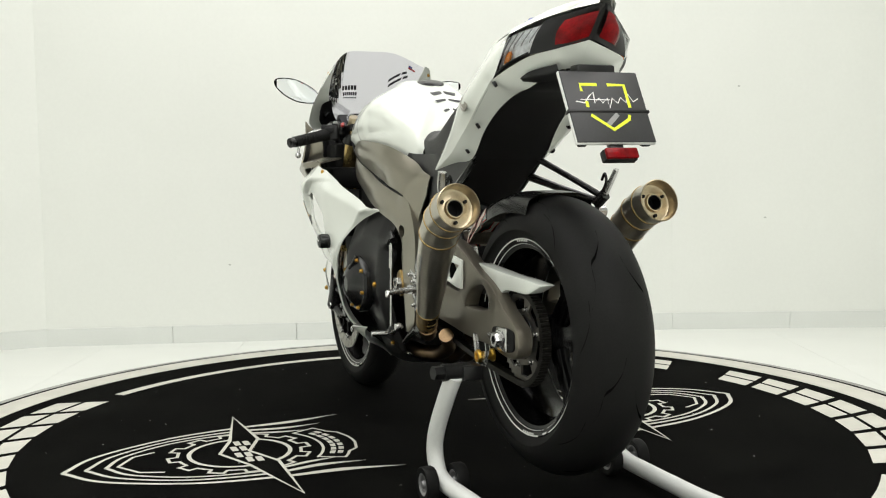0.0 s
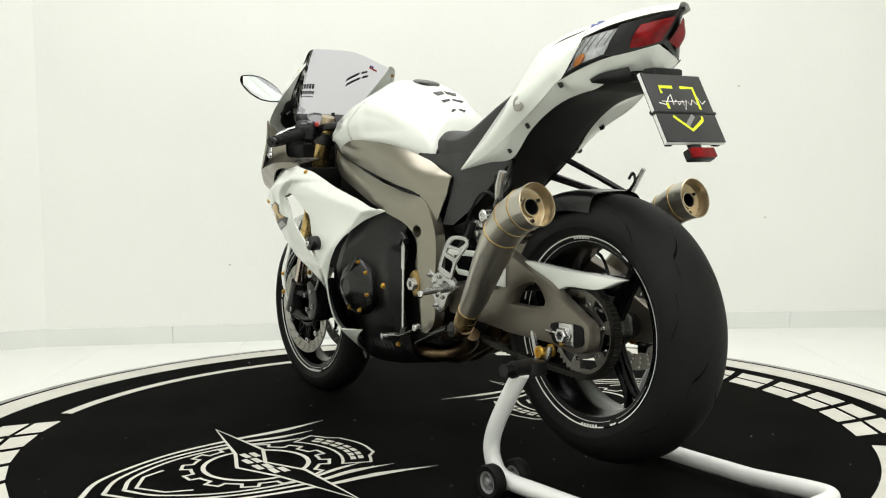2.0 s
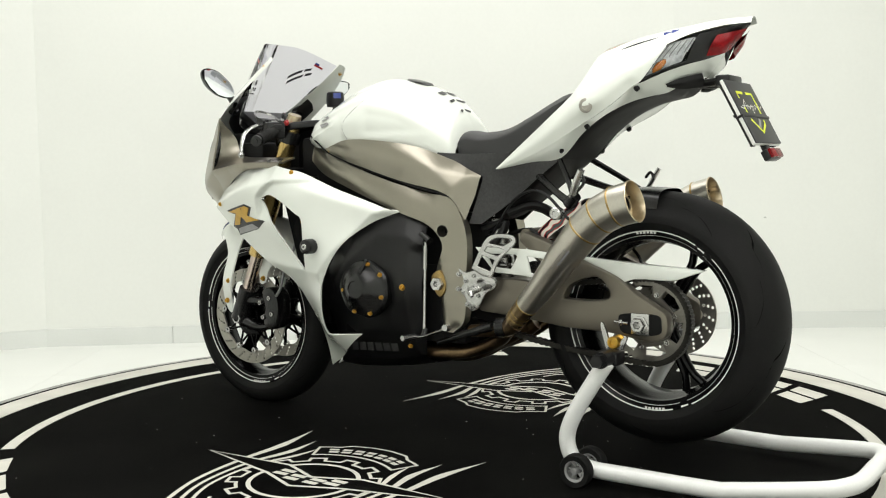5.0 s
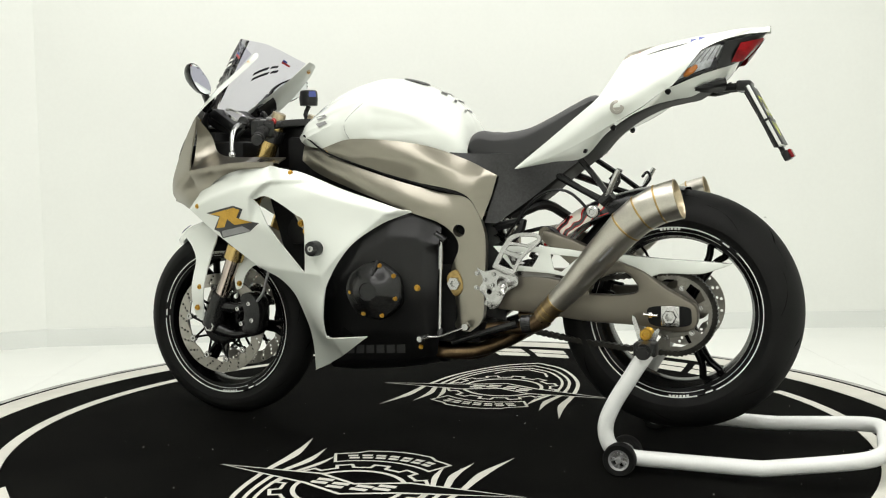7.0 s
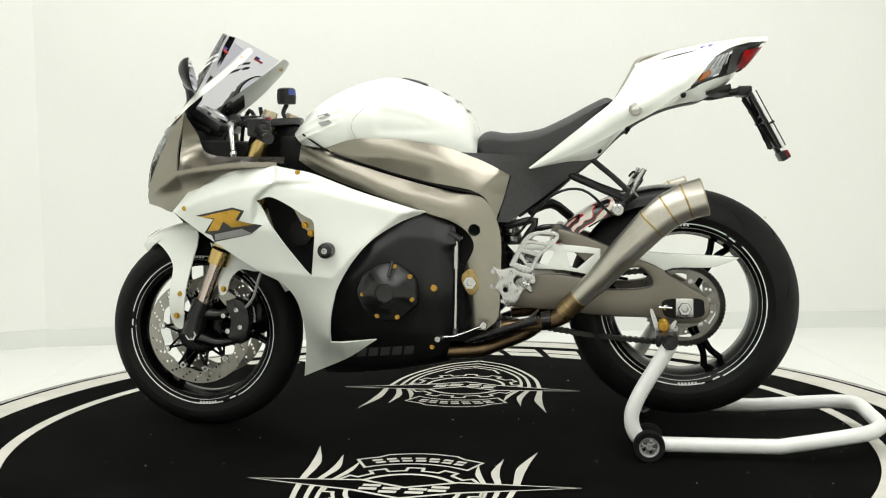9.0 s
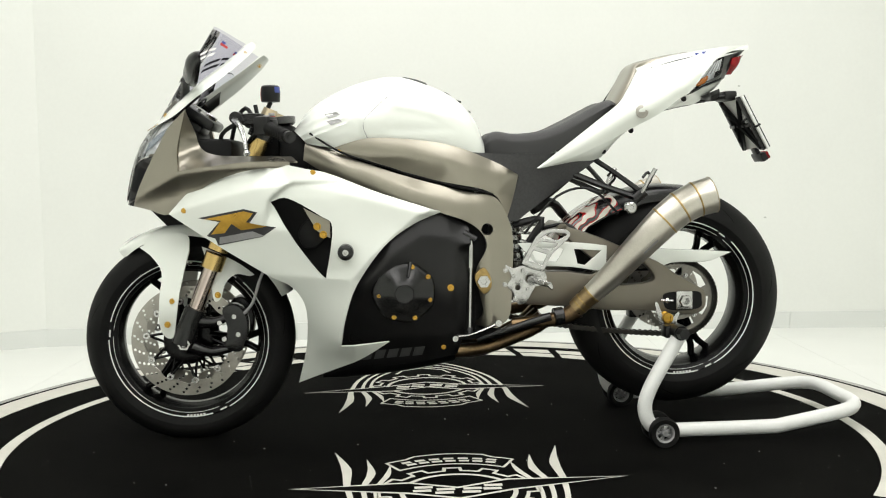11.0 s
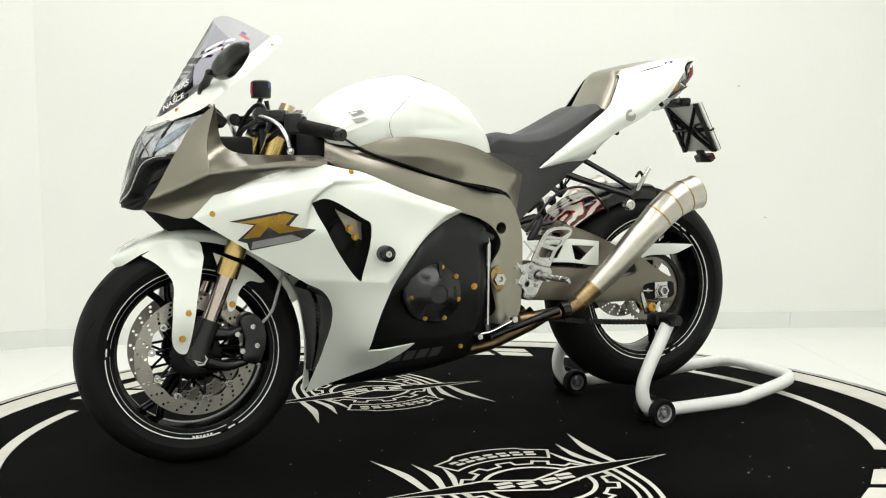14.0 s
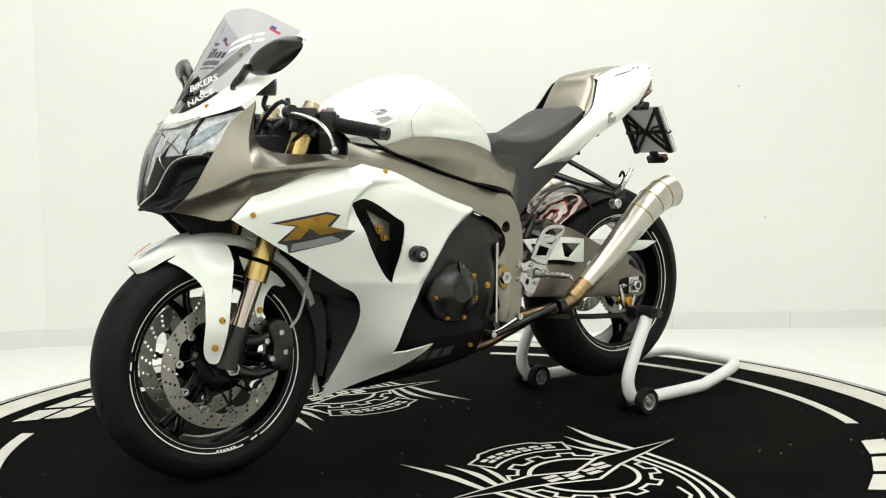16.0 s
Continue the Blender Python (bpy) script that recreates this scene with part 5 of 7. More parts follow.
_tc, _wv, _nz, _rp = _nt.nodes.new("ShaderNodeTexCoord"), _nt.nodes.new("ShaderNodeTexWave"), _nt.nodes.new("ShaderNodeTexNoise"), _nt.nodes.new("ShaderNodeValToRGB")
_wv.inputs["Scale"].default_value, _wv.inputs["Distortion"].default_value, _wv.inputs["Detail"].default_value = 19.0, 7.0, 1.5
_wv.bands_direction = "DIAGONAL"
_rp.color_ramp.elements[0].color, _rp.color_ramp.elements[0].position = (0.015, 0.013, 0.014, 1), 0.0
_rp.color_ramp.elements[1].color, _rp.color_ramp.elements[1].position = (0.66, 0.62, 0.54, 1), 0.58
_e = _rp.color_ramp.elements.new(0.22)
_e.color = (0.02, 0.018, 0.02, 1)
_e = _rp.color_ramp.elements.new(0.30)
_e.color = (0.40, 0.015, 0.015, 1)
_e = _rp.color_ramp.elements.new(0.52)
_e.color = (0.42, 0.016, 0.016, 1)
_e = _rp.color_ramp.elements.new(0.96)
_e.color = (0.68, 0.64, 0.56, 1)
_nt.links.new(_tc.outputs["Object"], _wv.inputs["Vector"])
_nt.links.new(_wv.outputs["Fac"], _rp.inputs[0])
_nt.links.new(_rp.outputs[0], _b.inputs["Base Color"])
_b.inputs["Roughness"].default_value = 0.18
_b.inputs["Coat Weight"].default_value = 0.6
part("hugger_front", loft(hug_rows(26, 57, 6, 0.004), 4, 4, both=True), FLAG, bike, "glossy hugger front with red and white stripe print")
b = bmesh.new()
tube(b, [(-0.20, 0.02, 0.64), (-0.22, 0.01, 0.56), (-0.23, 0, 0.46)], 0.026, 14, 2)
shock = part("rear_shock", b, ALLOY, bike, "rear shock with pale coil spring")
for k in range(6):
    b = bmesh.new()
    lathe(b, [(0.026, -0.005), (0.036, 0), (0.026, 0.005)], 18, "z")
    xform(b, Matrix.Translation((-0.20 - k * 0.006, 0.018, 0.625 - k * 0.026)))
    part("spring_coil", b, ALLOY, shock)
b = bmesh.new()
tube(b, [(-0.21, 0.09, 0.60), (-0.29, 0.10, 0.615), (-0.25, 0.11, 0.55)], 0.011, 8, 3)
part("hose", b, BLACKP, bike)
b = bmesh.new()
tube(b, [(-0.24, 0.10, 0.575), (-0.33, 0.12, 0.68), (-0.42, 0.14, 0.70), (-0.50, 0.14, 0.63)], 0.004, 6, 5)
part("hose", b, BLACKP, bike)
b = bmesh.new()
tube(b, [(-0.27, 0.06, 0.64), (-0.33, 0.02, 0.66), (-0.38, -0.05, 0.62)], 0.014, 8, 3)
part("hose", b, BLACKP, bike)
b = bmesh.new()
tube(b, [(-0.28, 0.07, 0.585), (-0.36, 0.09, 0.60), (-0.40, 0.10, 0.57)], 0.006, 6, 3)
part("hose", b, BLACKP, bike)

# rear-set: foot controls on the left side, plain plate on the right
for s in (1, -1):
    rs = tagged(new("foot_control"), "machined aluminium rear-set with heel guard and folding peg")
    rs.parent = bike

    def rplate(pts, y0, y1, holes=(), bev=0.0015):
        b = bmesh.new()
        plate(b, pts, y0, y1, 3, bev, holes)
        if s < 0:
            xform(b, Matrix.Diagonal((1, -1, 1, 1)))
            bmesh.ops.reverse_faces(b, faces=b.faces)
        return b

    def circ(x, z, r):
        return [(x + r * math.cos(t), z + r * math.sin(t)) for t in [2 * math.pi * i / 8 for i in range(8)]]
    part("mount_plate", rplate([(-0.176, 0.495), (-0.20, 0.485), (-0.235, 0.492), (-0.285, 0.475), (-0.292, 0.450), (-0.262, 0.432), (-0.238, 0.392), (-0.212, 0.384), (-0.200, 0.415), (-0.182, 0.437), (-0.195, 0.462)], 0.150, 0.162, [circ(-0.247, 0.455, 0.013), circ(-0.212, 0.43, 0.007)]), ALLOY, rs)
    part("heel_guard", rplate([(-0.222, 0.498, 1), (-0.262, 0.570), (-0.295, 0.590), (-0.348, 0.589), (-0.358, 0.572), (-0.336, 0.548), (-0.306, 0.520), (-0.284, 0.474, 1), (-0.25, 0.482)], 0.162, 0.168,
                              [[(-0.276, 0.567, 1), (-0.300, 0.580), (-0.342, 0.579), (-0.346, 0.573), (-0.320, 0.560, 1)], [(-0.262, 0.545, 1), (-0.272, 0.557, 1), (-0.322, 0.551), (-0.304, 0.533, 1)], [(-0.241, 0.505, 1), (-0.256, 0.534, 1), (-0.294, 0.522, 1), (-0.280, 0.492, 1)]]), ALLOY, rs, "perforated heel guard")
    for x, z in ((-0.178, 0.480), (-0.176, 0.440), (-0.226, 0.478), (-0.222, 0.448), (-0.205, 0.400), (-0.200, 0.463), (-0.240, 0.425)):
        b = bmesh.new()
        bolt(b, x, s * 0.163, z, 0.006, 0.006, s)
        part("bolt", b, ALLOY, rs)
    b = bmesh.new()
    tube(b, [(-0.250, s * 0.160, 0.452), (-0.262, s * 0.195, 0.450)], 0.013, 12, 1)
    tube(b, [(-0.262, s * 0.190, 0.450), (-0.272, s * 0.228, 0.449), (-0.284, s * 0.264, 0.448)], [0.007, 0.008, 0.0075], 12, 4)
    for k in range(3):
        lathe(b, [(0.0072, -0.004), (0.0088, -0.003), (0.0088, 0.003), (0.0072, 0.004)], 12, "y")
        xform(b, Matrix.Translation((-0.268 - k * 0.0046, s * (0.208 + k * 0.017), 0.4493)), b.verts[-48:])
    tube(b, [(-0.283, s * 0.262, 0.448), (-0.290, s * 0.268, 0.438)], [0.009, 0.004], 8, 1)
    part("footpeg", b, ALLOY, rs)
b = bmesh.new()
tube(b, [(-0.082, 0.180, 0.568), (-0.078, 0.181, 0.43), (-0.075, 0.182, 0.312)], 0.0042, 10, 2)
tube(b, [(-0.081, 0.180, 0.555), (-0.079, 0.181, 0.49)], 0.0062, 8, 1)
part("shift_rod", b, ALLOY, bike, "polished shift rod")
b = bmesh.new()
tube(b, [(-0.160, 0.185, 0.338), (-0.12, 0.187, 0.322), (-0.075, 0.188, 0.306), (-0.035, 0.187, 0.303)], [0.009, 0.007, 0.006, 0.008], 10, 3, flat=0.6)
tube(b, [(-0.04, 0.18, 0.303), (-0.032, 0.225, 0.302)], 0.008, 10, 1)
lathe(b, [(0.0001, 0.006), (0.009, 0.006), (0.011, 0), (0.011, -0.008)], 14, "y")
xform(b, Matrix.Translation((-0.154, 0.192, 0.337)), b.verts[-56:])
part("shift_lever", b, ALLOY, bike, "bare aluminium shift lever")
b = bmesh.new()
tube(b, [(-0.062, 0.17, 0.585), (-0.095, 0.178, 0.566)], [0.010, 0.011], 10, 1)
part("rod_joint", b, SATINB, bike)
b = bmesh.new()
tube(b, [(-0.075, 0.175, 0.325), (-0.075, 0.183, 0.306)], 0.011, 10, 1)
part("rod_joint", b, SATINB, bike)

# black lower fairing and engine cover
LOW = [(0.0, 0.640, 1), (-0.06, 0.614), (-0.078, 0.585), (-0.070, 0.45), (-0.062, 0.316), (-0.045, 0.245, 1), (0.09, 0.214), (0.25, 0.200), (0.335, 0.178, 1), (0.31, 0.22), (0.30, 0.30), (0.29, 0.40), (0.25, 0.47), (0.17, 0.58), (0.08, 0.63)]
LOW_CTRL = [(0.0, 0.64, 0.172), (-0.07, 0.60, 0.166), (-0.07, 0.45, 0.184), (0.08, 0.60, 0.205), (0.24, 0.46, 0.208), (0.27, 0.38, 0.168), (0.185, 0.43, 0.202), (0.1, 0.44, 0.206), (0.28, 0.30, 0.116), (0.15, 0.30, 0.146), (-0.05, 0.33, 0.172), (-0.04, 0.25, 0.135), (0.09, 0.217, 0.105), (0.25, 0.205, 0.080), (0.335, 0.178, 0.050), (0.02, 0.50, 0.205)]


def low_fold(x, z):
    """A shoulder over the round cover, a rear edge and a lower edge that turn in."""
    top = np.interp(x, [-0.06, -0.02, 0.062, 0.143, 0.179, 0.24], [0.560, 0.574, 0.578, 0.528, 0.477, 0.40])
    foot = np.interp(x, [-0.06, 0.10, 0.28], [0.318, 0.305, 0.292])
    return 0.55 * soft(z - top, 0.006) + 0.9 * soft(-0.035 - x, 0.006) * ease((0.56 - z) / 0.03) + 0.45 * soft(foot - z, 0.006)


_low = bulge([(x, z, y + low_fold(x, z)) for x, z, y in LOW_CTRL])


def low_y(x, z):
    return _low(x, z) - low_fold(x, z)


for s in (1, -1):
    part("lower_fairing", panel(LOW, low_y, 0.006, 0.009, side=s), BLACKP, bike, "black lower fairing with a raised shoulder", 50)
    clutch = [(0.105 + 0.087 * (1 + 0.022 * math.cos(7 * t)) * math.cos(t), 0.431 + 0.083 * (1 + 0.022 * math.cos(7 * t)) * math.sin(t)) for t in [2 * math.pi * i / 28 for i in range(28)]]
    b = bmesh.new()
    rows = []
    for f, y in ((1.0, 0.196), (0.985, 0.219), (0.93, 0.226), (0.80, 0.229), (0.62, 0.244), (0.40, 0.256), (0.30, 0.259), (0.28, 0.256), (0.0, 0.257)):
        rows.append([b.verts.new((0.105 + (x - 0.105) * f, s * y, 0.431 + (z - 0.431) * f)) for x, z in clutch])
    for p, q in zip(rows, rows[1:]):
        for i in range(28):
            b.faces.new((p[i], p[(i + 1) % 28], q[(i + 1) % 28], q[i]))
    bmesh.ops.remove_doubles(b, verts=b.verts, dist=0.0005)
    bmesh.ops.recalc_face_normals(b, faces=b.faces)
    cc = part("clutch_cover", b, SATINB, bike, "black round engine cover with gold bolts", 30)
    b = bmesh.new()
    tube(b, [(0.095, s * 0.249, 0.475), (0.087, s * 0.228, 0.512)], [0.004, 0.006], 8, 1)
    part("cover_rib", b, SATINB, cc)
    for x, z in ((0.082, 0.500), (0.040, 0.473), (0.036, 0.411), (0.077, 0.363), (0.133, 0.366), (0.172, 0.424)):
        b = bmesh.new()
        bolt(b, x, s * 0.2285, z, 0.0058, 0.006, s)
        part("bolt", b, GOLD, cc)
    for x, y, z, r in ((-0.022, 0.202, 0.440, 0.008), (-0.005, 0.152, 0.268, 0.006)):
        b = bmesh.new()
        bolt(b, x, s * max(y, low_y(x, z) + 0.001), z, r, 0.006, s)
        part("bolt", b, GOLD, bike)
    b = bmesh.new()
    lathe(b, [(0.0001, 0.046), (0.006, 0.046), (0.007, 0.052), (0.012, 0.052), (0.020, 0.048), (0.0215, 0.040), (0.0215, 0.018), (0.016, 0.012), (0.016, -0.03)], 28, "y")
    xform(b, Matrix.Translation((0.258, s * 0.243, 0.547)) @ Matrix.Diagonal((1, s, 1, 1)))
    cp = part("crash_slider", b, SATINB, bike, "black crash slider")
    b = bmesh.new()
    lathe(b, [(0.0001, 0.0500), (0.003, 0.0500), (0.0035, 0.054), (0.008, 0.0535), (0.010, 0.050), (0.010, 0.046)], 14, "y")
    xform(b, Matrix.Translation((0.258, s * 0.243, 0.547)) @ Matrix.Diagonal((1, s, 1, 1)))
    part("slider_bolt", b, ALLOY, cp)
    # inside of the duct: black shroud, frame bracket with two gold bolts
    b = bmesh.new()
    plate(b, [(0.47, 0.70, 1), (0.27, 0.70, 1), (0.27, 0.46, 1), (0.40, 0.46, 1)], 0.150, 0.158, 1)
    plate(b, [(0.385, 0.60), (0.35, 0.635), (0.315, 0.60), (0.33, 0.56), (0.37, 0.555)], 0.158, 0.200, 3, 0.005)
    if s < 0:
        xform(b, Matrix.Diagonal((1, -1, 1, 1)))
        bmesh.ops.reverse_faces(b, faces=b.faces)
    part("duct_shroud", b, CAVITY, bike)
    b = bmesh.new()
    plate(b, [(0.37, 0.662, 1), (0.30, 0.625, 1), (0.300, 0.58, 1), (0.335, 0.600, 1)], 0.202, 0.207, 1)
    if s < 0:
        xform(b, Matrix.Diagonal((1, -1, 1, 1)))
        bmesh.ops.reverse_faces(b, faces=b.faces)
    part("frame_tab", b, TITAN, bike)
    for x, z in ((0.334, 0.612), (0.318, 0.590)):
        b = bmesh.new()
        bolt(b, x, s * 0.210, z, 0.009, 0.008, s)
        part("bolt", b, GOLD, bike)
    for x, z in ((0.340, 0.756), (0.683, 0.660)):
        b = bmesh.new()
        bolt(b, x, s * (side_y(x, z) + 0.001), z, 0.0065, 0.004, s)
        part("bolt", b, GOLD, bike)
bm = loft([[(0.335, 0, 0.165), (0.335, 0.03, 0.167), (0.335, 0.048, 0.178)], [(0.25, 0, 0.165), (0.25, 0.05, 0.172), (0.25, 0.082, 0.203)], [(0.09, 0, 0.182), (0.09, 0.07, 0.190), (0.09, 0.106, 0.217)], [(-0.04, 0, 0.205), (-0.04, 0.08, 0.215), (-0.04, 0.135, 0.248)]], 5, 4, both=True)
part("belly_pan", bm, BLACKP, bike, "black belly pan")

# faint grey bars where the maker's name stands
for s in (1, -1):
    for k in range(6):
        x0 = 0.262 - k * 0.036
        q = [(x0, 0.222 - k * -0.0035, 1), (x0 - 0.028, 0.2255 - k * -0.0035, 1), (x0 - 0.036, 0.2525 - k * -0.0035, 1), (x0 - 0.008, 0.249 - k * -0.0035, 1)]
        part("bar_print", panel(q, lambda x, z: low_y(x, z) + 0.0022, 0.0008, 0.012, n=1, side=s), DARKGREY, bike)

# decal on the side fairing: plain gold, black and grey shapes
def decal(name, pts, material, off=0.0012):
    for s in (1, -1):
        part(name, panel([(a, b, 1) for a, b in pts], lambda x, z: side_y(x, z) + off, 0.0008, 0.03, n=1, side=s), material, bike)


decal("decal_base", [(0.645, 0.640), (0.52, 0.664), (0.485, 0.655), (0.508, 0.625), (0.438, 0.615), (0.475, 0.590), (0.595, 0.566), (0.602, 0.585), (0.625, 0.592), (0.588, 0.630)], DARKPRINT)
decal("decal_gold", [(0.630, 0.637), (0.52, 0.658), (0.496, 0.652), (0.516, 0.629), (0.462, 0.617), (0.530, 0.608), (0.555, 0.625), (0.575, 0.600), (0.612, 0.596), (0.583, 0.633)], GOLD, 0.0022)
decal("decal_grey", [(0.590, 0.588), (0.50, 0.605), (0.47, 0.592), (0.592, 0.570)], GREYPRINT, 0.0022)

# nose: titanium side panels, cockpit ledge, headlight, white cowl, screen
NOSE = [(0.671, 0.925, 1), (0.722, 0.877), (0.750, 0.830), (0.774, 0.788), (0.805, 0.729), (0.838, 0.670, 1), (0.79, 0.660), (0.735, 0.648), (0.68, 0.685), (0.60, 0.735), (0.50, 0.765), (0.40, 0.770, 1), (0.40, 0.785, 1), (0.50, 0.786), (0.60, 0.776), (0.692, 0.764, 1), (0.693, 0.83)]
nose_y = bulge([(0.671, 0.925, 0.216), (0.692, 0.765, 0.232), (0.750, 0.830, 0.183), (0.774, 0.788, 0.176), (0.805, 0.729, 0.162), (0.838, 0.670, 0.118), (0.735, 0.650, 0.215), (0.715, 0.80, 0.212), (0.60, 0.735, 0.262), (0.60, 0.775, 0.255), (0.50, 0.785, 0.270), (0.40, 0.782, 0.245), (0.70, 0.70, 0.225), (0.722, 0.877, 0.190)])
_nose = nose_y


def under(x, z):
    line = np.interp(x, [0.40, 0.60, 0.692, 0.75, 0.83], [0.772, 0.768, 0.755, 0.728, 0.690])
    return 0.062 * (1 - math.exp(-1.25 * soft(line - z, 0.004) / 0.062))


def nose_y(x, z):
    return _nose(x, z) - under(x, z)


LEDGE = [(0.671, 0.925, 1), (0.693, 0.83), (0.692, 0.764, 1), (0.60, 0.776), (0.50, 0.786), (0.38, 0.786, 1), (0.40, 0.800, 1), (0.52, 0.802), (0.60, 0.806), (0.640, 0.825), (0.655, 0.87)]
ledge_y = bulge([(0.671, 0.925, 0.216), (0.692, 0.764, 0.230), (0.60, 0.776, 0.254), (0.50, 0.786, 0.268), (0.39, 0.787, 0.24), (0.40, 0.80, 0.17), (0.52, 0.802, 0.18), (0.60, 0.806, 0.175), (0.640, 0.825, 0.165), (0.655, 0.87, 0.170)])
MASK = [
    [(0.800, 0, 0.880), (0.782, 0.070, 0.884), (0.752, 0.125, 0.890), (0.698, 0.185, 0.904), (0.690, 0.196, 0.906)],
    [(0.828, 0, 0.838), (0.815, 0.065, 0.838), (0.790, 0.118, 0.840), (0.756, 0.163, 0.845), (0.740, 0.183, 0.847)],
    [(0.848, 0, 0.785), (0.838, 0.060, 0.786), (0.818, 0.106, 0.789), (0.789, 0.143, 0.793), (0.770, 0.173, 0.795)],
    [(0.864, 0, 0.728), (0.856, 0.046, 0.729), (0.842, 0.080, 0.731), (0.817, 0.103, 0.734), (0.802, 0.156, 0.736)],
    [(0.874, 0, 0.676), (0.870, 0.025, 0.674), (0.862, 0.044, 0.671), (0.847, 0.056, 0.668), (0.835, 0.106, 0.670)]]


def mask_x(y, z):
    """How far forward the nose's skin lies at this y and z."""
    xs, zs = [], []
    for r in reversed(MASK):
        xs.append(np.interp(abs(y), [p[1] for p in r], [p[0] for p in r]) - 0.6 * max(0, abs(y) - r[-1][1]))
        zs.append(np.interp(abs(y), [p[1] for p in r], [p[2] for p in r]))
    return float(np.interp(z, zs, xs))


def trim_z(y):
    return float(np.interp(abs(y), [0.0, 0.016, 0.055, 0.076, 0.095, 0.123, 0.163], [0.676, 0.692, 0.719, 0.759, 0.786, 0.799, 0.803]))


BLUEREF = surf("blue_tinted_reflector", (0.62, 0.69, 0.76), 0.16, 0.55, var=0.35, scale=60, fine=140, bump=0.5)
bm = loft(MASK, 12, 14, both=True)
for v in bm.verts:
    rim_y = np.interp(v.co.z, [0.668, 0.734, 0.793, 0.845, 0.904], [0.106, 0.156, 0.173, 0.183, 0.196])
    deep = ease((trim_z(v.co.y) - 0.002 - v.co.z) / 0.022) * ease((rim_y - abs(v.co.y)) / 0.020 + 0.15) * ease((v.co.z - 0.672) / 0.03)
    v.co.x -= 0.034 * deep + 0.010 * ease((v.co.z - trim_z(v.co.y)) / 0.006)
for f in bm.faces:
    c = f.calc_center_median()
    f.material_index = 1 if c.z > trim_z(c.y) + 0.006 and (abs(c.y) > 0.112 or 0.05 < abs(c.y) < 0.100 and c.z > 0.80 or c.z > 0.842 and abs(c.y) < 0.100) else 0
part("nose_mask", bm, [MASKB, FACET], bike, "gloss black nose mask with air intakes", 50)
bm = loft([[(x + 0.005, y, z) for x, y, z in r] for r in MASK], 12, 14, both=True)
bmesh.ops.delete(bm, geom=[f for f in bm.faces if f.calc_center_median().z < trim_z(f.calc_center_median().y)], context="FACES")
part("headlight_lens", bm, LENS, bike, "clear headlight lens", 60)


def skin(name, pts, off, material, parent, label="", n=4):
    """A patch that lies on the nose between two rows of (y, z)."""
    rows = [[(mask_x(y, z) + off, y, z) for y, z in r] for r in pts]
    return part(name, loft(rows, n, n), material, parent, label, 30)


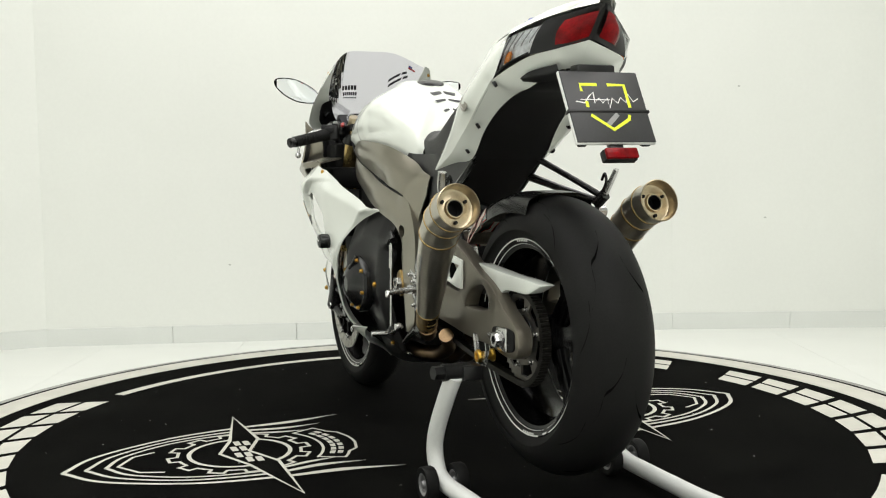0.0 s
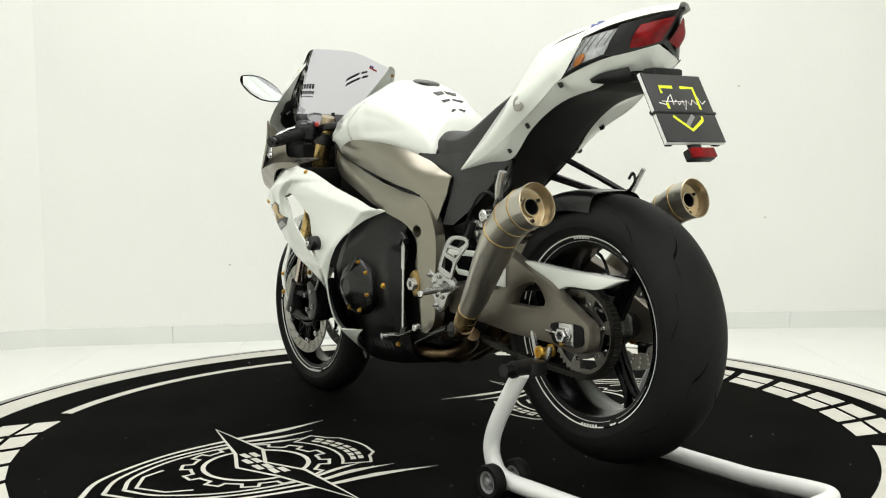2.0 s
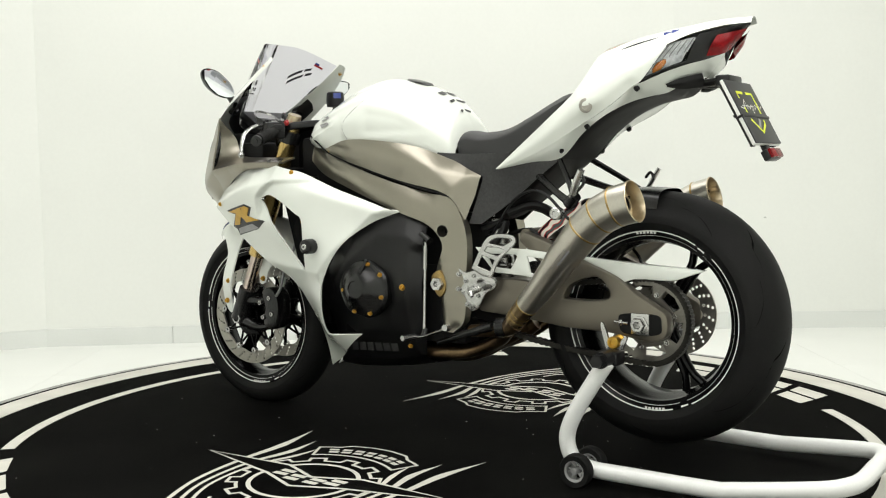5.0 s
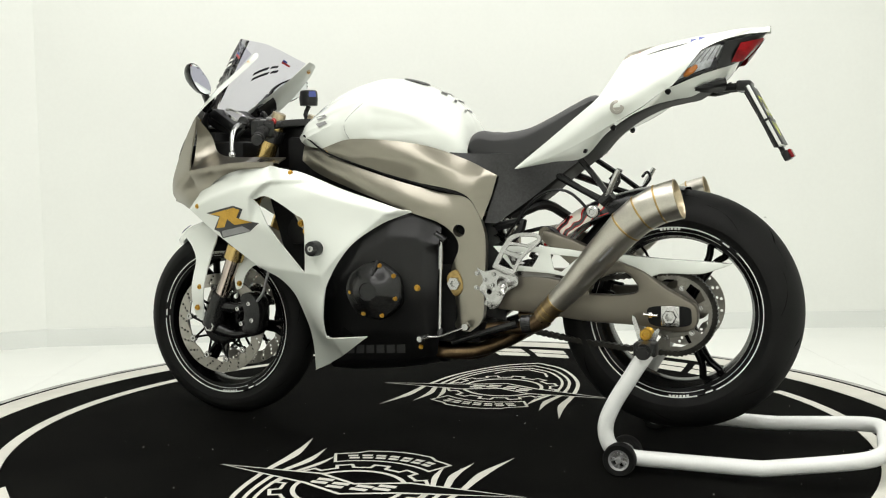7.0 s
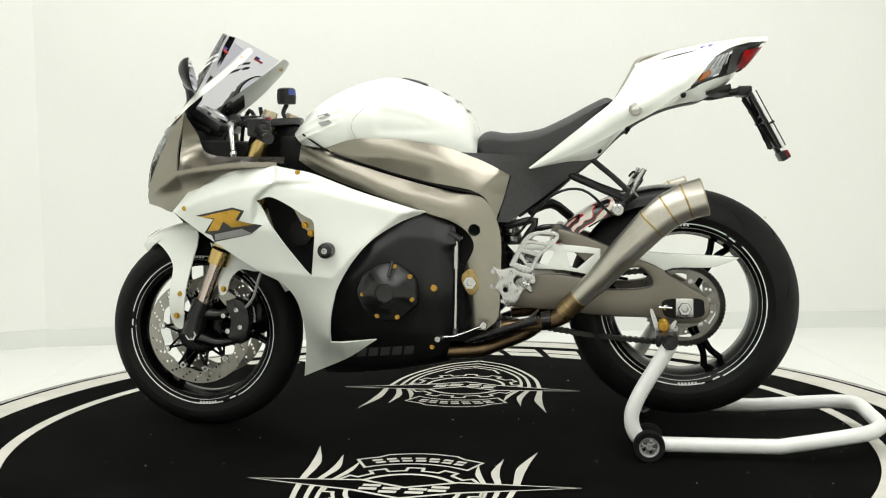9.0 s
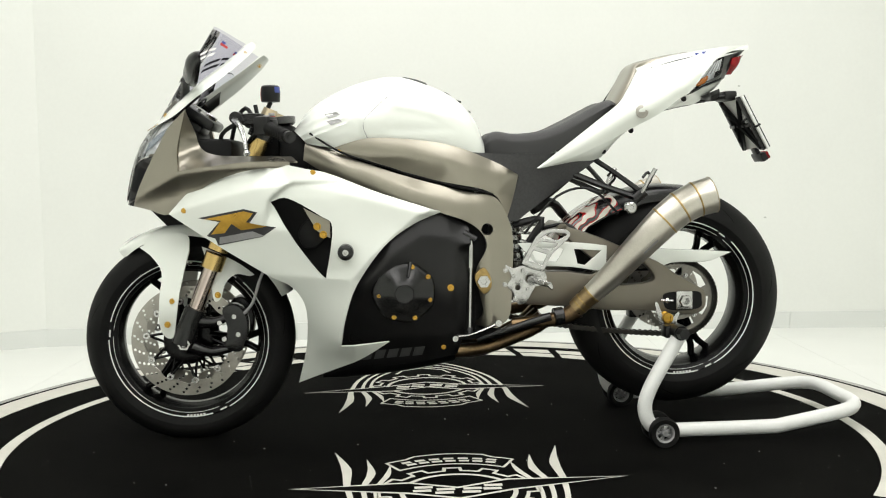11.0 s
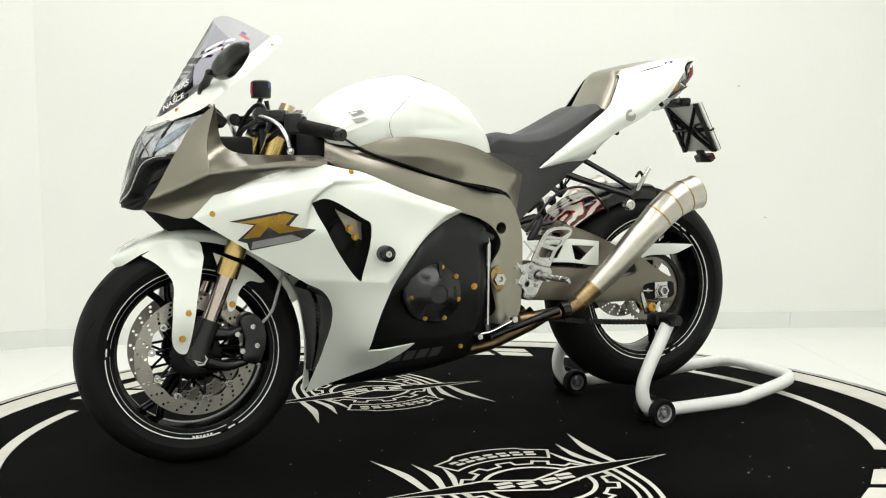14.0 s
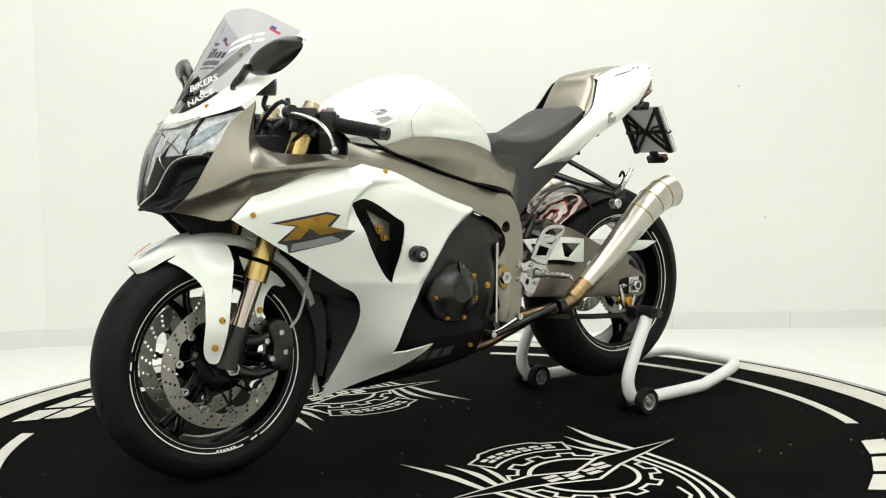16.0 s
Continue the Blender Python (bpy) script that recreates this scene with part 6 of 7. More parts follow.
for s in (1, -1):
    part("nose_panel", panel(NOSE, nose_y, 0.005, 0.0085, side=s), TITAN, bike, "satin titanium nose panel", 50)
    part("cockpit_ledge", panel(LEDGE, ledge_y, 0.004, 0.012, side=s), TITAN, bike, "satin titanium cockpit ledge", 50)
    hl = tagged(new("headlight"), "silver headlight reflectors behind the clear lens")
    hl.parent = bike
    skin("side_reflector", [[(s * 0.109, 0.840), (s * 0.139, 0.866), (s * 0.170, 0.883)], [(s * 0.110, 0.812), (s * 0.142, 0.832), (s * 0.168, 0.862)]], -0.004, BLUEREF, hl, "blue-tinted side reflector")
    skin("inner_reflector", [[(s * 0.004, 0.866), (s * 0.036, 0.864), (s * 0.074, 0.860)], [(s * 0.004, 0.826), (s * 0.030, 0.826), (s * 0.060, 0.830)], [(s * 0.004, 0.795), (s * 0.020, 0.797), (s * 0.040, 0.802)]], -0.003, FACET, hl, "faceted silver reflector")
    skin("inner_reflector", [[(s * 0.003, 0.800), (s * 0.012, 0.798), (s * 0.022, 0.792)], [(s * 0.003, 0.735), (s * 0.007, 0.734), (s * 0.011, 0.732)]], -0.003, FACET, hl)
    skin("bezel", [[(s * 0.058, 0.862), (s * 0.080, 0.862), (s * 0.100, 0.850)], [(s * 0.056, 0.855), (s * 0.078, 0.853), (s * 0.097, 0.842)]], -0.003, FACET, hl)
    for line, r in (([(0.006, 0.686), (0.024, 0.697), (0.055, 0.719), (0.076, 0.759), (0.095, 0.786), (0.123, 0.799), (0.158, 0.803)], 0.0030), ([(0.012, 0.855), (0.044, 0.837), (0.046, 0.796), (0.074, 0.768)], 0.0022), ([(0.044, 0.837), (0.075, 0.825), (0.105, 0.805)], 0.0016)):
        b = bmesh.new()
        tube(b, [(mask_x(y, z) + 0.003, s * y, z) for y, z in line], r, 8, 4)
        part("chrome_trim", b, ALLOY, hl)
    b = bmesh.new()
    tube(b, [(0.826, s * 0.078, 0.719), (0.806, s * 0.110, 0.738), (0.778, s * 0.138, 0.752)], [0.002, 0.006, 0.004], 8, 4, flat=0.4)
    part("intake_vane", b, MASKB, bike)
    b = bmesh.new()
    tube(b, [(0.775, s * 0.160, 0.807), (0.752, s * 0.174, 0.810)], 0.0055, 8, 1, flat=0.6)
    part("trim_clip", b, TITAN, bike)
    # black inner panel between nose and front wheel
    b = bmesh.new()
    plate(b, [(0.811, 0.662, 1), (0.67, 0.670, 1), (0.655, 0.66, 1), (0.655, 0.595, 1), (0.75, 0.598, 1)], 0.028, 0.035, 1)
    if s < 0:
        xform(b, Matrix.Diagonal((1, -1, 1, 1)))
        bmesh.ops.reverse_faces(b, faces=b.faces)
    part("inner_panel", b, CAVITY, bike, "matt black inner panel")
    # small gold script on the cowl, as bars
    for k in range(4):
        b = bmesh.new()
        tube(b, [(0.800 - k * 0.010, s * (0.062 + k * 0.014), 0.8775 + k * 0.0038), (0.794 - k * 0.010, s * (0.071 + k * 0.014), 0.8795 + k * 0.0038)], 0.0022, 6, 1, flat=0.4)
        part("sticker", b, WELD, bike)
    # white cowl strip along the screen
    rows = [[(0.812, 0, 0.866), (0.800, s * 0.055, 0.868), (0.762, s * 0.118, 0.888), (0.702, s * 0.190, 0.912), (0.652, s * 0.203, 0.950), (0.585, s * 0.200, 1.000), (0.516, s * 0.182, 1.058), (0.486, s * 0.167, 1.090)],
            [(0.795, 0, 0.886), (0.785, s * 0.050, 0.890), (0.752, s * 0.098, 0.908), (0.700, s * 0.155, 0.943), (0.645, s * 0.180, 0.985), (0.582, s * 0.186, 1.027), (0.515, s * 0.176, 1.078), (0.490, s * 0.163, 1.098)],
            [(0.778, 0, 0.903), (0.770, s * 0.042, 0.906), (0.742, s * 0.085, 0.925), (0.695, s * 0.118, 0.962), (0.635, s * 0.142, 1.008), (0.572, s * 0.152, 1.052), (0.515, s * 0.158, 1.095), (0.500, s * 0.155, 1.104)]]
    part("front_cowl", loft(rows, 4, 4), PEARL, bike, "pearl white front cowl", 60)
    ends = [[Vector(p).lerp(Vector(q), f) for p, q in zip(rows[0], rows[2])] for f in (0.22, 0.5, 0.85)]
    ends[1] = [Vector(p) for p in rows[1]]
    inner = [[(p.x - 0.012, p.y - s * (0.016 if abs(p.y) > 0.03 else 0), p.z - 0.002) for p in r[:5]] for r in ends]
    part("cowl_lining", loft(inner, 4, 4), BLACKP, bike, "black inner lining of the cowl", 60)
    b = bmesh.new()
    bolt(b, 0.742, s * 0.105, 0.916, 0.005, 0.004, s)
    part("bolt", b, GOLD, bike)
    b = bmesh.new()
    bolt(b, 0.515, s * 0.174, 1.075, 0.005, 0.004, s)
    part("bolt", b, GOLD, bike)
    # mirror
    mir = tagged(new("mirror"), "black teardrop mirror")
    mir.parent = bike
    rows = []
    for y, zc, hh, xx in ((0.165, 1.000, 0.008, 0.655), (0.185, 1.008, 0.022, 0.650), (0.215, 1.016, 0.032, 0.643), (0.255, 1.026, 0.037, 0.632), (0.295, 1.037, 0.030, 0.621), (0.325, 1.047, 0.016, 0.612), (0.334, 1.050, 0.004, 0.609)):
        ring = []
        for k in range(9):
            t = math.pi * k / 8
            ring.append((xx + 0.030 * min(1, hh / 0.03) * math.sin(t), s * y, zc + hh * math.cos(t)))
        rows.append(ring)
    part("housing", loft(rows, 4, 2), SATINB, mir)
    b = bmesh.new()
    gl = [(y, zc, hh, xx) for y, zc, hh, xx in ((0.170, 1.002, 0.006, 0.6525), (0.185, 1.008, 0.019, 0.649), (0.215, 1.016, 0.029, 0.642), (0.255, 1.026, 0.034, 0.631), (0.295, 1.037, 0.027, 0.620), (0.325, 1.047, 0.013, 0.611))]
    rim_l = [b.verts.new((xx - 0.002, s * y, zc + hh)) for y, zc, hh, xx in gl] + [b.verts.new((xx - 0.002, s * y, zc - hh)) for y, zc, hh, xx in reversed(gl)]
    b.faces.new(rim_l)
    part("glass", b, MIRROR, mir, "mirror glass", 0)
    b = bmesh.new()
    tube(b, [(0.672, s * 0.185, 1.004), (0.676, s * 0.165, 0.990), (0.684, s * 0.135, 0.962), (0.68, s * 0.15, 0.945)], [0.014, 0.011, 0.013, 0.016], 10, 4, flat=0.7)
    part("stalk", b, SATINB, mir)
SCR = [
    [(0.779, 0, 0.902), (0.771, 0.045, 0.905), (0.742, 0.086, 0.924)],
    [(0.742, 0, 0.965), (0.730, 0.062, 0.966), (0.694, 0.119, 0.963)],
    [(0.700, 0, 1.034), (0.684, 0.076, 1.032), (0.634, 0.143, 1.009)],
    [(0.655, 0, 1.108), (0.635, 0.086, 1.103), (0.571, 0.153, 1.053)],
    [(0.622, 0, 1.162), (0.600, 0.085, 1.154), (0.515, 0.159, 1.100)]]
scr = part("windscreen", loft(SCR, 7, 7, both=True), SCREEN, bike, "smoke-tinted bubble windscreen", 0)


def on_screen(f, g):
    """A point just outside the screen: f up the screen (0 to 1), g to its left (-1 to 1)."""
    k = min(3, int(f * 4))
    q = f * 4 - k
    a, b = SCR[k], SCR[k + 1]

    def cross(r, g):
        g2 = abs(g)
        p = [Vector(v) for v in r]
        return p[0] * (1 - g2) * (1 - g2) + (p[1] * 2 - (p[0] + p[2]) * 0.5) * 2 * g2 * (1 - g2) + p[2] * g2 * g2
    v = cross(a, g).lerp(cross(b, g), q)
    return Vector((v.x + 0.003, math.copysign(v.y + 0.0015, g) if g else 0, v.z + 0.0015))


def screen_bar(f0, f1, g0, g1, material, slant=0.0):
    b = bmesh.new()
    vs = [b.verts.new(on_screen(f, g)) for f, g in ((f0, g0), (f0, g1), (f1, g1 + slant), (f1, g0 + slant))]
    b.faces.new(vs)
    part("sticker", b, material, scr, "", 0)


def screen_word(f0, g0, k0, k1, material, sgn):
    """A plain slanting band on the screen in place of a printed word."""
    b = bmesh.new()
    cols = []
    for k in np.linspace(k0, k1, 5):
        cols.append([b.verts.new(on_screen(f0 + k * 0.026 + d, sgn * (g0 + k * 0.040))) for d in (0.0, 0.036)])
    for p, q in zip(cols, cols[1:]):
        b.faces.new((p[0], q[0], q[1], p[1]))
    part("sticker", b, material, scr, "", 0)


for row, (f, words) in enumerate(((0.60, ((0, 4.4), (5.0, 7.0))), (0.545, ((0, 4.8), (5.4, 7.2))))):
    for sgn in (1, -1):
        for k0, k1 in words:
            screen_word(f, 0.50 + row * 0.03, k0, k1, DARKPRINT if sgn < 0 else WHITEP, sgn)
for sgn in (1, -1):
    screen_bar(0.86, 0.885, sgn * 0.78, sgn * 0.90, REDFLAT)
    screen_bar(0.885, 0.91, sgn * 0.78, sgn * 0.84, BLUEFLAT)
for f0, f1, n, g0, w in ((0.50, 0.55, 5, 0.14, 0.060), (0.435, 0.475, 7, 0.12, 0.042), (0.40, 0.415, 10, 0.12, 0.028)):
    for k in range(n):
        screen_bar(f0, f1, g0 + k * w * 1.3, g0 + k * w * 1.3 + w, DARKPRINT)


def lettering(text, a, b):
    """White letters from one point of the screen to another."""
    cu = bpy.data.curves.new("lettering", "FONT")
    cu.body, cu.size, cu.align_x, cu.align_y = text, 0.1, "CENTER", "CENTER"
    cu.offset = 0.002
    ob = bpy.data.objects.new("lettering", cu)
    me = bpy.data.meshes.new_from_object(ob)
    bpy.data.objects.remove(ob)
    me.materials.append(WHITEP)
    pa, pb = on_screen(*a), on_screen(*b)
    u = pb - pa
    mid = ((a[0] + b[0]) / 2, (a[1] + b[1]) / 2)
    up = on_screen(mid[0] + 0.08, mid[1] - 0.03) - on_screen(mid[0] - 0.08, mid[1] + 0.03)
    size = u.length / (max(v.co.x for v in me.vertices) - min(v.co.x for v in me.vertices))
    u = u.normalized()
    up = (up - u * up.dot(u)).normalized()
    nrm = u.cross(up)
    for v in me.vertices:
        v.co *= size
    o = new("lettering", me)
    o.parent = scr
    o.matrix_basis = Matrix.Translation(on_screen(*mid) + nrm * 0.003) @ Matrix((u, up, nrm)).transposed().to_4x4()


for txt, p0, p1 in (("BIKERS", (0.205, 0.29), (0.325, 0.73)), ("SI", (0.172, 0.595), (0.186, 0.655)), ("NASCE", (0.045, 0.56), (0.165, 0.92))):
    lettering(txt, p0, p1)

# cockpit
DASH = Matrix.Translation((0.655, 0, 0.925)) @ Matrix.Rotation(radians(-34), 4, "Y")
b = bmesh.new()
box(b, -0.055, 0.055, -0.095, 0.095, -0.03, 0.0, 0.010)
box(b, -0.03, 0.06, -0.075, 0.075, -0.06, -0.028, 0.010)
xform(b, DASH)
dash = part("instrument_panel", b, BLACKP, bike, "black instrument panel")
b = bmesh.new()
lathe(b, [(0.038, 0.001), (0.041, 0.008), (0.0445, 0.008), (0.046, -0.004)], 32, "z")
xform(b, DASH @ Matrix.Translation((0.0, 0.03, 0.0)))
part("dial_ring", b, ALLOY, dash, "silver dial ring")
b = bmesh.new()
lathe(b, [(0.0001, 0.003), (0.038, 0.003)], 32, "z")
xform(b, DASH @ Matrix.Translation((0.0, 0.03, 0.0)))
part("dial_face", b, GREYPRINT, dash)
block("cockpit_inner", [(0.66, 0.74, -0.14, 0.14, 0.70, 0.88), (0.56, 0.68, -0.145, 0.145, 0.70, 0.85), (0.45, 0.72, -0.19, 0.19, 0.70, 0.770)], CAVITY, "", 0.015)
b = bmesh.new()
plate(b, [(0.40, 0.0), (0.42, 0.085), (0.455, 0.135), (0.50, 0.130), (0.515, 0.095), (0.50, 0.04), (0.52, 0.0), (0.50, -0.04), (0.515, -0.095), (0.50, -0.130), (0.455, -0.135), (0.42, -0.085)], 0, 0.022, 3, 0.004)
xform(b, Matrix.Translation((0, 0, 0.885)) @ Matrix.Rotation(radians(90), 4, "X"))
for v in b.verts:
    v.co.z = 0.885 + (v.co.z - 0.885) * 1.0 + (0.45 - v.co.x) * 0.20
part("top_yoke", b, SATINB, bike, "black top yoke")
bm = bmesh.new()
plate(bm, [(0.47, 0.10), (0.53, 0.13), (0.56, 0.10), (0.55, 0.0), (0.56, -0.10), (0.53, -0.13), (0.47, -0.10)], 0, 0.035, 3, 0.005)
xform(bm, Matrix.Translation((0.05, 0, 0.70)) @ Matrix.Rotation(radians(90), 4, "X"))
part("lower_yoke", bm, SATINB, bike)
for s in (1, -1):
    fk = tagged(new("fork_leg"), "gold and chrome upside-down fork leg")
    fk.parent = bike
    top, bot = Vector((0.468, s * 0.105, 0.905)), Vector((0.712, s * 0.105, 0.300))

    def fpt(z):
        f = (0.905 - z) / 0.605
        return top.lerp(bot, f)
    b = bmesh.new()
    tube(b, [fpt(0.90), fpt(0.56)], 0.0265, 24, 1)
    tube(b, [fpt(0.565), fpt(0.545)], 0.0285, 24, 1)
    tube(b, [fpt(0.535), fpt(0.495)], 0.0300, 24, 1)
    part("upper_tube", b, FORKGOLD, fk, "gold fork tube")
    b = bmesh.new()
    tube(b, [fpt(0.93), fpt(0.895)], [0.020, 0.024], 20, 1)
    part("fork_cap", b, ENDRING, fk, "champagne fork cap")
    b = bmesh.new()
    tube(b, [fpt(0.50), fpt(0.36)], 0.0215, 24, 1)
    part("slider_tube", b, CHROME, fk, "polished fork slider")
    b = bmesh.new()
    tube(b, [fpt(0.385), fpt(0.33), Vector((0.715, s * 0.107, 0.285))], [0.030, 0.031, 0.033], 20, 3)
    tube(b, [fpt(0.35) + Vector((-0.01, 0, 0)), Vector((0.63, s * 0.105, 0.345)), Vector((0.59, s * 0.105, 0.36))], [0.022, 0.014, 0.010], 12, 3)
    tube(b, [Vector((0.70, s * 0.106, 0.28)), Vector((0.64, s * 0.105, 0.262)), Vector((0.585, s * 0.104, 0.270))], [0.022, 0.014, 0.010], 12, 3)
    part("fork_foot", b, SATINB, fk, "black fork foot")
    b = bmesh.new()
    lathe(b, [(0.0001, 0.006), (0.0115, 0.006), (0.0125, 0.016), (0.0175, 0.016), (0.0195, 0.012), (0.0195, 0.0)], 6, "y")
    xform(b, Matrix.Translation((0.709, s * 0.120, 0.290)) @ Matrix.Diagonal((1, s, 1, 1)))
    part("axle_end", b, ALLOY, fk, "hollow hexagonal axle end")
    # caliper
    cal = tagged(new("front_caliper"), "black radial front brake caliper")
    cal.parent = bike
    b = bmesh.new()
    plate(b, [(0.575, 0.395), (0.545, 0.375), (0.535, 0.330), (0.548, 0.275), (0.570, 0.262), (0.600, 0.280), (0.592, 0.33), (0.605, 0.38)], 0.060, 0.122, 3, 0.006)
    if s < 0:
        xform(b, Matrix.Diagonal((1, -1, 1, 1)))
        bmesh.ops.reverse_faces(b, faces=b.faces)
    part("body", b, SATINB, cal)
    for x, z in ((0.572, 0.362), (0.562, 0.312), (0.612, 0.345), (0.600, 0.300)):
        b = bmesh.new()
        lathe(b, [(0.0001, 0.001), (0.004, 0.001), (0.0045, 0.004), (0.0065, 0.004), (0.0075, 0.0), (0.0075, -0.01)], 16, "y")
        xform(b, Matrix.Translation((x, s * 0.122, z)) @ Matrix.Diagonal((1, s, 1, 1)))
        part("bolt", b, ALLOY, cal)
    b = bmesh.new()
    tube(b, [(0.545, s * 0.118, 0.37), (0.52, s * 0.122, 0.40), (0.50, s * 0.122, 0.46), (0.47, s * 0.10, 0.54), (0.46, s * 0.06, 0.66)], 0.0042, 8, 5)
    part("brake_hose", b, GREYPRINT, cal)
    # discs
    b = disc(0.119, 0.155, 0.005, 24)
    xform(b, Matrix.Translation((0, s * 0.072, 0)))
    dk = part("brake_disc", b, DISC, front, "drilled front brake disc")
    for k in range(10):
        a = 2 * math.pi * k / 10 + 0.15
        b = bmesh.new()
        lathe(b, [(0.0035, 0.002), (0.004, 0.007), (0.0095, 0.007), (0.0105, 0.004), (0.0105, -0.004)], 14, "y")
        xform(b, Matrix.Translation((0.113 * math.cos(a), s * 0.073, 0.113 * math.sin(a))) @ Matrix.Diagonal((1, s, 1, 1)))
        part("bobbin", b, ALLOY, front)
        b = bmesh.new()
        for da in (-0.22, 0.22):
            tube(b, [(0.062 * math.cos(a + da), s * 0.066, 0.062 * math.sin(a + da)), (0.090 * math.cos(a + da * 0.25), s * 0.070, 0.090 * math.sin(a + da * 0.25)), (0.108 * math.cos(a), s * 0.071, 0.108 * math.sin(a))], 0.0038, 6, 2)
        part("carrier_arm", b, RIMB, front)
    b = bmesh.new()
    lathe(b, [(0.030, s * 0.060), (0.066, s * 0.062), (0.068, s * 0.068), (0.058, s * 0.070), (0.030, s * 0.068)], 30, "y", close=True)
    part("carrier_ring", b, RIMB, front)
    # handlebar, switchgear, lever
    hb = tagged(new("handlebar"), "black clip-on handlebar with lever")
    hb.parent = bike
    b = bmesh.new()
    tube(b, [(0.498, s * 0.105, 0.868), (0.47, s * 0.165, 0.878), (0.440, s * 0.235, 0.868)], 0.012, 12, 3)
    tube(b, [fpt(0.885), fpt(0.85)], 0.036, 20, 1)
    part("bar", b, SATINB, hb)
    b = bmesh.new()
    tube(b, [(0.455, s * 0.205, 0.874), (0.425, s * 0.268, 0.861), (0.397, s * 0.325, 0.849)], [0.019, 0.0165, 0.0170], 18, 5)
    grip = part("grip", b, RUBBER, hb, "ribbed rubber grip")
    for k in range(9):
        b = bmesh.new()
        f = k / 9
        p = Vector((0.448, s * 0.220, 0.871)).lerp(Vector((0.402, s * 0.315, 0.851)), f)
        d = Vector((-0.058, s * 0.12, -0.025)).normalized()
        lathe(b, [(0.0165, -0.002), (0.0182, 0), (0.0165, 0.002)], 14, "z")
        xform(b, Matrix.Translation(p) @ d.to_track_quat("Z", "Y").to_matrix().to_4x4())
        part("grip_rib", b, RUBBER, grip)
    b = bmesh.new()
    tube(b, [(0.400, s * 0.320, 0.850), (0.390, s * 0.340, 0.846)], 0.0155, 16, 1)
    tube(b, [(0.391, s * 0.338, 0.8465), (0.389, s * 0.343, 0.8455)], 0.006, 10, 1)
    part("bar_end", b, SATINB, hb)
    b = bmesh.new()
    box(b, -0.022, 0.022, -0.028, 0.028, -0.024, 0.026, 0.007)
    box(b, -0.03, -0.018, -0.015, 0.012, 0.0, 0.018, 0.003)
    xform(b, Matrix.Translation((0.466, s * 0.188, 0.880)) @ Matrix.Rotation(radians(s * -26), 4, "Z"))
    part("switchgear", b, BLACKP, hb)
    b = bmesh.new()
    box(b, -0.03, 0.03, -0.022, 0.022, -0.016, 0.014, 0.006)
    xform(b, Matrix.Translation((0.505, s * 0.150, 0.902)) @ Matrix.Rotation(radians(s * -30), 4, "Z"))
    part("master_cylinder", b, SATINB, hb)
    for q, (dx, dy, dz) in enumerate(((0.0, 0.0, 0.022), (0.018, 0.012, 0.012), (-0.012, -0.014, 0.028))):
        b = bmesh.new()
        box(b, -0.008, 0.008, -0.006, 0.006, -0.004, 0.004, 0.002)
        xform(b, Matrix.Translation((0.462 + dx, s * (0.190 + dy), 0.884 + dz)))
        part("switch", b, GREYPRINT, hb)
    b = bmesh.new()
    tube(b, [(0.500, s * 0.150, 0.893), (0.545, s * 0.150, 0.905)], [0.013, 0.015], 12, 1)
    tube(b, [(0.545, s * 0.135, 0.905), (0.548, s * 0.165, 0.905)], 0.017, 12, 1)
    part("perch", b, SATINB, hb)
    b = bmesh.new()
    tube(b, [(0.552, s * 0.142, 0.905), (0.546, s * 0.185, 0.897), (0.533, s * 0.225, 0.886), (0.521, s * 0.258, 0.869), (0.511, s * 0.278, 0.842), (0.507, s * 0.285, 0.818)], [0.010, 0.009, 0.0085, 0.007, 0.006, 0.0055], 10, 5, flat=0.6)
    lathe(b, [(0.0001, -0.010), (0.007, -0.007), (0.010, 0), (0.007, 0.007), (0.0001, 0.010)], 14, "z")
    xform(b, Matrix.Translation((0.506, s * 0.286, 0.809)), b.verts[-70:])
    part("lever", b, ALLOY, hb, "bare aluminium ball-ended lever")
b = bmesh.new()
lathe(b, [(0.0001, 0.026), (0.022, 0.026), (0.027, 0.022), (0.029, 0.0), (0.027, -0.022), (0.0001, -0.024)], 24, "z")
xform(b, Matrix.Translation((0.478, -0.105, 0.985)))
rsv = part("fluid_reservoir", b, BLACKP, bike, "fluid reservoir in a striped sleeve")
b = bmesh.new()
lathe(b, [(0.0278, 0.020), (0.0298, 0.0), (0.0280, -0.018)], 12, "z", start=radians(5), sweep=radians(22))
xform(b, Matrix.Translation((0.478, -0.105, 0.985)))
part("sleeve_print", b, REDFLAT, rsv)
b = bmesh.new()
lathe(b, [(0.0280, 0.021), (0.0299, 0.004)], 8, "z", start=radians(120), sweep=radians(50))
xform(b, Matrix.Translation((0.478, -0.105, 0.985)))
part("sleeve_print", b, BLUEFLAT, rsv)
b = bmesh.new()
tube(b, [(0.478, -0.105, 0.962), (0.488, -0.10, 0.935), (0.47, -0.09, 0.91)], 0.007, 8, 3)
part("cockpit_cable", b, BLACKP, bike)
b = bmesh.new()
tube(b, [(0.505, 0.09, 0.905), (0.53, 0.08, 0.935), (0.56, 0.05, 0.90), (0.58, 0.02, 0.84)], 0.006, 8, 3)
part("cockpit_cable", b, BLACKP, bike)
b = bmesh.new()
tube(b, [(0.47, 0.165, 0.88), (0.52, 0.12, 0.84), (0.50, 0.07, 0.80)], 0.005, 8, 3)
part("cockpit_cable", b, BLACKP, bike)
b = bmesh.new()
tube(b, [(0.50, 0.06, 0.915), (0.505, 0.062, 0.945)], 0.006, 8, 1)
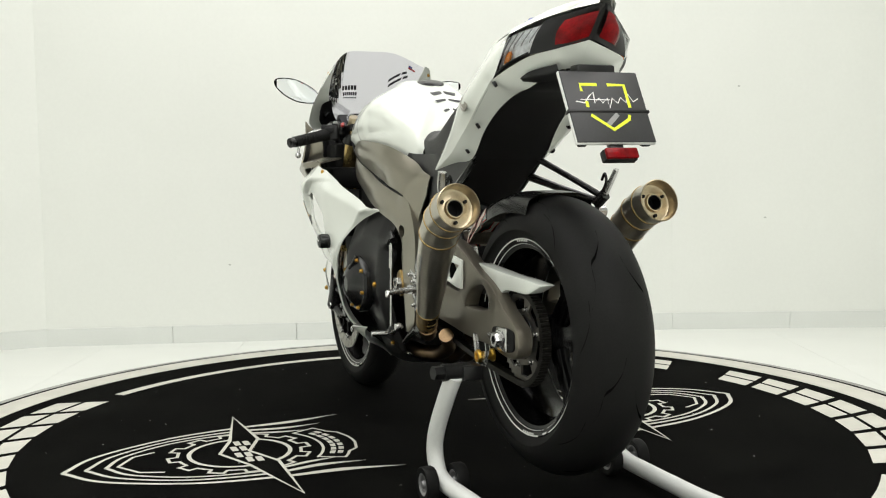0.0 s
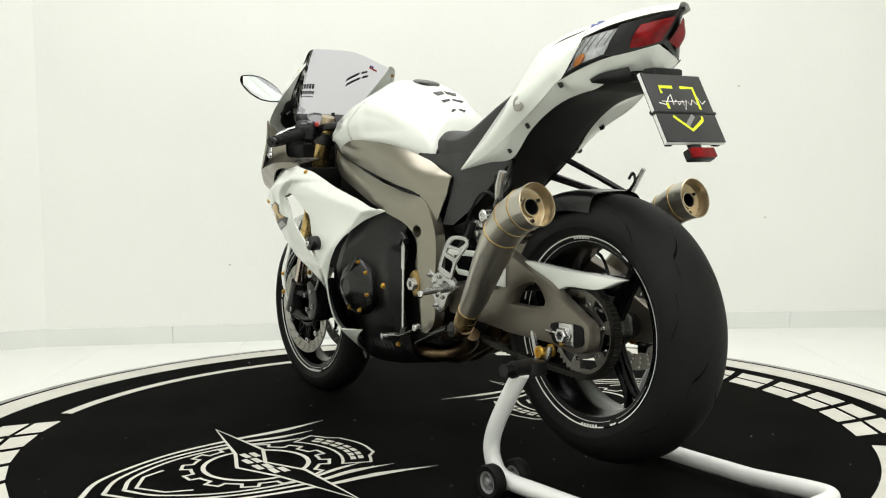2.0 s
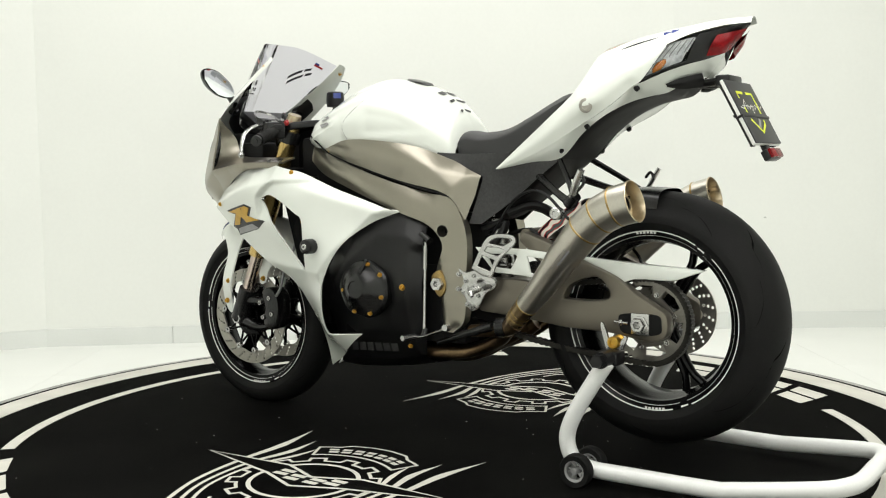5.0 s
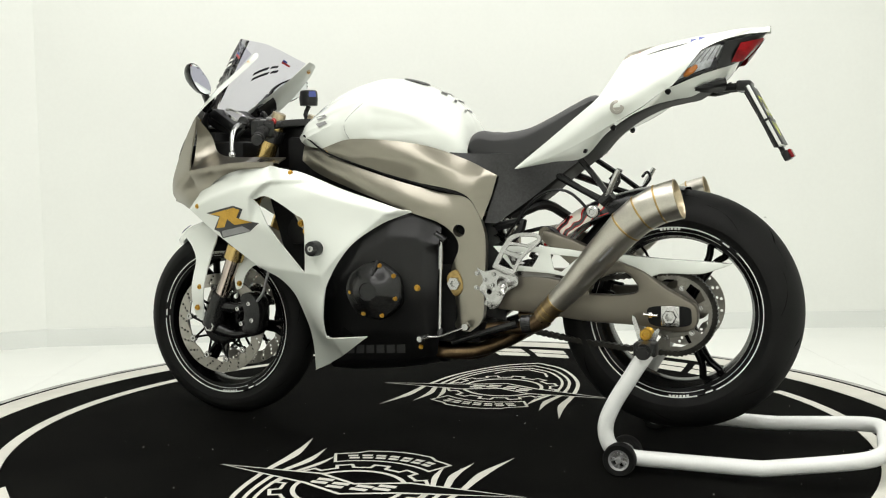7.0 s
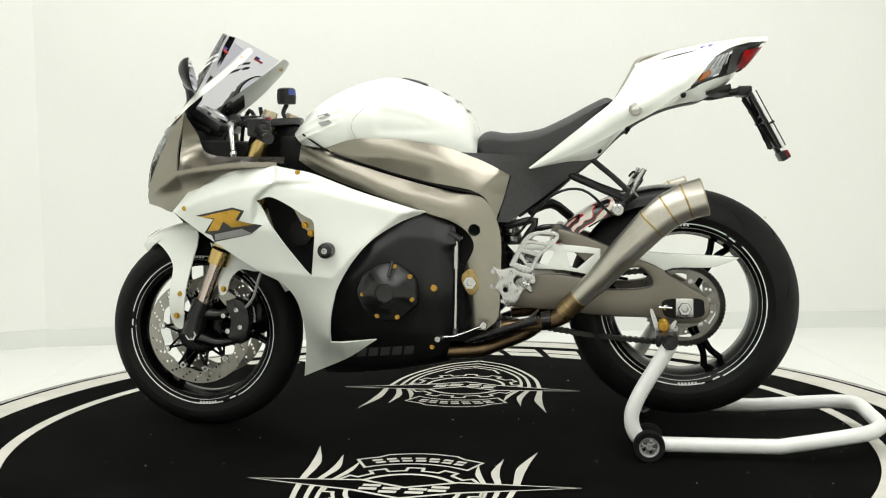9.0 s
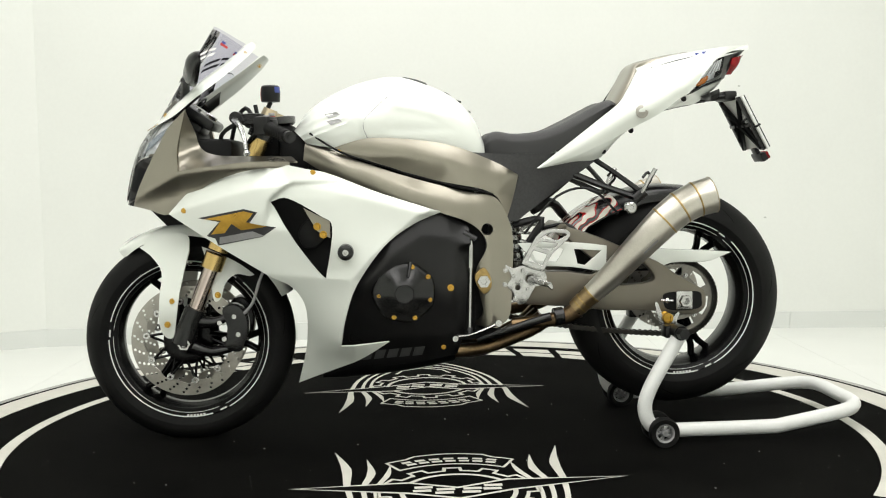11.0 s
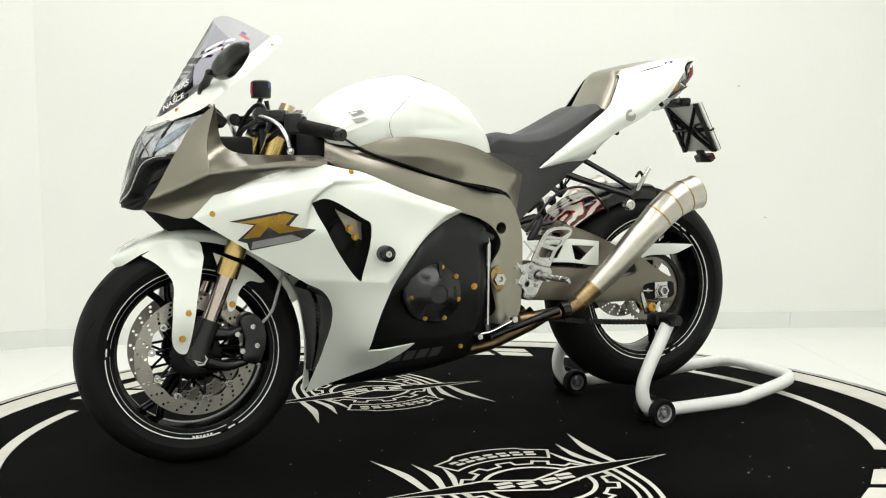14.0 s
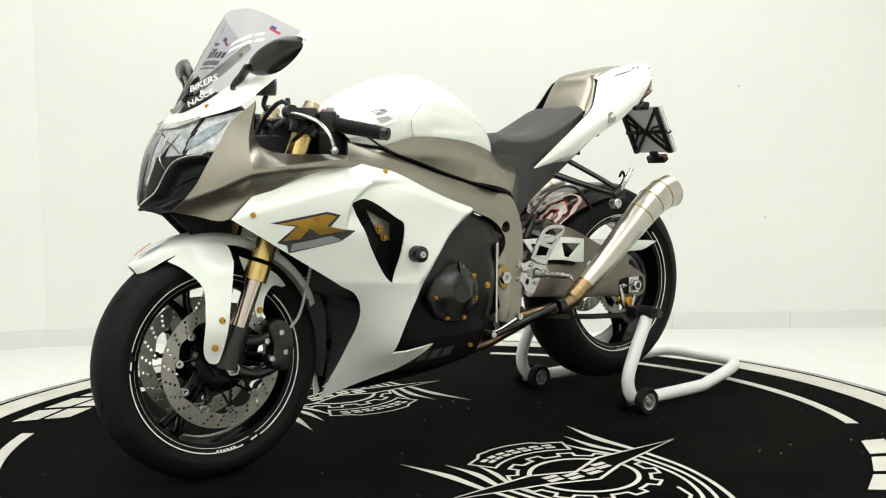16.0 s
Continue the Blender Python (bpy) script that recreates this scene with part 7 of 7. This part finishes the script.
part("cockpit_cable", b, BLACKP, bike)
b = bmesh.new()
tube(b, [(0.55, 0.145, 0.89), (0.59, 0.13, 0.86), (0.60, 0.10, 0.80)], 0.006, 8, 3)
part("cockpit_cable", b, BLACKP, bike)
b = bmesh.new()
bolt(b, 0.452, 0.150, 0.905, 0.008, 0.006)
part("switch_button", b, REDFLAT, bike, "red switch")

# front mudguard
rows = []
for a, r, w in ((52, 0.316, 0.010), (58, 0.318, 0.040), (68, 0.321, 0.060), (82, 0.322, 0.070), (98, 0.320, 0.074), (114, 0.318, 0.074), (130, 0.316, 0.072), (146, 0.314, 0.066), (156, 0.313, 0.05)):
    c, q = math.cos(radians(a)), math.sin(radians(a))
    rows.append([(FX + (r + k) * c, y, FZ + (r + k) * q) for y, k in ((0, 0.006), (w * 0.5, 0.003), (w * 0.85, -0.006), (w, -0.026))])
mg = part("front_mudguard", loft(rows, 4, 4, both=True), PEARL, bike, "pearl white front mudguard", 60)
LEG = [(0.835, 0.553, 1), (0.800, 0.530), (0.768, 0.487), (0.772, 0.42), (0.776, 0.345), (0.765, 0.312), (0.745, 0.304), (0.735, 0.322), (0.723, 0.385), (0.712, 0.45), (0.690, 0.548, 1), (0.70, 0.588), (0.77, 0.590)]
leg_y = bulge([(0.835, 0.553, 0.062), (0.77, 0.59, 0.072), (0.70, 0.588, 0.085), (0.668, 0.545, 0.125), (0.768, 0.487, 0.108), (0.70, 0.45, 0.140), (0.755, 0.40, 0.135), (0.745, 0.31, 0.118)])
REARLEG = [(0.660, 0.555, 1), (0.615, 0.535), (0.560, 0.505), (0.520, 0.470, 1), (0.535, 0.468), (0.570, 0.475), (0.598, 0.45), (0.610, 0.41), (0.628, 0.405), (0.635, 0.45), (0.645, 0.50)]
rear_leg_y = bulge([(0.66, 0.555, 0.085), (0.56, 0.505, 0.078), (0.52, 0.47, 0.055), (0.60, 0.45, 0.092), (0.62, 0.41, 0.10), (0.64, 0.50, 0.092)])
for s in (1, -1):
    lg = part("mudguard_leg", panel(LEG, leg_y, 0.004, 0.016, side=s), PEARL, mg)
    part("mudguard_rear", panel(REARLEG, rear_leg_y, 0.004, 0.016, side=s), PEARL, mg)
    for x, z, y in ((0.735, 0.410, 0.139), (0.752, 0.345, 0.131), (0.618, 0.420, 0.101)):
        b = bmesh.new()
        bolt(b, x, s * y, z, 0.0075, 0.006, s)
        part("bolt", b, GOLD, mg)
    b = bmesh.new()
    rr = []
    for a, w0, w1 in ((57, 0.010, 0.016), (62, 0.018, 0.030), (67, 0.028, 0.038)):
        c, q = math.cos(radians(a)), math.sin(radians(a))
        rr.append([(FX + (0.3225 + a * 0.00008) * c, s * y, FZ + (0.3225 + a * 0.00008) * q) for y in (w0, w1)])
    part("sticker", loft(rr, 3, 2), BLUEFLAT if s > 0 else REDFLAT, mg)
    b.free()

# tank trims
for s in (1, -1):
    b = bmesh.new()
    tube(b, [(x, s * (tank_side(x, z) - 0.0002), z) for x, z in ((0.193, 0.842), (0.206, 0.875), (0.200, 0.90), (0.170, 0.930), (0.140, 0.957))], 0.0012, 6, 4)
    part("tank_seam", b, GREYPRINT, bike)
    for q in ((0.0, 0.0), (0.006, -0.019)):
        b = bmesh.new()
        pts = [(0.022, 0.004), (-0.012, 0.011), (-0.021, 0.003), (0.010, -0.006)]
        b.faces.new([b.verts.new((0.290 - q[0] + x, s * (tank_side(0.290 - q[0] + x, 0.908 + q[1] + z) + 0.003), 0.908 + q[1] + z)) for x, z in pts])
        part("tank_badge", b, GREYPRINT, bike, "silver tank badge", 0)
for k, (x0, x1, w) in enumerate(((-0.02, -0.038, 0.040), (-0.060, -0.066, 0.040), (-0.088, -0.094, 0.026))):
    for s in (1, -1):
        b = bmesh.new()
        zt = [np.interp(x, [-0.13, -0.105, -0.052, 0.018], [0.850, 0.910, 0.963, 0.998]) + 0.003 for x in (x0, x1)]
        b.faces.new([b.verts.new(p) for p in ((x0, s * 0.004, zt[0]), (x0 - 0.01, s * w, zt[0] - 0.006), (x1 - 0.006, s * w * 0.8, zt[1] - 0.006), (x1, s * 0.004, zt[1]))])
        part("tank_pad", b, DARKPRINT, bike, "dark tank pad pieces")
b = bmesh.new()
lathe(b, [(0.0001, 0.006), (0.020, 0.006), (0.036, 0.004), (0.040, 0.0), (0.040, -0.006)], 28, "z")
xform(b, Matrix.Translation((0.060, 0, 1.0105)) @ Matrix.Rotation(radians(-15), 4, "Y"))
part("fuel_cap", b, SATINB, bike, "black fuel cap")

# ---- paddock stand ----
stand = thing("paddock_stand", "white tubular steel rear paddock stand with small wheels", "motorcycle stand")
bm = bmesh.new()
R = 0.02
tube(bm, [(-0.648, 0.235, 0.300), (-0.62, 0.240, 0.255), (-0.567, 0.245, 0.165), (-0.548, 0.245, 0.105), (-0.565, 0.243, 0.055), (-0.61, 0.24, 0.038), (-0.70, 0.237, 0.036), (-0.90, 0.232, 0.036), (-0.955, 0.226, 0.040), (-1.13, 0.19, 0.062), (-1.185, 0.15, 0.070), (-1.20, 0.09, 0.072), (-1.20, 0, 0.072),
          (-1.20, -0.09, 0.072), (-1.185, -0.15, 0.070), (-1.13, -0.19, 0.062), (-0.955, -0.226, 0.040), (-0.90, -0.232, 0.036), (-0.70, -0.237, 0.036), (-0.61, -0.24, 0.038), (-0.565, -0.243, 0.055), (-0.548, -0.245, 0.105), (-0.567, -0.245, 0.165), (-0.62, -0.24, 0.255), (-0.648, -0.235, 0.300)], R, 16, 5)
part("tube_frame", bm, STANDW, stand, "white powder-coated bent tube")
for s in (1, -1):
    for dy in (0.038, -0.038):
        wy = s * 0.243 + dy
        wh = at(new("castor_wheel"), -0.592, wy, 0.041)
        wh.parent = stand
        b = bmesh.new()
        lathe(b, [(0.026, -0.013), (0.038, -0.0145), (0.0405, -0.010), (0.041, 0), (0.0405, 0.010), (0.038, 0.0145), (0.026, 0.013)], 36, "y", close=True)
        bmesh.ops.recalc_face_normals(b, faces=b.faces)
        part("tyre", b, RUBBER, wh)
        b = bmesh.new()
        lathe(b, [(0.021, -0.011), (0.0262, -0.013), (0.0262, 0.013), (0.021, 0.011)], 28, "y", close=True)
        for k in range(5):
            a = 2 * math.pi * k / 5
            for q in (-0.22, 0.22):
                tube(b, [(0.006 * math.cos(a), 0, 0.006 * math.sin(a)), (0.023 * math.cos(a + q), 0, 0.023 * math.sin(a + q))], 0.0028, 6, 1)
        lathe(b, [(0.0001, -0.015), (0.007, -0.015), (0.009, -0.012), (0.009, 0.012), (0.007, 0.015), (0.0001, 0.015)], 16, "y")
        bmesh.ops.recalc_face_normals(b, faces=b.faces)
        part("rim", b, GREYPRINT, wh, "grey spoked plastic rim")


for s in (1, -1):
    b = bmesh.new()
    tube(b, [(-0.640, s * 0.200, 0.306), (-0.645, s * 0.262, 0.308)], 0.020, 14, 1)
    tube(b, [(-0.643, s * 0.262, 0.308), (-0.646, s * 0.286, 0.309)], 0.016, 6, 1)
    box(b, -0.668, -0.612, s * 0.197 - 0.024, s * 0.197 + 0.024, 0.288, 0.322, 0.005)
    part("support_head", b, BLACKP, stand, "black rubber support head")
    b = bmesh.new()
    plate(b, [(-0.655, 0.315, 1), (-0.615, 0.315, 1), (-0.598, 0.375), (-0.606, 0.38), (-0.622, 0.335, 1), (-0.648, 0.335, 1), (-0.662, 0.352), (-0.668, 0.348)], 0.158, 0.166, 2)
    if s < 0:
        xform(b, Matrix.Diagonal((1, -1, 1, 1)))
        bmesh.ops.reverse_faces(b, faces=b.faces)
    part("hook_plate", b, ALLOY, stand, "bare metal spool hook")


def motions():
    """The turntable turns steadily and carries the motorcycle and its stand round."""
    rows_t, rows_b = [], []
    seat = pose(0.0016, 0.0099, 0, 0, 0, 180 - 9.4)
    for k in range(17):
        s = (k - 9) / 10
        a = math.degrees(1.14246 * s + 0.01096 * s * s + 0.00391 * s ** 3)
        m = pose(0, 0, 0, 0, 0, a)
        rows_t.append((float(k), m))
        rows_b.append((float(k), m @ seat))
    walk(table, rows_t)
    walk(bike, rows_b)
    walk(stand, rows_b)


motions()
